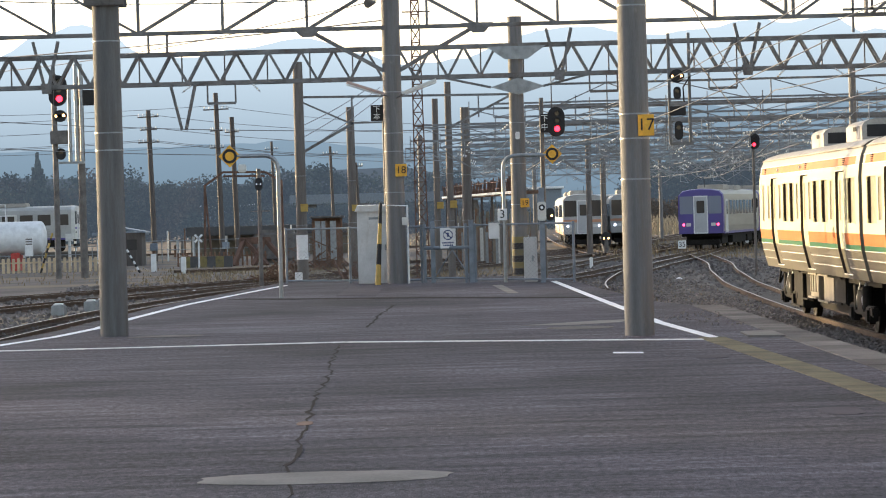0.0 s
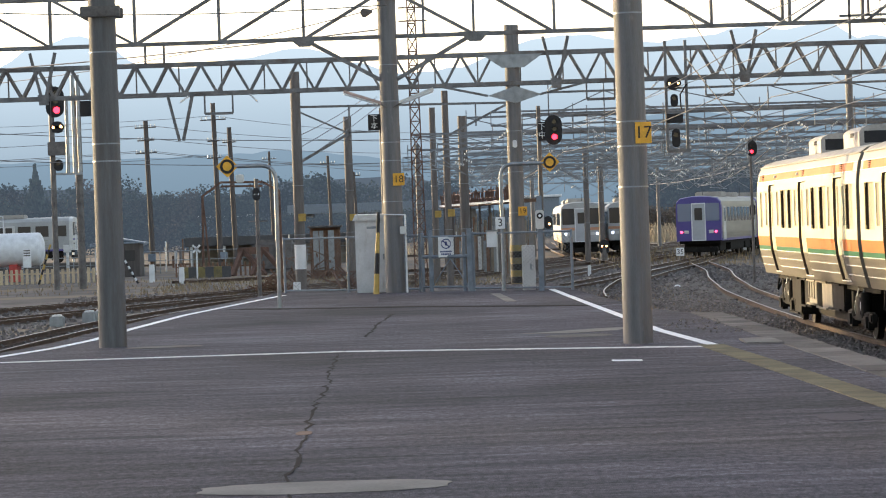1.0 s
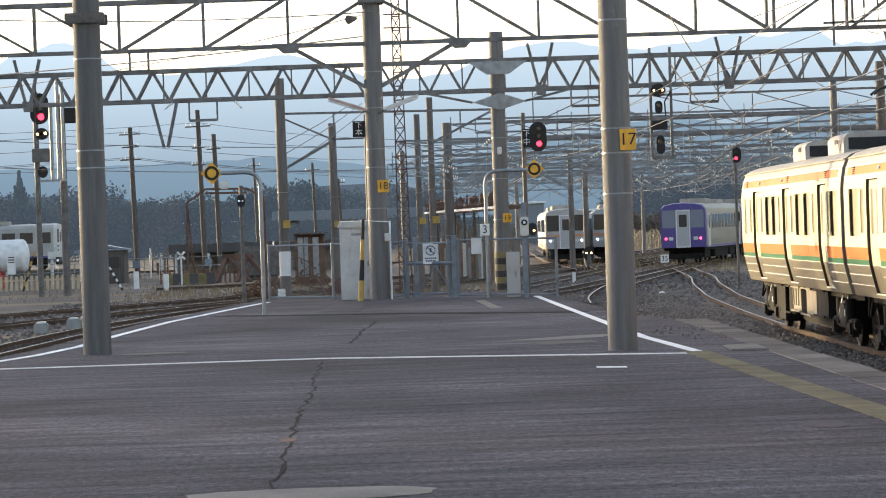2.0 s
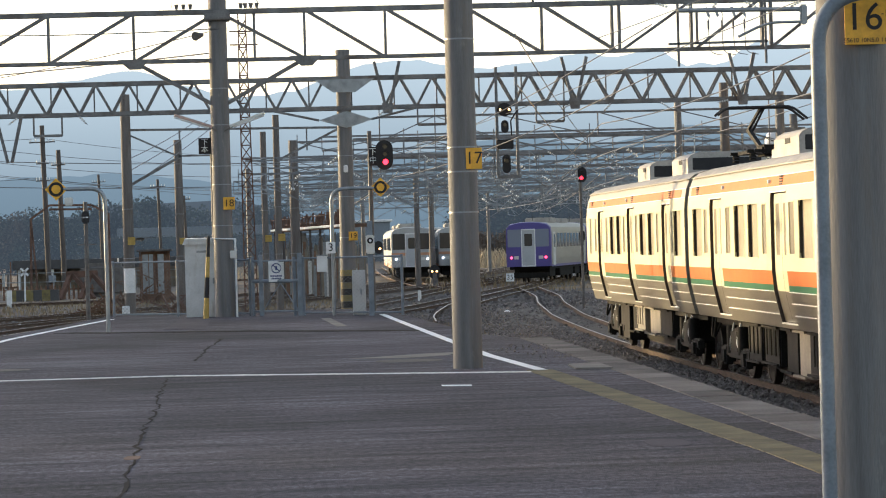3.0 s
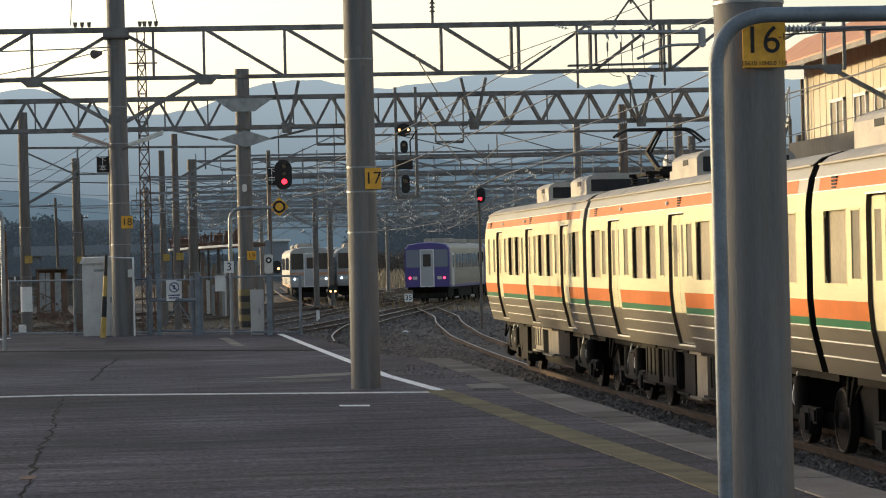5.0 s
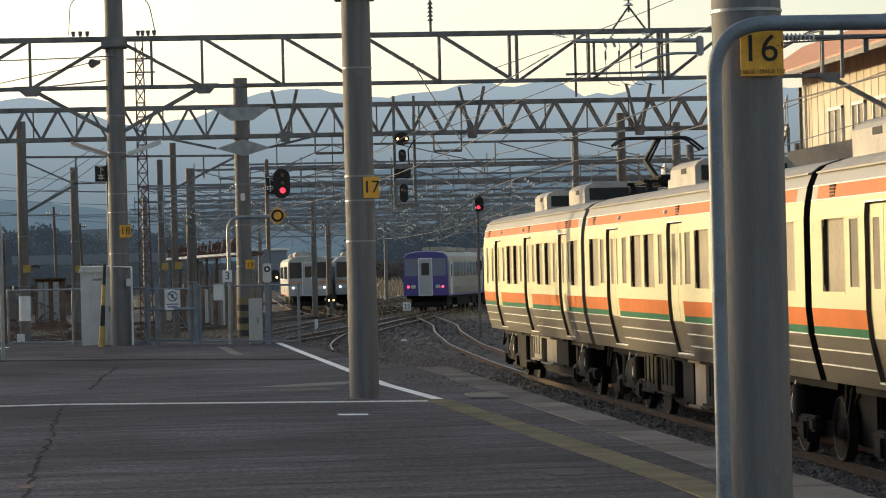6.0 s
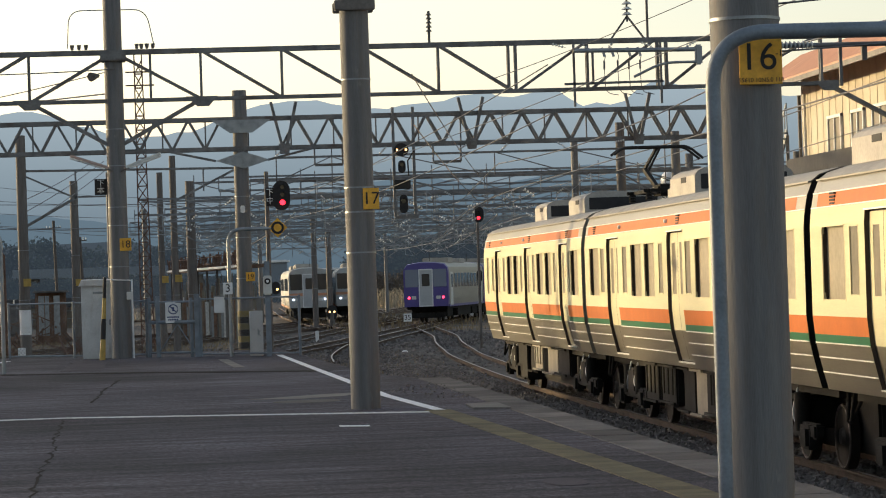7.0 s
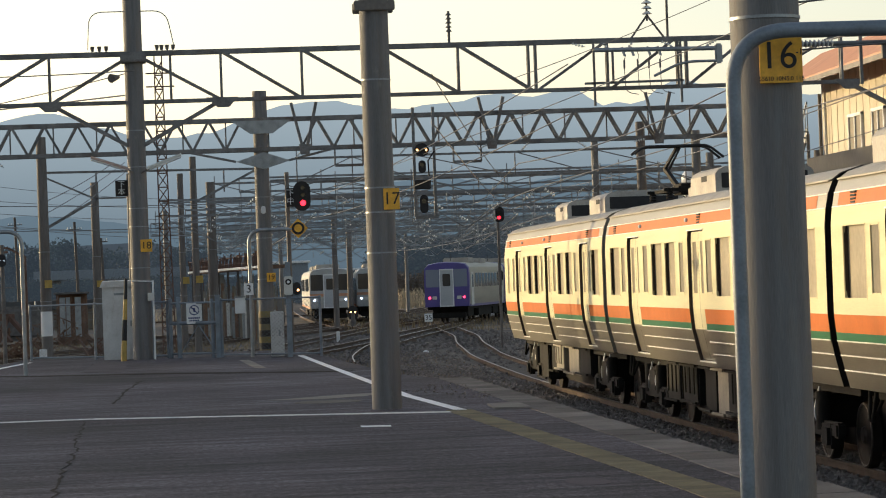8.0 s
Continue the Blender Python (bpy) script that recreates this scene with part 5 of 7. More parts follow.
        for yy in (c - 0.28, c + 0.08):
            tube(p, bend([(0.34, yy, 3.66), (0.5, yy, 3.79), (1.7, yy, 3.79), (1.98, yy, 3.56)], 0.12), 0.024, 6)
        rbox(p, 0.55, 1.65, c - 0.3, c + 0.1, 3.795, 3.812, 0.006, 1)
        part("pantograph_head", p, BLACK, pb)
    return ob


striped_railcar(52.85, 69.3, "stainless railcar with orange and green stripes on rusty rails", cab=True, units=((63.2, 2.0, 0.8, 0.36), (57.6, 2.2, 0.8, 0.36)))
striped_railcar(34.1, 52.4, "stainless railcar with orange and green stripes and a raised pantograph", pantograph=True, units=((45.6, 2.2, 0.8, 0.36), (48.0, 0.7, 0.55, 0.18)))
striped_railcar(15.0, 33.75, "stainless railcar with orange and green stripes coupled behind two others", units=((32.4, 2.2, 0.95, 0.36), (22, 2.4, 0.95, 0.36)))


# ---- fence, gate and cabinets at the platform end ----
def fence_y(x):
    return 65.0 - (x + 3.75) * 0.86


fence = thing("chain_link_fence", (0, 0, 0), "grey chain-link fence closing the platform end", "fence")
POSTS = (-3.6, -2.1, -0.78, -0.47, 0.70, 2.75)
for x in POSTS:
    bm = bmesh.new()
    bar(bm, (x, fence_y(x), -0.02), (x, fence_y(x), 1.26), 0.032, 0.032, 10)
    bar(bm, (x, fence_y(x), 1.26), (x, fence_y(x), 1.28), 0.036, 0.02, 10)
    part("post", bm, BLUE_GREY, fence)
for a, b in ((-3.6, -0.47), (0.70, 2.75)):
    for z in (0.06, 1.24):
        bm = bmesh.new()
        bar(bm, (a, fence_y(a), z), (b, fence_y(b), z), 0.02, 0.02, 8)
        part("rail", bm, BLUE_GREY, fence)


def chain_link(a, b, z0, z1, pitch):
    """Diamond wire mesh between two points along the fence line."""
    bm = bmesh.new()
    h = z1 - z0
    n = int((b - a + h) / pitch)
    for s in (1, -1):
        for i in range(n):
            x0 = a - h + i * pitch
            p, q = (x0, 0.0), (x0 + h, h)
            t0, t1 = max(0, (a - x0) / h), min(1, (b - x0) / h)
            if t1 <= t0:
                continue
            xa, xb = x0 + h * t0, x0 + h * t1
            za, zb = (z0 + h * t0, z0 + h * t1) if s > 0 else (z1 - h * t0, z1 - h * t1)
            tube(bm, [(xa, fence_y(xa), za), (xb, fence_y(xb), zb)], 0.0025, 3)
    return bm


part("wire_mesh", chain_link(-3.6, -0.47, 0.06, 1.24, 0.085), MESH_WIRE, fence, "diamond wire mesh")
part("wire_mesh", chain_link(0.70, 2.75, 0.06, 1.24, 0.085), MESH_WIRE, fence, "diamond wire mesh")

gate = thing("gate", (0, 0, 0), "closed blue-grey steel pipe gate with wire mesh", "gate")
for x, r, h in ((-0.40, 0.035, 1.3), (-0.22, 0.05, 1.34), (0.50, 0.035, 1.28), (0.62, 0.055, 1.36)):
    bm = bmesh.new()
    rbox(bm, x - r, x + r, fence_y(x) - 0.05 - r, fence_y(x) - 0.05 + r, -0.01, h, 0.01, 1)
    part("stile", bm, BLUE_GREY, gate)
for z, r in ((0.1, 0.022), (0.76, 0.04), (1.2, 0.022)):
    bm = bmesh.new()
    bar(bm, (-0.4, fence_y(-0.4) - 0.06, z), (0.62, fence_y(0.62) - 0.06, z), r, r, 8)
    part("crossbar", bm, BLUE_GREY, gate)
part("wire_mesh", chain_link(-0.22, 0.62, 0.1, 1.2, 0.085), MESH_WIRE, gate, "diamond wire mesh")

for x0, z0, x1, z1 in ((-0.2, 0.1, 0.2, 0.72), (0.58, 0.1, 0.2, 0.72)):
    bm = bmesh.new()
    bar(bm, (x0, fence_y(x0) - 0.06, z0), (x1, fence_y(x1) - 0.06, z1), 0.012, 0.012, 6)
    part("stay", bm, BLUE_GREY, gate)
sign = thing("no_entry_sign", (0.115, fence_y(0.1) - 0.13, 0.97), "white no entry notice board on the gate", "sign")
bm = bmesh.new()
rbox(bm, -0.17, 0.17, -0.008, 0.008, -0.225, 0.225, 0.006, 1)
part("board", bm, WHITE, sign)
bm = bmesh.new()
for i in range(24):
    a, b = 6.28318 * i / 24, 6.28318 * (i + 1) / 24
    beam(bm, (0.1 * math.cos(a), -0.012, 0.07 + 0.1 * math.sin(a)), (0.1 * math.cos(b), -0.012, 0.07 + 0.1 * math.sin(b)), 0.01, 0.022)
beam(bm, (-0.07, -0.012, 0.14), (0.07, -0.012, 0.0), 0.01, 0.022)
part("prohibition_ring", bm, BLUE_SIGN, sign)
bm = bmesh.new()
rbox(bm, -0.02, 0.02, -0.013, -0.008, 0.03, 0.12, 0.004, 1)
part("pictogram", bm, BLUE_SIGN, sign)
for z, w in ((-0.10, 0.13), (-0.155, 0.11)):
    for k in range(6):
        bm = bmesh.new()
        x = -w + 2 * w * k / 6
        rbox(bm, x, x + w * 0.26, -0.012, -0.008, z - 0.017, z + 0.017, 0.002, 1)
        part("text_bar", bm, BLUE_SIGN, sign)


def cabinet(at, w, d, h, label, cap=True, name="equipment_cabinet"):
    ob = thing(name, at, label, "cabinet")
    bm = bmesh.new()
    rbox(bm, -w / 2, w / 2, 0, d, 0, h, 0.012)
    part("body", bm, CABINET_PAINT, ob)
    bm = bmesh.new()
    rbox(bm, -w / 2 + 0.04, w / 2 - 0.04, -0.016, 0.004, 0.08, h - 0.08, 0.008)
    door = part("door", bm, CABINET_PAINT, ob)
    bm = bmesh.new()
    rbox(bm, w / 2 - 0.12, w / 2 - 0.08, -0.05, -0.012, h * 0.45, h * 0.45 + 0.13, 0.008)
    part("handle", bm, GALV, door, "small metal handle")
    if cap:
        bm = bmesh.new()
        vs = [(-w / 2 - 0.05, -0.06, h - 0.02), (w / 2 + 0.05, -0.06, h - 0.02), (w / 2 + 0.05, d + 0.05, h), (-w / 2 - 0.05, d + 0.05, h)]
        lo = [bm.verts.new(v) for v in vs]
        hi = [bm.verts.new((x * 0.86, y, z + 0.13)) for x, y, z in vs]
        bm.faces.new(lo)
        bm.faces.new(hi)
        for i in range(4):
            bm.faces.new((lo[i], lo[(i + 1) % 4], hi[(i + 1) % 4], hi[i]))
        part("roof_cap", bm, CABINET_PAINT, ob, "white overhanging roof cap")
        bm = bmesh.new()
        rbox(bm, -0.1, 0.12, -0.02, -0.01, h - 0.2, h - 0.15, 0.003, 1)
        part("label_plate", bm, GALV, ob)
    return ob


cabinet((-1.53, 62.6, 0), 0.72, 0.6, 1.62, "tall pale grey steel relay cabinet on the platform")
cabinet((1.87, 60.3, 0), 0.28, 0.25, 0.96, "small pale grey steel switch box on a plinth", False)
box_w = thing("junction_box", (1.1, fence_y(1.1) - 0.04, 1.12), "small white metal box fixed to the fence", "box")
bm = bmesh.new()
rbox(bm, -0.11, 0.11, -0.1, 0, -0.18, 0.16, 0.01)
part("body", bm, WHITE, box_w)
bm = bmesh.new()
rbox(bm, -0.125, 0.125, -0.115, 0.01, 0.16, 0.185, 0.006)
part("lid", bm, GALV, box_w)

stick = thing("striped_pole", (-1.43, 61.2, 0), "leaning black and yellow striped warning pole", "pole")
a, b = Vector((0, 0, -0.01)), Vector((0.1, 0.25, 1.77))
for k, m in enumerate((YELLOW_DULL, BLACK, YELLOW_DULL, BLACK)):
    bm = bmesh.new()
    bar(bm, a + (b - a) * k / 4, a + (b - a) * (k + 1) / 4, 0.065 - 0.008 * k, 0.057 - 0.008 * k, 12)
    part("yellow_band" if k % 2 == 0 else "black_band", bm, m, stick)
conduit = thing("conduit_post", (-0.76, 62.0, 0), "thin white conduit post strapped to the pole", "post")
bm = bmesh.new()
bar(bm, (0, -0.2, 0), (0, -0.2, 1.72), 0.022, 0.022, 8)
bar(bm, (0, -0.2, 1.7), (-0.45, -0.24, 1.72), 0.014, 0.014, 6)
part("tube", bm, WHITE, conduit)
bm = bmesh.new()
rbox(bm, -0.12, 0.02, -0.3, -0.2, 1.28, 1.45, 0.01)
part("meter_box", bm, CREAM, conduit)


# ---- hoop posts with round yellow marker plates ----
def hoop(at, reach, h, drop, label, plate_size=0.42):
    ob = thing("hoop_post", at, label, "sign post", "hoop posts")
    s = 1 if reach > 0 else -1
    bm = bmesh.new()
    tube(bm, bend([(0, 0, -0.02), (0, 0, h), (reach - s * 0.1, 0, h)], 0.3, 8), 0.04, 12)
    part("pipe", bm, GALV, ob)
    q = plate_size / 2
    bm = bmesh.new()
    vs = [(0, q), (q, 0), (0, -q), (-q, 0)]
    plate_gusset(bm, [(reach + x, h - drop + z) for x, z in vs], -0.02, 0.012)
    p = part("diamond_plate", bm, YELLOW, ob, "yellow diamond plate")
    bm = bmesh.new()
    disc(bm, (reach, -0.034, h - drop), 0.135, 28, 0.006)
    part("black_ring", bm, BLACK, p)
    bm = bmesh.new()
    disc(bm, (reach, -0.042, h - drop), 0.085, 28, 0.006)
    part("yellow_centre", bm, YELLOW, p)
    return ob


hoop((-3.06, 53.1, 0), -0.9, 2.69, 0.0, "grey pipe hoop post with a yellow diamond marker")
h2 = hoop((1.33, 60.5, 0), 1.06, 2.71, -0.01, "grey pipe hoop post with a yellow diamond marker by the gate")
bm = bmesh.new()
rbox(bm, -0.14, 0.06, -0.06, -0.045, 1.33, 1.58, 0.003, 1)
p = part("number_board", bm, WHITE, h2)
words("number", "3", 0.24, (-0.04, -0.065, 1.455), BLACK, p)


# ---- colour light signals ----
def head_board(parent, x, z, w, h, lamps, hood=0.09, y=-0.12):
    """An oval black signal head; lamps are (dx, dz, radius, material or None)."""
    bm = bmesh.new()
    r = w / 2
    pts = [(x + r * math.cos(t), z + h / 2 - r + r * math.sin(t)) for t in np.linspace(0, math.pi, 12)] + [(x + r * math.cos(t), z - h / 2 + r + r * math.sin(t)) for t in np.linspace(math.pi, 2 * math.pi, 12)]
    plate_gusset(bm, pts, y, 0.012)
    rbox(bm, x - w * 0.3, x + w * 0.3, y + 0.0, y + 0.2, z - h * 0.42, z + h * 0.42, 0.02)
    hd = part("signal_head", bm, BLACK, parent, "black oval signal head")
    for dx, dz, rr, m in lamps:
        bm = bmesh.new()
        disc(bm, (x + dx, y - 0.015, z + dz), rr, 16, 0.012)
        part("lens", bm, m or GLASS, hd, "" if m is None else "lit lens")
        bm = bmesh.new()
        n = 12
        pr = None
        for k in range(n + 1):
            t = math.radians(-20 + 220 * k / n)
            c = [bm.verts.new((x + dx + rr * 1.2 * math.cos(t), y - 0.014, z + dz + rr * 1.2 * math.sin(t))), bm.verts.new((x + dx + rr * 1.2 * math.cos(t), y - 0.014 - hood * (1.8 - abs(k - n / 2) / n), z + dz + rr * 1.2 * math.sin(t)))]
            if pr:
                bm.faces.new((pr[0], c[0], c[1], pr[1]))
            pr = c
        part("hood", bm, BLACK, hd)
    return hd


def mast(at, h, r, label, material=None):
    ob = thing("signal_mast", at, label, "signal")
    bm = bmesh.new()
    bar(bm, (0, 0, -0.02), (0, 0, h), r, r * 0.9, 12)
    part("post", bm, material or STEEL_DARK, ob)
    return ob


s1 = mast((2.2, 61.0, 0), 3.95, 0.05, "dark signal mast showing a red light at the platform end", STEEL_DARK)
head_board(s1, 0.31, 3.42, 0.37, 0.64, ((0.02, -0.15, 0.06, RED_LAMP), (0.02, 0.02, 0.045, None), (0.02, 0.18, 0.045, None)))
bm = bmesh.new()
rbox(bm, -0.02, 0.15, -0.09, -0.07, 3.2, 3.6, 0.004, 1)
p = part("name_board", bm, BLACK, s1)
for text, z in (("下", 3.49), ("中", 3.31)):
    words("character", text, 0.17, (0.065, -0.095, z), WHITE, p)
bm = bmesh.new()
bar(bm, (0, -0.05, 3.45), (0.3, -0.05, 3.45), 0.02, 0.02, 8)
part("bracket", bm, STEEL_DARK, s1)
head_board(s1, 0.13, 1.43, 0.17, 0.28, ((0.03, -0.03, 0.025, AMBER_LAMP),))
pb = thing("call_post", (2.1, 59.5, 0), "grey square post with a round blue lamp box", "post")
bm = bmesh.new()
rbox(bm, -0.055, 0.055, -0.05, 0.05, -0.01, 2.0, 0.01)
part("post", bm, BLUE_GREY, pb)
bm = bmesh.new()
rbox(bm, -0.09, 0.09, -0.13, -0.05, 1.3, 1.7, 0.02)
bx = part("lamp_box", bm, CREAM, pb)
bm = bmesh.new()
disc(bm, (0, -0.13, 1.58), 0.065, 20, 0.02)
part("black_ring", bm, BLACK, bx)
bm = bmesh.new()
disc(bm, (0, -0.15, 1.58), 0.03, 16, 0.01)
part("lens", bm, WHITE, bx)

s2 = mast((-1.28, 65.2, 0), 4.2, 0.05, "dark signal mast behind the concrete pole", STEEL_DARK)
head_board(s2, 0.12, 3.78, 0.3, 0.7, ((0.08, -0.13, 0.06, RED_LAMP), (0.08, 0.1, 0.045, None)))
bm = bmesh.new()
rbox(bm, -0.3, -0.02, -0.09, -0.07, 3.68, 4.05, 0.006, 1)
p = part("name_board", bm, BLACK, s2)
for text, z in (("下", 3.95), ("本", 3.78)):
    words("character", text, 0.17, (-0.16, -0.097, z), WHITE, p)

# the tall signal across the left tracks
s3 = mast((-19.75, 145, YARD), 10.5, 0.15, "tall signal mast with red and amber lights beside the tracks")
head_board(s3, 0.22, 9.65, 0.95, 1.6, ((0.08, -0.42, 0.17, RED_LAMP), (0.05, 0.05, 0.14, None), (0.05, 0.45, 0.14, None)), 0.25)
head_board(s3, 0.3, 8.35, 0.75, 0.62, ((-0.2, 0, 0.07, AMBER_LAMP), (0.2, 0.03, 0.08, AMBER_LAMP)), 0.2)
bm = bmesh.new()
rbox(bm, -0.2, 0.7, -0.35, -0.1, 6.9, 7.6, 0.03)
part("indicator_box", bm, STEEL_DARK, s3)
head_board(s3, 0.3, 6.4, 0.5, 0.6, ((0, 0.1, 0.12, None),), 0.2)
bm = bmesh.new()
for x in (0.78, 1.12, 1.38):
    bar(bm, (x, 0, 6.0), (x, 0, 11.0 if x > 1 else 9.8), 0.09, 0.09, 8)
beam(bm, (0.0, 0, 5.95), (1.5, 0, 5.95), 0.12)
part("ladder_frame", bm, GALV, s3)
s3b = mast((-18.55, 146, YARD), 10.4, 0.2, "dark concrete post beside the tall signal")
bm = bmesh.new()
rbox(bm, -0.1, 0.75, -0.3, 0.1, 8.9, 9.7, 0.03)
part("side_box", bm, BLACK, s3b)

# the signal hung under the second beam
s4 = thing("hanging_signal", (6.4, 75.3, 0), "hanging signal frame with two amber lights under the beam", "signal")
bm = bmesh.new()
for x in (-0.26, 0.28):
    beam(bm, (x, 0, 3.22), (x, 0, 6.15), 0.075)
beam(bm, (-0.28, 0, 3.2), (0.36, 0, 3.2), 0.08)
beam(bm, (-0.28, 0, 5.2), (0.30, 0, 5.2), 0.06)
part("frame", bm, STEEL, s4)
head_board(s4, -0.06, 5.0, 0.4, 0.36, ((-0.12, 0, 0.03, AMBER_LAMP), (0.12, 0.0, 0.03, AMBER_LAMP)))
head_board(s4, -0.06, 4.55, 0.2, 0.34, ((0, 0.05, 0.05, None),))
bm = bmesh.new()
rbox(bm, -0.28, 0.16, -0.14, 0.02, 3.95, 4.2, 0.02)
part("indicator_box", bm, BLACK, s4)
head_board(s4, -0.04, 3.55, 0.22, 0.5, ((0, 0.08, 0.06, None),))
bm = bmesh.new()
tube(bm, [(0.3, -0.1, 5.0), (0.1, -0.12, 4.7), (0.12, -0.1, 4.3)], 0.02, 6)
part("cable", bm, BLACK, s4)

s5 = mast((12.18, 110, YARD), 5.4, 0.06, "dark signal mast showing a red light beyond the railcars")
head_board(s5, 0.03, 5.3, 0.42, 0.62, ((0.0, -0.13, 0.065, RED_LAMP), (0, 0.08, 0.05, None)))
s6 = mast((12.4, 112, YARD), 3.3, 0.06, "dark low signal beside the switch")
head_board(s6, 0.0, 2.9, 0.22, 0.45, ((0.0, 0.1, 0.05, None),))
s7 = mast((-7.1, 110, YARD), 4.75, 0.085, "dark shunting signal post with a round head")
head_board(s7, 0.0, 4.15, 0.3, 0.5, ((-0.07, 0.0, 0.016, HEAD_LAMP), (0.07, 0.0, 0.016, HEAD_LAMP)))
bm = bmesh.new()
beam(bm, (-0.35, 0, 3.1), (0.4, 0, 3.1), 0.05)
part("step_arm", bm, STEEL_DARK, s7)
s8 = mast((9.95, 172, YARD), 1.0, 0.2, "low dark ground signal between the rails")
head_board(s8, 0.0, 1.0, 0.62, 0.9, ((-0.14, 0.05, 0.06, AMBER_LAMP), (0.14, 0.05, 0.06, AMBER_LAMP)))


# ---- lamps on the first pole ----
for x, dx, m, lab in ((-1.15, -0.85, WHITE, "tube lamp on an arm, fixed to the concrete pole"), (-0.85, 0.8, WHITE, "white tube lamp on an arm, fixed to the concrete pole")):
    lamp = thing("tube_lamp", (x, 61.75, 4.16), lab, "lamp")
    s = 1 if dx > 0 else -1
    bm = bmesh.new()
    beam(bm, (s * 0.05, 0, 0), (dx, -0.1, 0.27), 0.09, 0.06)
    part("housing", bm, CREAM if s > 0 else PINK_COVER, lamp)
    bm = bmesh.new()
    bar(bm, (s * 0.12, -0.02, -0.02), (dx, -0.12, 0.22), 0.022, 0.022, 8)
    part("tube", bm, m, lamp)
    bm = bmesh.new()
    bar(bm, (-s * 0.12, 0.1, -0.12), (s * 0.1, 0, 0), 0.02, 0.02, 6)
    part("arm", bm, STEEL_DARK, lamp)


# ---- lattice mast ----
lm = thing("lattice_mast", (-0.6, 85, YARD), "slender rusty steel lattice mast in the yard", "mast")
for sx_ in (-1, 1):
    for sy_ in (-1, 1):
        bm = bmesh.new()
        beam(bm, (sx_ * 0.2, sy_ * 0.2, 0), (sx_ * 0.11 - 0.07, sy_ * 0.11, 9.9), 0.035)
        part("leg", bm, RUST, lm)
for z in (8.9, 9.3):
    bm = bmesh.new()
    beam(bm, (-0.45, 0, z), (0.4, 0, z), 0.04)
    part("crossarm", bm, RUST, lm)
for k in range(23):
    z = k * 0.42
    o, w = -0.07 * z / 9.9, 0.2 - 0.09 * z / 9.9
    for sy_ in (-w, w):
        for xa, xb, dz in ((-w, w, 0.42), (w, -w, 0.42), (-w, w, 0)):
            bm = bmesh.new()
            beam(bm, (xa + o, sy_, z), (xb + o, sy_, z + dz), 0.025)
            part("brace", bm, RUST, lm)


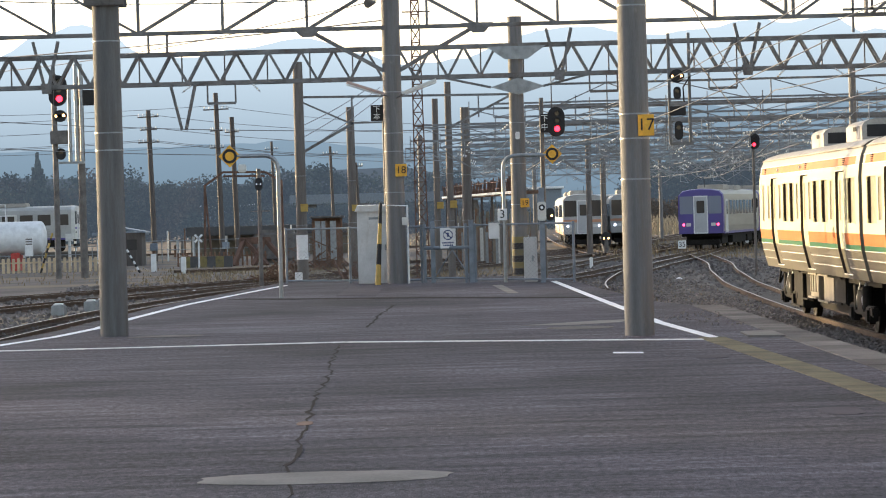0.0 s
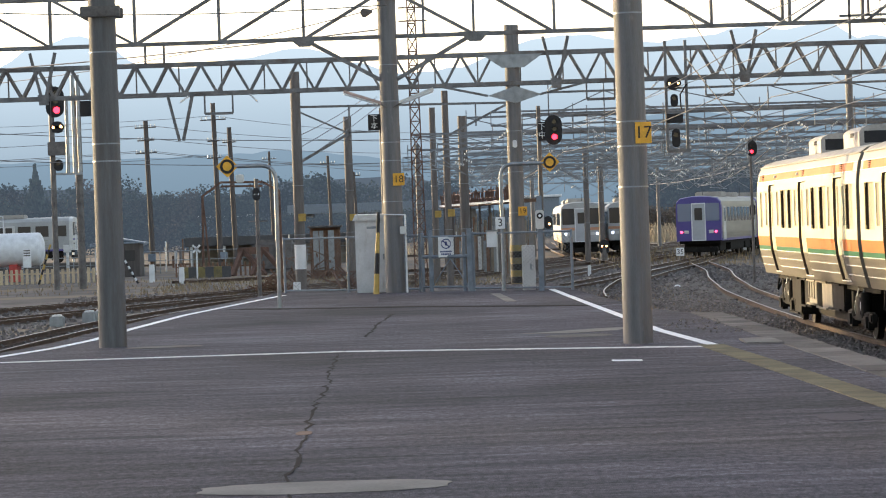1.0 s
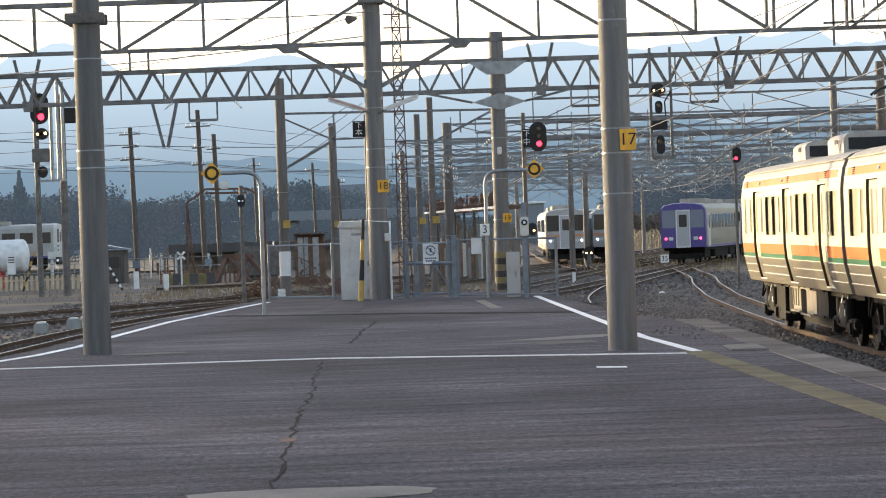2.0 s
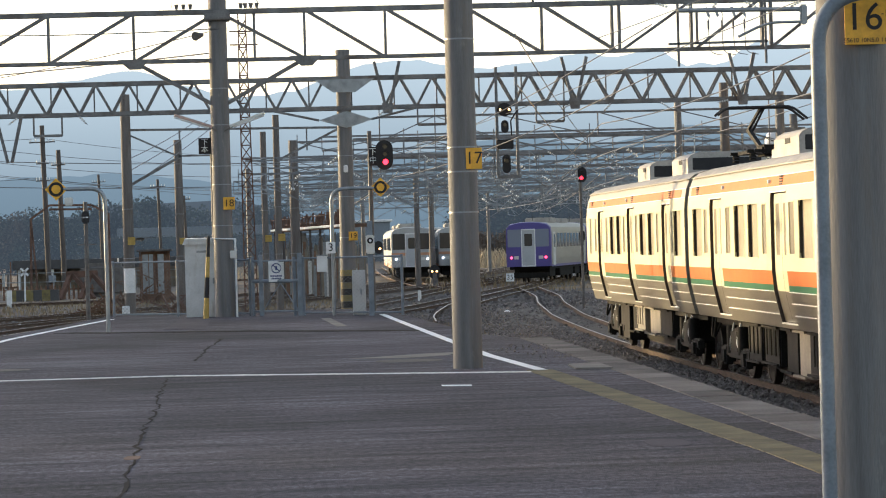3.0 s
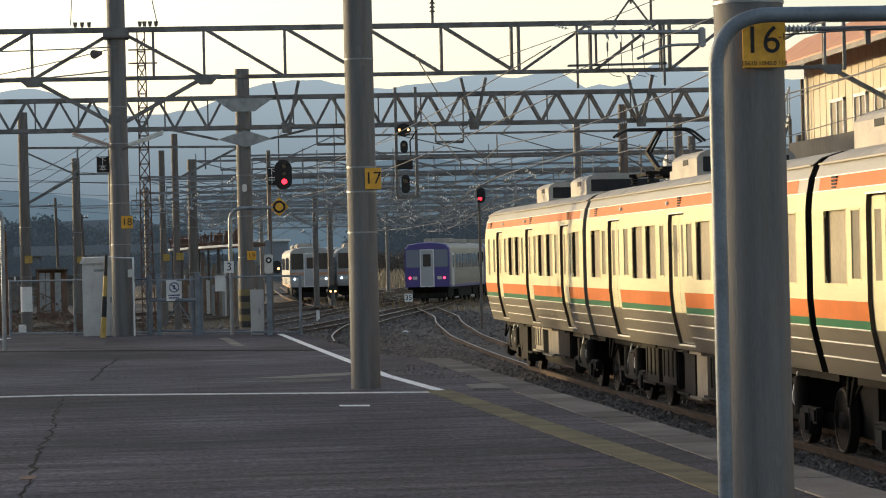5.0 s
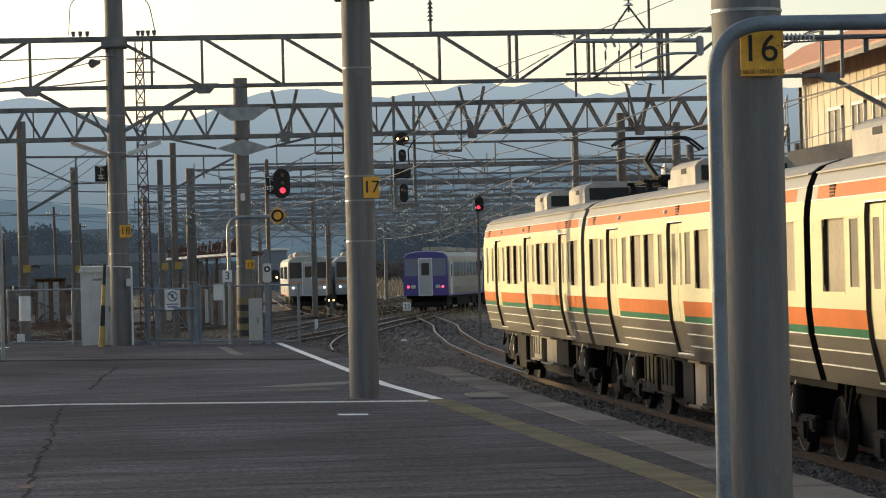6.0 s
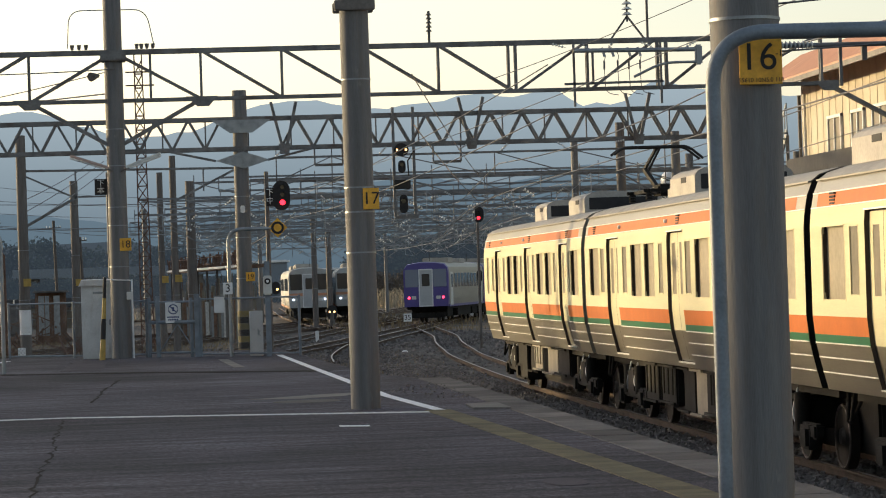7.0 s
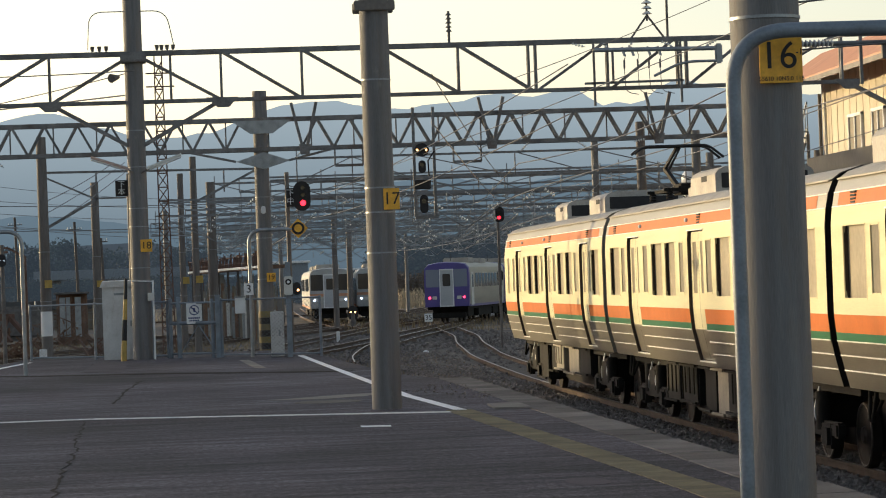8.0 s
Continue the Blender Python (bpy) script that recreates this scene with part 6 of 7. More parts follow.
# ---- diesel railcars ----
def diesel_railcar(at, heading, n, front, front_label, label, L=16.0, lamps=TAIL_LAMP, door_m=None, stripe=None, lift=0.0, first=2.6, doors=(0.9, 1.9)):
    """Built with its front at the origin, body running away along +y."""
    ob = thing("diesel_railcar", (at[0], at[1], RAIL + lift), label, "railcar")
    ob.rotation_euler.z = radians(-heading)
    for i in range(n):
        y0, y1 = i * (L + 0.5), i * (L + 0.5) + L
        prof = [(-1.36, 1.0), (-1.4, 1.5), (-1.4, 3.1), (-1.36, 3.38), (-1.15, 3.6), (-0.6, 3.7), (0, 3.73)]
        prof += [(-x, z) for x, z in prof[-2::-1]]
        bm = bmesh.new()
        rings = [[bm.verts.new((x, y, z)) for x, z in prof] for y in (y0 + 0.25, y1)]
        for k in range(len(prof) - 1):
            bm.faces.new((rings[0][k], rings[0][k + 1], rings[1][k + 1], rings[1][k]))
        bm.faces.new(rings[0])
        bm.faces.new(rings[1])
        part("body", bm, TRAIN_STEEL if front is PURPLE else PALE_BODY, ob)
        bm = bmesh.new()
        rr = [[bm.verts.new((x * 0.985, y, 1.0 + (z - 1.0) * (0.985 if z > 3 else 1))) for x, z in prof] for y in (y0 - 0.02, y0 + 0.28)]
        for a in (0, 1):
            for v, (x, z) in zip(rr[a], prof):
                if a == 1:
                    v.co.x, v.co.z = x * 1.006, z + 0.008
        for k in range(len(prof) - 1):
            bm.faces.new((rr[0][k], rr[0][k + 1], rr[1][k + 1], rr[1][k]))
        bm.faces.new(rr[0])
        fr = part("front_mask", bm, front, ob, front_label)
        for sx_ in (-1, 1):
            bm = bmesh.new()
            rbox(bm, min(sx_ * 0.46, sx_ * 1.28), max(sx_ * 0.46, sx_ * 1.28), y0 - 0.045, y0, 2.2, 3.28, 0.03)
            part("windscreen", bm, SKY_GLASS if front is PURPLE else GLASS, fr)
            bm = bmesh.new()
            disc(bm, (sx_ * 1.06, y0 - 0.02, 1.55), 0.075, 14, 0.05)
            part("lamp", bm, lamps, fr, "lit lamp")
            bm = bmesh.new()
            rbox(bm, min(sx_ * 0.62, sx_ * 0.9), max(sx_ * 0.62, sx_ * 0.9), y0 - 0.05, y0, 1.45, 1.65, 0.02)
            part("lamp_panel", bm, CREAM, fr)
        bm = bmesh.new()
        rbox(bm, -0.4, 0.4, y0 - 0.05, y0, 1.05, 3.25, 0.03)
        dr = part("front_door", bm, door_m or DOOR_GREY, fr, "grey front door in a white frame")
        bm = bmesh.new()
        for q in ((-0.44, -0.38, 1.03, 3.3), (0.38, 0.44, 1.03, 3.3), (-0.44, 0.44, 3.22, 3.3), (-0.44, 0.44, 1.0, 1.06)):
            rbox(bm, q[0], q[1], y0 - 0.075, y0, q[2], q[3], 0.01, 1)
        part("door_frame", bm, WHITE, dr)
        bm = bmesh.new()
        rbox(bm, -0.24, 0.24, y0 - 0.065, y0 - 0.04, 2.25, 3.0, 0.03)
        part("door_window", bm, GLASS, dr)
        if stripe:
            bm = bmesh.new()
            rbox(bm, -1.37, 1.37, y0 - 0.035, y0 - 0.018, 1.8, 1.98, 0.004, 1)
            part("front_stripe", bm, stripe, fr)
        for sx_ in (-1, 1):
            q = y0 + first
            while q < y1 - 2.6:
                bm = bmesh.new()
                rbox(bm, min(sx_ * 1.37, sx_ * 1.415), max(sx_ * 1.37, sx_ * 1.415), q, q + 1.05, 2.15, 3.02, 0.01, 1)
                part("window", bm, GLASS, ob)
                q += 1.45
            for q in (y0 + doors[0], y1 - doors[1]):
                bm = bmesh.new()
                rbox(bm, min(sx_ * 1.37, sx_ * 1.42), max(sx_ * 1.37, sx_ * 1.42), q, q + 0.95, 1.05, 3.08, 0.02, 1)
                dd = part("side_door", bm, CREAM, ob)
                bm = bmesh.new()
                rbox(bm, min(sx_ * 1.4, sx_ * 1.43), max(sx_ * 1.4, sx_ * 1.43), q + 0.2, q + 0.75, 2.15, 2.95, 0.01, 1)
                part("door_window", bm, GLASS, dd)
            for z in (1.25, 1.45, 1.65, 1.85):
                bm = bmesh.new()
                beam(bm, (sx_ * 1.405, y0 + 2.0, z), (sx_ * 1.405, y1 - 2.0, z), 0.02, 0.03)
                part("side_rib", bm, TRAIN_STEEL, ob)
            bm = bmesh.new()
            beam(bm, (sx_ * 1.385, y0 + 0.2, 1.04), (sx_ * 1.385, y1, 1.04), 0.03, 0.14)
            part("sill_stripe", bm, stripe or front, ob)
        for q, l, h in ((y0 + 4, 2.6, 0.25), (y0 + 9, 3.0, 0.22)):
            bm = bmesh.new()
            rbox(bm, -0.8, 0.8, q, q + l, 3.66, 3.75 + h, 0.06)
            part("roof_unit", bm, TRAIN_ROOF, ob)
        bm = bmesh.new()
        bar(bm, (0.1, y0 + 1.2, 3.8), (0.1, y0 + 1.2, 4.3), 0.02, 0.015, 6)
        part("aerial", bm, BLACK, ob)
        for q in (y0 + 2.4, y1 - 2.4):
            bm = bmesh.new()
            rbox(bm, -1.1, 1.1, q - 1.2, q + 1.2, 0.35, 0.85, 0.04)
            bg = part("bogie", bm, UNDER, ob)
            for w in (-0.9, 0.9):
                for xx in (-0.53, 0.53):
                    bm = bmesh.new()
                    bar(bm, (xx - 0.06, q + w, 0.4), (xx + 0.06, q + w, 0.4), 0.4, 0.4, 18)
                    part("wheel", bm, WHEEL, bg)
        bm = bmesh.new()
        rbox(bm, -1.2, 1.2, y0 + 5, y1 - 5, 0.35, 1.0, 0.05)
        part("engine_box", bm, UNDER, ob)
        bm = bmesh.new()
        rbox(bm, -1.15, 1.15, y0 - 0.02, y0 + 0.2, 0.3, 0.62, 0.05)
        part("snow_plough", bm, UNDER, ob)
        bm = bmesh.new()
        box(bm, -1.25, 1.25, y0 + 0.3, y1 - 0.1, 0.82, 1.02)
        part("underframe", bm, UNDER, ob)
    return ob


diesel_railcar((15.75, 172.0), 14, 2, PURPLE, "purple painted cab front", "two-car purple and stainless diesel railcar with red tail lights")
pale = diesel_railcar((9.6, 192.0), 1.4, 2, PALE_BODY, "pale grey cab front", "pale diesel railcar with an orange stripe and lit headlamps", lamps=HEAD_LAMP, stripe=SALMON)
diesel_railcar((13.1, 197.0), 2.5, 1, PALE_BODY, "pale grey cab front", "pale diesel railcar standing beside its neighbour", lamps=HEAD_LAMP, stripe=SALMON)
diesel_railcar((-29.7, 230.0), -88, 2, CREAM, "pale cab front", "pale diesel railcar stabled behind the tank", lamps=GLASS, stripe=PURPLE, lift=0.4, first=0.5, doors=(4.7, 4.2))

# ---- lit building, canopy and vent beyond the railcars ----
bld = thing("station_building", (21.8, 95, YARD), "cream clad building with a salmon roof in low sun", "building")
bm = bmesh.new()
prof = [(0, 0), (14, 0), (14, 8.5), (0.4, 10.04), (0, 9.78)]
ends = [[bm.verts.new((x, y, z)) for x, z in prof] for y in (0, -40)]
for i in range(5):
    bm.faces.new((ends[0][i], ends[0][(i + 1) % 5], ends[1][(i + 1) % 5], ends[1][i]))
for e in ends:
    bm.faces.new(e)
part("wall", bm, CLADDING, bld)
for k in range(36):
    bm = bmesh.new()
    box(bm, -0.015, 0.0, -0.5 - k * 0.9, -0.46 - k * 0.9, 0, 9.7)
    part("batten", bm, CLADDING, bld)
bm = bmesh.new()
prof = [(-1.4, 8.93), (0.4, 10.09), (14.6, 8.5), (14.6, 8.62), (0.4, 10.22), (-1.4, 9.05)]
ends = [[bm.verts.new((x, y, z)) for x, z in prof] for y in (1.6, -41)]
for i in range(6):
    bm.faces.new((ends[0][i], ends[0][(i + 1) % 6], ends[1][(i + 1) % 6], ends[1][i]))
for e in ends:
    bm.faces.new((e[0], e[1], e[4], e[5]))
    bm.faces.new((e[1], e[2], e[3], e[4]))
roof = part("roof", bm, SALMON, bld, "salmon painted sheet metal roof")
bm = bmesh.new()
beam(bm, (-1.4, 1.6, 8.9), (-1.4, -41, 8.9), 0.08, 0.16)
part("fascia", bm, STEEL_DARK, roof)
for y0, w in ((-5.9, 1.85), (-8.85, 1.6), (-11.9, 2.0), (-16, 2.2)):
    bm = bmesh.new()
    for a, b, c, d in ((y0, y0 + 0.1, 6.1, 7.75), (y0 + w - 0.1, y0 + w, 6.1, 7.75), (y0, y0 + w, 6.1, 6.2), (y0, y0 + w, 7.65, 7.75), (y0 + w / 2 - 0.05, y0 + w / 2 + 0.05, 6.1, 7.75)):
        box(bm, -0.1 - 0.006 * (d - c < 0.5), 0.02, a, b, c, d)
    wn_ = part("window", bm, WHITE, bld, "pale aluminium window frame")
    bm = bmesh.new()
    box(bm, -0.05, -0.03, y0 + 0.1, y0 + w - 0.1, 6.2, 7.65)
    part("pane", bm, SLIM_GLASS, wn_)
for y0, x, w in ((-0.2, -0.12, 0.06), (-0.9, -0.1, 0.05)):
    bm = bmesh.new()
    bar(bm, (x, y0, 0), (x, y0, 8.7), w, w, 10)
    part("downpipe", bm, STEEL_DARK if w > 0.055 else CREAM, bld, "rainwater downpipe")
stair = thing("outside_stair", (20.6, 96, YARD), "grey steel outside stair with railings", "stair")
bm = bmesh.new()
for k in range(14):
    rbox(bm, 0, 0.9, k * 0.28, k * 0.28 + 0.3, 5.0 + 0.19 * (13 - k), 5.05 + 0.19 * (13 - k), 0.01, 1)
part("steps", bm, GALV, stair)
for x in (0.0, 0.9):
    bm = bmesh.new()
    beam(bm, (x, 0, 7.5), (x, 4, 4.9), 0.06, 0.25)
    beam(bm, (x, 0, 8.5), (x, 4, 5.9), 0.05)
    for k in range(12):
        beam(bm, (x, k * 0.35, 7.5 - k * 0.23), (x, k * 0.35, 8.5 - k * 0.23), 0.03)
    part("railing", bm, GALV, stair)
for x, y in ((0, 0), (0.9, 0), (0, 4), (0.9, 4)):
    bm = bmesh.new()
    beam(bm, (x, y, 0), (x, y, 7.4 if y == 0 else 4.9), 0.1)
    part("post", bm, STEEL, stair)
canopy = thing("platform_canopy", (13.4, 54, YARD), "dark grey platform canopy behind the railcars", "canopy")
bm = bmesh.new()
rbox(bm, 0, 4.5, -30, 6, 4.75, 5.15, 0.03)
part("roof", bm, SHED_ROOF, canopy)
for y in (-24, -16, -8, 0, 5):
    bm = bmesh.new()
    beam(bm, (2.2, y, 0), (2.2, y, 4.8), 0.2)
    part("post", bm, STEEL, canopy)
vent = thing("round_tank", (18.15, 100, YARD), "white round-topped tank catching the sun", "tank")
bm = bmesh.new()
bar(bm, (0, 0, 0), (0, 0, 6.1), 0.42, 0.42, 24)
for k in range(5):
    a, b = k * 0.314, (k + 1) * 0.314
    bar(bm, (0, 0, 6.1 + 0.42 * math.sin(a)), (0, 0, 6.1 + 0.42 * math.sin(b)), 0.42 * math.cos(a), 0.42 * math.cos(b) + 0.002, 24)
part("shell", bm, WHITE, vent)

# ---- rusty old platform roof and timber beyond the gate ----
shelter = thing("old_platform_roof", (0, 0, YARD), "rusty old platform roof on thin posts with a sunlit edge", "shelter")
bm = bmesh.new()
vs = [(0.05, 172), (4.0, 138), (4.9, 138.3), (1.1, 172.5)]
lo = [bm.verts.new((x, y, 3.68)) for x, y in vs]
hi = [bm.verts.new((x, y, 3.84)) for x, y in vs]
bm.faces.new(lo)
bm.faces.new(hi)
for i in range(4):
    bm.faces.new((lo[i], lo[(i + 1) % 4], hi[(i + 1) % 4], hi[i]))
part("roof_slab", bm, TIMBER, shelter)
# pale strip: sunlight along the roof edge put into its colour
bm = bmesh.new()
beam(bm, (0.03, 171.9, 3.8), (3.97, 137.9, 3.8), 0.05, 0.12)
part("gutter", bm, CREAM, shelter, "pale strip standing in for the sunlit roof edge")
rnd = random.Random(12)
for k in range(70):
    t = k / 69
    x, y = 0.15 + 3.9 * t, 172 - 34 * t
    bm = bmesh.new()
    h = 0.45 + 0.4 * abs(noise.noise((k * 0.3, 1, 0))) + rnd.uniform(0, 0.3)
    beam(bm, (x, y, 3.82), (x + rnd.uniform(-0.15, 0.15), y, 3.85 + h), rnd.uniform(0.04, 0.13), 0.03)
    part("rusty_stake", bm, RUST, shelter)
for z in (4.05, 4.4):
    bm = bmesh.new()
    beam(bm, (0.15, 172, z), (4.1, 138, z), 0.05)
    part("rusty_rail", bm, RUST, shelter)
for k in range(9):
    t = k / 8
    bm = bmesh.new()
    beam(bm, (0.3 + 3.8 * t, 171.5 - 33 * t, 0), (0.3 + 3.8 * t, 171.5 - 33 * t, 3.7), 0.12)
    part("post", bm, WOOD_POLE, shelter)
for k in range(72):
    t = k / 71
    x, y = 0.25 + 3.8 * t + rnd.uniform(0, 0.45), 171 - 33 * t
    h = rnd.uniform(1.6, 3.3)
    fr_ = thing("stored_panel", (x, y, YARD), "weathered board leaning under the old roof", "panel", "panels under the old roof")
    bm = bmesh.new()
    w = rnd.uniform(0.03, 0.1)
    rbox(bm, -w, w, -0.03, 0.03, 0, h, 0.01, 1)
    part("sheet", bm, (CREAM, SLAB, TIMBER, GALV, UNDER_BOX)[k % 5], fr_)
    bm = bmesh.new()
    beam(bm, (w, 0.02, 0), (w + 0.08, 0.02, h + 0.2), 0.05)
    part("stake", bm, (TIMBER, UNDER_BOX)[k % 2], fr_)

# ---- left side of the yard ----
tank = thing("storage_tank", (-26.8, 175, YARD), "long white horizontal storage tank on red saddles", "tank")
bm = bmesh.new()
bar(bm, (-6, 0, 2.0), (1.9, 0, 2.0), 1.03, 1.03, 32)
for k in range(6):
    a, b = k / 6 * 1.57, (k + 1) / 6 * 1.57
    bar(bm, (1.9 + 0.38 * math.sin(a), 0, 2.0), (1.9 + 0.38 * math.sin(b), 0, 2.0), 1.03 * math.cos(a), 1.03 * math.cos(b) + 0.005, 32, False)
part("shell", bm, WHITE, tank)
for x in (-4, -1.8, 0.4):
    bm = bmesh.new()
    rbox(bm, x - 0.26, x + 0.26, -0.85, 0.9, 0, 1.1, 0.03)
    part("saddle", bm, mat("red_paint", (0.45, 0.05, 0.04), 0.6) if x == -4 else bpy.data.materials["red_paint"], tank, "red painted saddle")
bm = bmesh.new()
for x in (-1.6, -0.9, -0.2):
    beam(bm, (x, -0.3, 3.0), (x, -0.3, 4.1), 0.05)
for z in (3.4, 3.8, 4.1):
    beam(bm, (-1.6, -0.3, z), (-0.2, -0.3, z), 0.05)
part("top_railing", bm, WHITE, tank)
board = thing("notice_board", (-25.2, 172, YARD), "white notice board on a post by the tank", "sign")
bm = bmesh.new()
rbox(bm, -0.25, 0.25, -0.03, 0.0, 0.9, 2.1, 0.01, 1)
part("board", bm, WHITE, board)
for z in (1.95, 1.8, 1.65):
    bm = bmesh.new()
    rbox(bm, -0.2, 0.2, -0.04, -0.03, z - 0.05, z + 0.03, 0.003, 1)
    part("text_bar", bm, STEEL_DARK, board)
bm = bmesh.new()
beam(bm, (0, 0.02, 0), (0, 0.02, 1.0), 0.06)
part("post", bm, GALV, board)
picket = thing("picket_fence", (-30, 165, YARD), "faded yellow picket fence beside the tracks", "fence")
for k in range(36):
    bm = bmesh.new()
    rbox(bm, k * 0.3, k * 0.3 + 0.17, 0, 0.05, -0.02, 0.85 + 0.03 * (k % 2), 0.02, 1)
    part("picket", bm, FENCE_PALE, picket)
bm = bmesh.new()
beam(bm, (0, 0.06, 0.6), (10.8, 0.06, 0.6), 0.05, 0.08)
part("rail", bm, FENCE_PALE, picket)
picket2 = thing("picket_fence", (-16.2, 172, YARD), "low weathered picket fence by the buffer stop", "fence")
for k in range(20):
    bm = bmesh.new()
    rbox(bm, k * 0.28, k * 0.28 + 0.12, 0, 0.05, -0.02, 0.85, 0.02, 1)
    part("picket", bm, TIMBER, picket2)
bm = bmesh.new()
beam(bm, (0, 0.06, 0.6), (5.5, 0.06, 0.6), 0.05, 0.08)
part("rail", bm, TIMBER, picket2)
buf = thing("striped_barrier", (-15.55, 168, YARD - 0.3), "low yellow and black striped concrete barrier", "barrier")
for k in range(6):
    bm = bmesh.new()
    rbox(bm, k * 0.5, k * 0.5 + 0.498, 0, 0.5, 0, 0.95, 0.01, 1)
    part("yellow_block" if k % 2 == 0 else "black_block", bm, OLIVE if k % 2 == 0 else SHED_ROOF, buf)
cx = thing("crossing_marker", (-14.35, 166, YARD), "white cross marker on a thin post", "sign")
bm = bmesh.new()
beam(bm, (0, 0, 0), (0, 0, 1.7), 0.09)
part("post", bm, WHITE, cx)
for s in (-1, 1):
    bm = bmesh.new()
    beam(bm, (-0.22, -0.06, 1.75 - s * 0.22), (0.22, -0.06, 1.75 + s * 0.22), 0.04, 0.12)
    part("cross_arm", bm, WHITE, cx)
gx = thing("loading_gauge_frame", (-12.3, 175, YARD), "dark red steel portal frame over a siding", "portal frame")
for a, b in (((-2.45, 0.2), (-2.35, 4.9)), ((-2.0, 0.2), (-2.35, 4.9)), ((2.45, 0.2), (2.4, 5.1)), ((2.1, 0.2), (2.4, 5.1))):
    bm = bmesh.new()
    beam(bm, (a[0], 0, 0), (b[0], 0.0, b[1]), 0.14 if abs(a[0]) > 2.3 else 0.11)
    part("leg", bm, RUST, gx)
bm = bmesh.new()
for a, b in (((-2.4, 4.9), (-1.2, 5.75)), ((-1.2, 5.75), (1.4, 5.7)), ((1.4, 5.7), (2.45, 5.1)), ((-1.2, 5.5), (1.4, 5.45))):
    beam(bm, (a[0], 0, a[1]), (b[0], 0, b[1]), 0.13)
part("top_frame", bm, RUST, gx)
bm = bmesh.new()
rbox(bm, -0.25, 0.25, -0.2, 0.2, 5.7, 6.2, 0.05)
part("winch", bm, CREAM, gx)
stop = thing("buffer_stop", (-12.0, 170, YARD), "rusty red steel buffer stop", "buffer stop")
bm = bmesh.new()
for x in (0, 1.2):
    beam(bm, (x - 0.6, 0, 0), (x, 1.0, 1.6), 0.25)
    beam(bm, (x + 1.4, 0, 0), (x, 1.0, 1.6), 0.25)
rbox(bm, -0.3, 1.6, 0.8, 1.2, 1.3, 1.7, 0.04)
part("frame", bm, RUST, stop)
mound = thing("dark_hut", (-10.6, 176, YARD), "dark low concrete hut", "hut")
bm = bmesh.new()
rbox(bm, -1.2, 1.6, 0, 2, 0, 2.1, 0.3, 3)
part("body", bm, STEEL_DARK, mound)


def heap(at, w, h, n, seed, label, material):
    rnd = random.Random(seed)
    ob = thing("scrap_heap", at, label, "heap")
    for k in range(n):
        bm = bmesh.new()
        x = rnd.uniform(-w, w)
        z = rnd.uniform(0, h) * (1 - abs(x) / w * 0.7)
        a = Vector((x, rnd.uniform(-0.6, 0.6), z))
        d = Vector((rnd.uniform(-1, 1), rnd.uniform(-0.4, 0.4), rnd.uniform(-0.5, 0.7))) * rnd.uniform(0.4, 1.1)
        beam(bm, a - d, a + d, 0.07, 0.05)
        part("beam", bm, material, ob)
    return ob


heap((-7.0, 122, YARD), 0.8, 1.2, 44, 3, "tangled heap of old timber and steel beams", TIMBER)
heap((-7.0, 150, YARD), 1.6, 1.9, 40, 4, "heap of old sleepers beside a siding", TIMBER)
heap((-3.9, 122, YARD), 0.8, 0.9, 26, 5, "tangled heap of scrap metal", RUST)
shack = thing("shack", (-6.15, 150, YARD), "small weathered open-fronted shack with a rusty roof", "hut")
for x, w in ((-0.62, 0.3), (-0.28, 0.22), (0.18, 0.32)):
    bm = bmesh.new()
    rbox(bm, x, x + w, 0, 0.06, 0.5, 2.6, 0.01, 1)
    part("wall_panel", bm, GALV, shack)
bm = bmesh.new()
rbox(bm, -0.9, 0.95, -0.3, 1.4, 2.75, 2.86, 0.03)
part("roof", bm, STEEL_DARK, shack)
bm = bmesh.new()
rbox(bm, -0.75, 0.8, 1.0, 1.1, 0, 2.75, 0.01, 1)
part("back_wall", bm, TIMBER, shack)
for x in (-0.75, 0.0, 0.75):
    bm = bmesh.new()
    beam(bm, (x, 0, 0), (x, 0, 2.8), 0.06)
    part("post", bm, TIMBER, shack)
hut = thing("wayside_hut", (-20.6, 182, YARD), "small grey hut with a pitched metal roof", "hut")
hut.scale = (0.8, 0.8, 0.85)
bm = bmesh.new()
rbox(bm, -1.4, 1.5, 0, 3, 0, 2.5, 0.02, 1)
part("wall", bm, WOOD_POLE, hut)
bm = bmesh.new()
vs = [(-1.7, -0.3, 3.1), (1.9, -0.3, 2.45), (1.9, 3.3, 2.45), (-1.7, 3.3, 3.1)]
lo = [bm.verts.new(v) for v in vs]
hi = [bm.verts.new((x, y, z + 0.12)) for x, y, z in vs]
bm.faces.new(lo), bm.faces.new(hi)
for i in range(4):
    bm.faces.new((lo[i], lo[(i + 1) % 4], hi[(i + 1) % 4], hi[i]))
part("roof", bm, BLUE_GREY, hut)
bm = bmesh.new()
rbox(bm, 0.3, 1.1, -0.04, 0.02, 1.2, 2.0, 0.01, 1)
part("window", bm, GLASS, hut)
stub = thing("storage_hut", (-22.4, 196, YARD), "low pale hut with a grey roof by the sidings", "hut")
bm = bmesh.new()
rbox(bm, -1.6, 1.4, 0, 3, 0, 1.9, 0.02, 1)
part("wall", bm, WHITE, stub)
bm = bmesh.new()
rbox(bm, -1.9, 1.7, -0.4, 3.4, 1.9, 2.15, 0.04)
part("roof", bm, BLUE_GREY, stub)
low_shed = thing("low_shed", (-13.5, 215, YARD), "long low dark shed behind the sidings", "shed")
bm = bmesh.new()
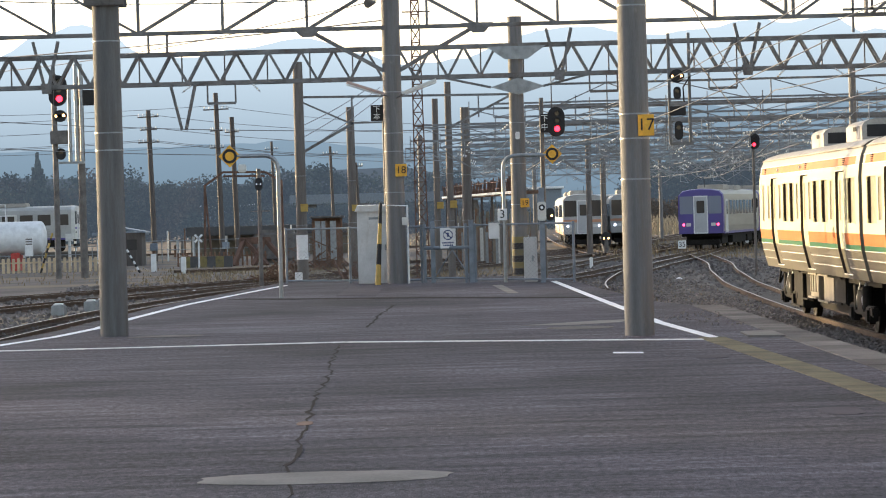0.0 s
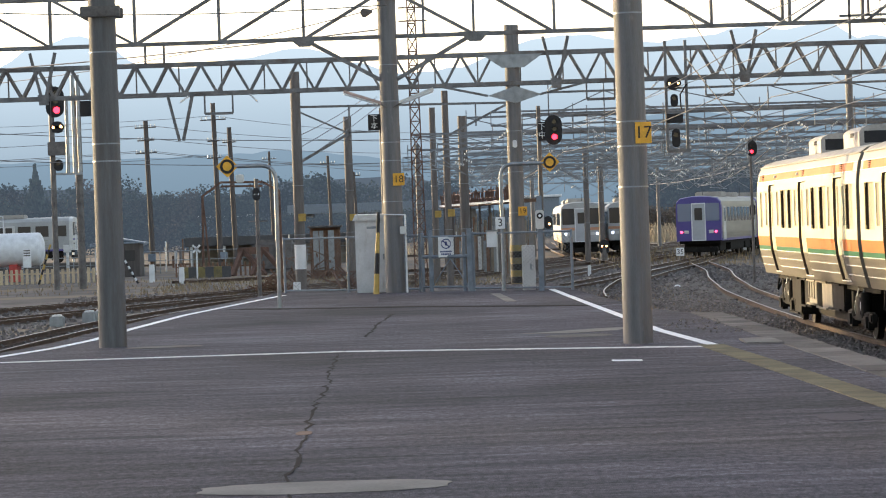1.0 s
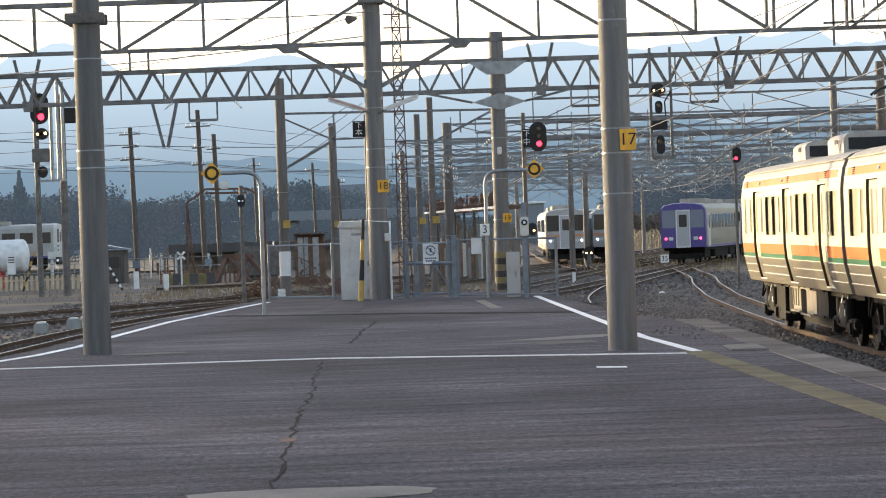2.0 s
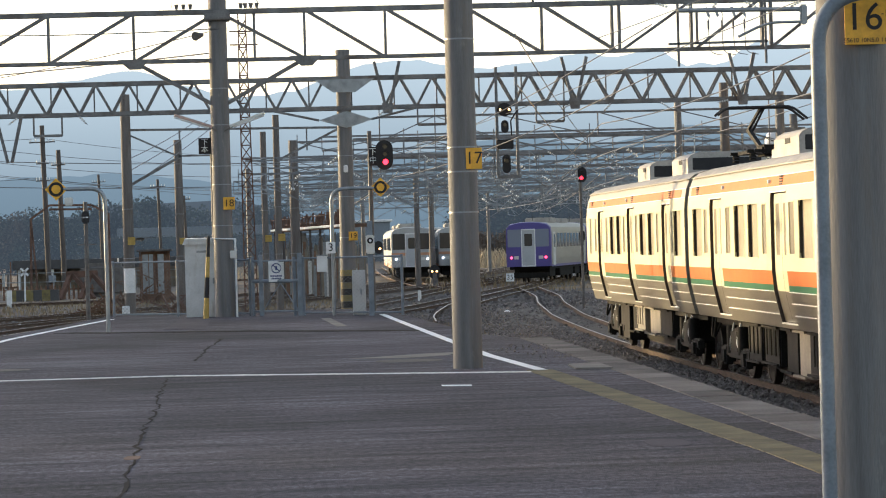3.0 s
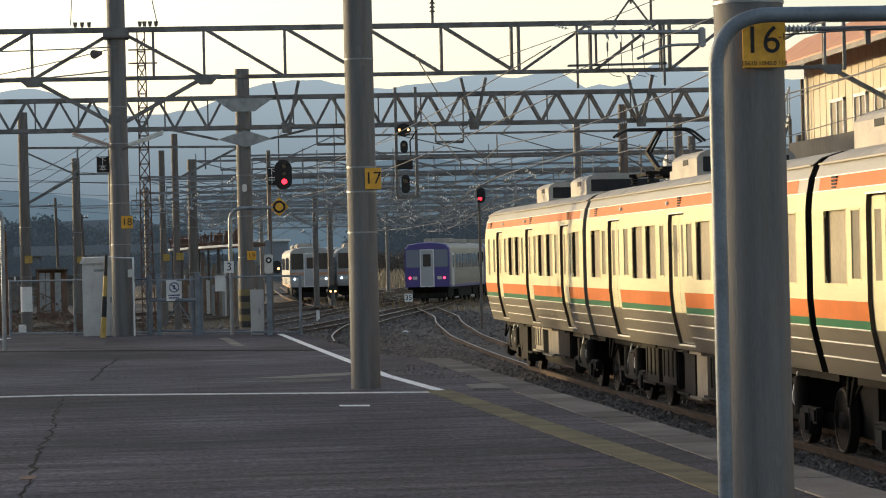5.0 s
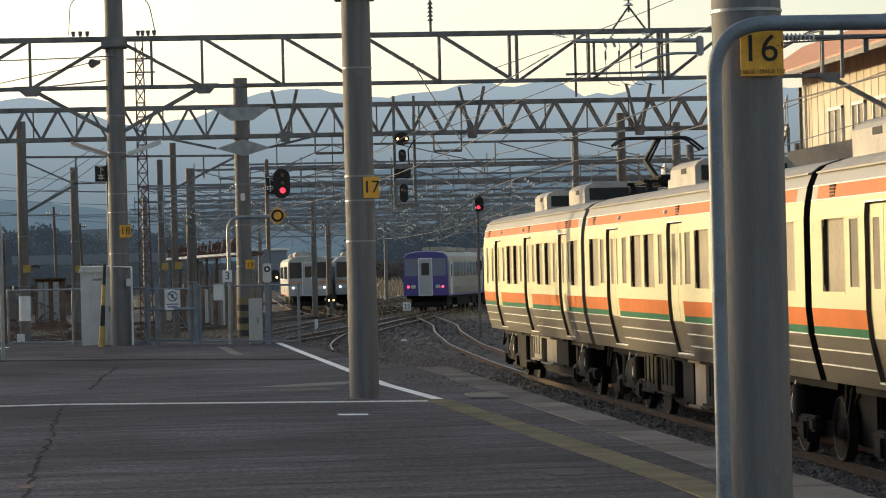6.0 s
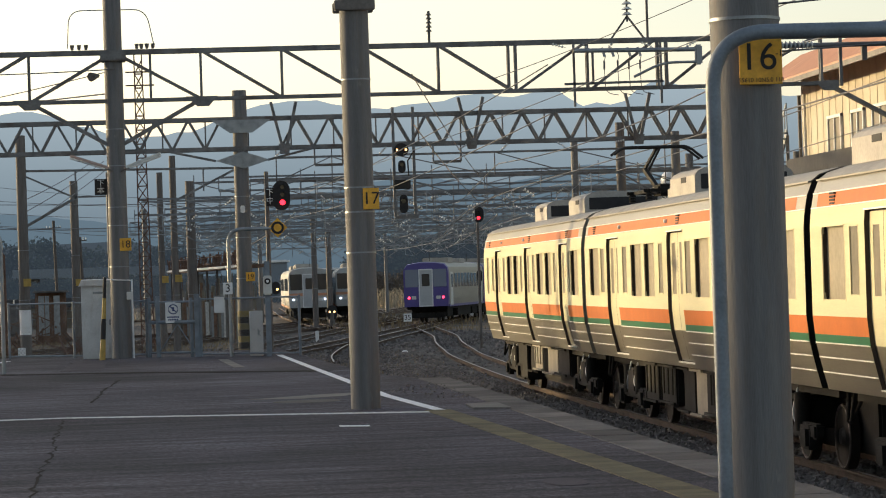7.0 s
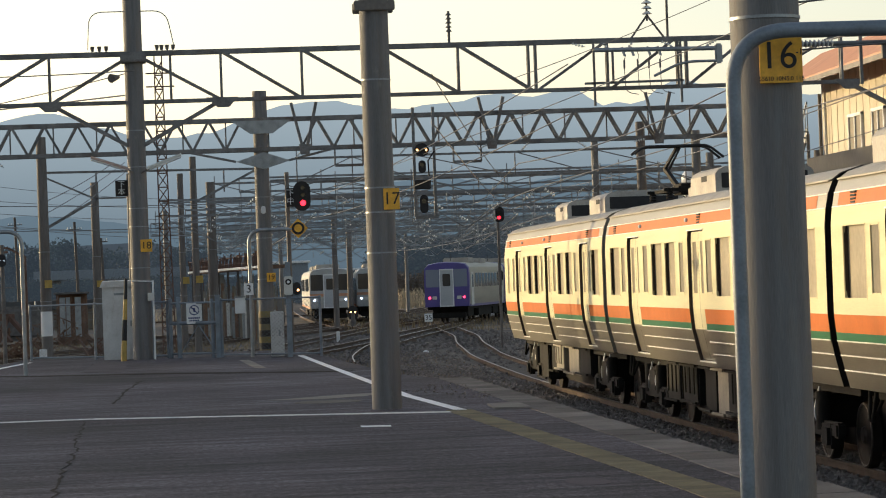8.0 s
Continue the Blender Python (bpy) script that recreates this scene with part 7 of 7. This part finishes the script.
rbox(bm, -6, 7, 0, 4, 1.6, 2.3, 0.05)
part("roof", bm, SHED_ROOF, low_shed)
for x in (-5.5, -3, -0.5, 2, 4.5, 6.7):
    bm = bmesh.new()
    beam(bm, (x, 0.3, 0), (x, 0.3, 1.7), 0.18)
    part("post", bm, CREAM, low_shed)
bm = bmesh.new()
box(bm, -6, 7, 3.6, 3.8, 0, 1.6)
part("back_wall", bm, UNDER_BOX, low_shed)


# posts, rails and boxes scattered along the far sidings
rnd = random.Random(77)
for k in range(34):
    x, y = rnd.uniform(-34, -4), rnd.uniform(185, 235)
    h = rnd.uniform(0.8, 2.4)
    mk = thing("siding_post", (x, y, YARD), "thin post beside the far sidings", "post", "posts along the sidings")
    bm = bmesh.new()
    r = rnd.uniform(0.05, 0.11)
    bar(bm, (0, 0, 0), (0, 0, h), r, r, 8)
    part("post", bm, (WHITE, STEEL_DARK, CREAM, TIMBER)[k % 4], mk)
    if k % 3 == 0:
        bm = bmesh.new()
        rbox(bm, -0.25, 0.25, -0.15, 0.1, h - 0.5, h, 0.02, 1)
        part("box", bm, (CREAM, BLUE_GREY)[k % 2], mk)
for x0, x1, y, h in ((-20, -9, 190, 1.5), (-13, -4, 205, 1.4), (-33, -22, 186, 1.3)):
    rl = thing("guard_railing", (0, y, YARD), "low pale railing along a siding walkway", "railing", "railings along the sidings")
    for z in (h, h * 0.6):
        bm = bmesh.new()
        beam(bm, (x0, 0, z), (x1, 0, z), 0.05)
        part("rail", bm, GALV, rl)
    x = x0
    while x <= x1:
        bm = bmesh.new()
        beam(bm, (x, 0, 0), (x, 0, h), 0.06)
        part("post", bm, GALV, rl)
        x += 1.1


# viaduct and works buildings in the haze
via = thing("road_viaduct", (-20, 520, YARD), "long pale grey road viaduct in the haze", "viaduct")
bm = bmesh.new()
rbox(bm, -8, 30, 0, 8, 5.2, 7.0, 0.1)
part("deck", bm, BLUE_GREY, via)
for x in (-4, 6, 16, 26):
    bm = bmesh.new()
    rbox(bm, x - 0.7, x + 0.7, 2, 6, 0, 5.2, 0.1)
    part("pier", bm, SLAB, via)
for at, w, h in (((-38, 500), 9, 5.0), ((16, 470), 8, 6.5), ((28, 480), 10, 5)):
    b_ = thing("works_building", (at[0], at[1], YARD), "pale hazy works building far behind the yard", "building")
    bm = bmesh.new()
    rbox(bm, -w / 2, w / 2, 0, 6, 0, h, 0.05, 1)
    part("wall", bm, BLUE_GREY, b_)
    bm = bmesh.new()
    rbox(bm, -w / 2 - 0.4, w / 2 + 0.4, -0.5, 6.5, h, h + 0.4, 0.05, 1)
    part("roof", bm, WHITE, b_)


# ---- wooden line poles and wires ----
def line_pole(x, y, top, arms, label, r=0.16):
    ob = thing("utility_pole", (x, y, YARD), label, "utility pole")
    bm = bmesh.new()
    h = top - YARD
    bar(bm, (0.12, 0, 0), (-0.1, 0, h), r * 1.25, r, 12)
    part("shaft", bm, WOOD_POLE, ob)
    for z, w in arms:
        bm = bmesh.new()
        beam(bm, (-w - 0.1, -0.15, z - YARD), (w - 0.1, -0.15, z - YARD + 0.04), 0.09)
        arm = part("crossarm", bm, WOOD_POLE, ob)
        for q in (-0.9, -0.5, 0.5, 0.9):
            bm = bmesh.new()
            bar(bm, (w * q - 0.1, -0.15, z - YARD + 0.04), (w * q - 0.1, -0.15, z - YARD + 0.26), 0.05, 0.03, 8)
            part("insulator", bm, CERAMIC, arm, "small porcelain insulator")
    return ob


line_pole(-20.5, 200, 9.4, ((8.9, 0.75), (8.0, 0.6), (7.1, 0.75)), "old wooden utility pole with three crossarms")
line_pole(-15.7, 200, 10.5, ((9.3, 0.9), (7.8, 0.45), (6.6, 0.5)), "wooden utility pole with crossarms and insulators")
line_pole(-14.9, 204, 8.9, ((7.8, 0.5),), "slim wooden utility pole")
line_pole(-19.6, 330, 10.5, ((9.6, 0.8),), "far utility pole in the haze", 0.14)
line_pole(-11.6, 300, 9.0, ((8.2, 0.8),), "far utility pole in the haze", 0.14)
line_pole(-6.2, 210, 5.5, ((5.2, 0.5),), "short utility pole in the yard", 0.1)


def wire(a, b, sag=0.3, r=0.012, n=14, label="thin dark overhead wire"):
    a, b = Vector(a), Vector(b)
    bm = bmesh.new()
    tube(bm, [a + (b - a) * (k / n) - Vector((0, 0, 4 * sag * (k / n) * (1 - k / n))) for k in range(n + 1)], r, 4)
    ob = part("overhead_wire", bm, WIRE, None)
    return tagged(ob, label, "wire", "overhead wires")


for z in (8.9, 8.0, 7.1, 7.0):
    wire((-60, 190, z + 0.6), (-20.6, 200, z + 0.2), 0.7, 0.018)
    wire((-20.6, 200, z + 0.2), (10, 222, z - 0.8), 0.8, 0.018)
for z in (9.5, 6.7):
    wire((-60, 192, z + 1.0), (-15.8, 200, z + 0.1), 0.8, 0.016)
    wire((-15.8, 200, z + 0.1), (14, 205, z - 1.4), 0.9, 0.016)
wire((-30, 100, 7.4), (-1.0, 62, 5.8), 0.4, 0.016)
wire((-26, 120, 6.6), (3, 118, 5.0), 0.4, 0.016)
wire((-24, 118, 5.2), (3, 122, 4.2), 0.4, 0.016)
wire((-16, 90, 6.3), (-1.0, 62, 6.3), 0.3, 0.012)
wire((-1, 61.8, 6.3), (-12, 58, 6.35), 0.2, 0.012)
for dx in (0, 0.5, 1.1):
    wire((-5.7, 115, 5.2 - dx), (-3.2 + dx, 130, 7.4), 0.1, 0.02)
# catenary over the railcars: contact wire, messenger wire and droppers
TRK = smooth_path([(9.24, 4), (9.24, 40), (9.24, 66), (9.5, 80), (10.3, 95), (11.6, 112), (13.5, 135), (16.0, 165), (20, 205), (30, 300)], 5)
for z, r in ((3.86, 0.012), (4.75, 0.014)):
    bm = bmesh.new()
    tube(bm, [(p.x, p.y, z - (0.35 * math.sin((p.y % 40) / 40 * math.pi) if z > 4 else 0)) for p in TRK], r, 4)
    tagged(part("overhead_wire", bm, WIRE, None), "thin copper catenary wire over the track", "wire", "overhead wires")
for x0, x1, z in ((6.2, 3.6, 4.1), (6.2, 3.6, 4.9), (4.0, 22, 4.0), (4.0, 22, 4.8), (13, 17, 4.2), (13, 17, 5.0), (17.5, 33, 4.6)):
    wire((x0, 45, z), ((x0 + x1) / 2, 110, z), 0.25, 0.011)
    wire(((x0 + x1) / 2, 110, z), (x1, 240, z), 0.5, 0.02)
for x0, y0, z0, x1, y1, z1 in ((9.5, 30, 5.4, 5.0, 95, 4.8), (12.4, 50, 7.6, 7.3, 62, 5.9)):
    wire((x0, y0, z0), (x1, y1, z1), 0.12, 0.009)


def insulator_string(at, d, n, r, label, gap=0.07):
    ob = thing("insulator", at, label, "insulator", "insulators")
    d = Vector(d).normalized()
    bm = bmesh.new()
    bar(bm, (0, 0, 0), d * (n * gap + gap), 0.2 * r, 0.2 * r, 6)
    part("rod", bm, GALV, ob)
    for k in range(n):
        bm = bmesh.new()
        bar(bm, d * gap * (0.7 + k), d * gap * (1.2 + k), r, r * 0.55, 12)
        part("disc", bm, CERAMIC, ob)
    return ob


rnd = random.Random(31)
for y, z, xs in ((75.79, 5.14, (-6.6, -5.0, 3.2, 5.3, 6.0, 8.2, 9.3, 10.6, 12.5)), (94.97, 4.48, (3, 5.2, 7.5, 9.4, 11.8, 13.5)), (107.97, 4.28, (2, 5, 8.5, 10.5, 13)),
                 (123.97, 4.68, (3, 6, 9, 12, 15)), (141.97, 4.58, (4, 8, 12, 16)), (61.9, 6.64, (8.6, 9.3, 10.0, 10.6, 11.9))):
    for x in xs:
        insulator_string((x, y, z), (rnd.choice((-1, 1)), -0.2, rnd.uniform(-1.2, -0.2)), 4, 0.035, "white porcelain insulator string on the overhead line")
insulator_string((3.46, 15.6, 2.755), (1, 0, 0), 8, 0.024, "ribbed porcelain insulator rod by the near pole", 0.024)
post = thing("wire_support", (3.3, 15.8, 2.7), "steel bracket arm fixed to the near pole", "bracket")
bm = bmesh.new()
bar(bm, (0.15, -0.1, 0.06), (2.2, -0.1, 0.06), 0.014, 0.014, 8)
part("rod", bm, STEEL, post)
bm = bmesh.new()
beam(bm, (0.55, -0.05, 0.1), (0.55, -0.05, -0.17), 0.018)
beam(bm, (0.68, -0.08, 0.06), (0.68, -0.08, -0.03), 0.03)
part("hanger", bm, STEEL, post)
wire((3.3, 15.9, 3.0), (8.5, 14, 3.35), 0.02, 0.006)
wire((3.3, 15.7, 2.72), (8.5, 14, 2.95), 0.02, 0.005)

# ---- small markers in the yard ----
for x, y, m, lab in ((9.0, 108, WHITE, "white domed marker stone on the ballast"), (-14.2, 111, WHITE, "white domed marker beside the rails"), (-9.6, 108.5, WHITE, "white domed marker beside the rails"), (-4.42, 123.6, WHITE, "white domed marker beyond the fence")):
    mk = thing("marker_stone", (x, y, YARD), lab, "marker", "marker stones")
    bm = bmesh.new()
    for k in range(5):
        a, b = k * 0.314, (k + 1) * 0.314
        bar(bm, (0, 0, 0.14 * math.sin(a)), (0, 0, 0.14 * math.sin(b)), 0.14 * math.cos(a), 0.14 * math.cos(b) + 0.001, 14, k == 0)
    part("dome", bm, m, mk)
for x, y, h, w in ((7.12, 136, 0.52, 0.16), (-13.8, 150, 0.9, 0.28), (-5.8, 113, 0.62, 0.3), (-16.2, 158, 1.0, 0.3), (22.1, 206, 0.62, 0.42)):
    mk = thing("marker_post", (x, y, YARD), "short white marker post in the yard", "marker", "marker posts")
    bm = bmesh.new()
    rbox(bm, -w / 2, w / 2, -0.06, 0.06, 0, h, 0.02)
    part("post", bm, WHITE, mk)
b35 = thing("number_board", (13.55, 160, YARD), "small square white number board by the switch", "sign")
bm = bmesh.new()
rbox(bm, -0.23, 0.23, -0.03, 0.0, 0.47, 0.93, 0.01, 1)
p = part("plate", bm, WHITE, b35)
words("number", "35", 0.4, (0, -0.035, 0.7), BLACK, p)
bm = bmesh.new()
bar(bm, (0, 0.02, 0), (0, 0.02, 0.5), 0.03, 0.03, 6)
part("post", bm, STEEL_DARK, b35)
for x, y in ((-11.2, 89.5), (-11.75, 86), (-10.95, 90.5)):
    pm = thing("point_machine", (x, y, YARD + 0.02), "pale grey point machine box beside the rail", "point machine", "point machines")
    bm = bmesh.new()
    rbox(bm, -0.2, 0.2, -0.3, 0.3, 0, 0.32, 0.03)
    part("case", bm, GALV, pm)
    bm = bmesh.new()
    rbox(bm, -0.14, 0.14, -0.22, 0.22, 0.32, 0.37, 0.02)
    part("lid", bm, WHITE, pm)
for at, lean, h, m, lab in (((-16.8, 156.3, YARD), -0.7, 1.3, WHITE, "leaning black and white striped stay wire guard"), ((-23.3, 163.3, YARD), 0.75, 2.3, YELLOW_DULL, "leaning black and yellow striped stay wire guard")):
    guard = thing("striped_stay", at, lab, "guard", "stay guards")
    for k in range(8):
        bm = bmesh.new()
        a, b = Vector((0, 0, 0)), Vector((lean, 0, h))
        bar(bm, a + (b - a) * k / 8, a + (b - a) * (k + 1) / 8, 0.06, 0.06, 8)
        part("pale_band" if k % 2 else "black_band", bm, m if k % 2 else BLACK, guard)


# ---- reeds and dry grass ----
def tuft_field(name, label, regions, seed, material):
    rnd = np.random.default_rng(seed)
    verts, faces = [], []
    for x0, x1, y0, y1, n, h, w in regions:
        for _ in range(n):
            x, y = rnd.uniform(x0, x1), rnd.uniform(y0, y1)
            hh = h * rnd.uniform(0.5, 1.15)
            a = rnd.uniform(0, 6.28)
            lx, ly = rnd.normal(0, 0.22 * hh, 2)
            k = len(verts)
            dx, dy = w * math.cos(a), w * math.sin(a)
            verts += [(x - dx, y - dy, YARD - 0.02), (x + dx, y + dy, YARD - 0.02), (x + lx + dx * 0.8, y + ly + dy * 0.8, YARD + hh * 0.9), (x + lx * 1.2, y + ly * 1.2, YARD + hh)]
            faces.append((k, k + 1, k + 2, k + 3))
    me = bpy.data.meshes.new(name)
    me.from_pydata(verts, [], faces)
    me.materials.append(material)
    return tagged(new(name, me), label, "grass", kind="stuff")


tuft_field("reeds", "pale dry reeds with feathery heads beyond the tracks", [(20, 42, 290, 325, 1500, 1.9, 0.05), (-8, 8, 240, 260, 300, 1.2, 0.04)], 3, REED)
tuft_field("dry_grass", "sparse dry yellow grass over the yard", [(-24, -4, 130, 168, 700, 0.16, 0.03), (-14, 4, 118, 150, 2500, 0.2, 0.025), (4, 9, 62, 110, 1500, 0.12, 0.015), (9, 30, 150, 230, 2500, 0.35, 0.03)], 4, DRY_GRASS)
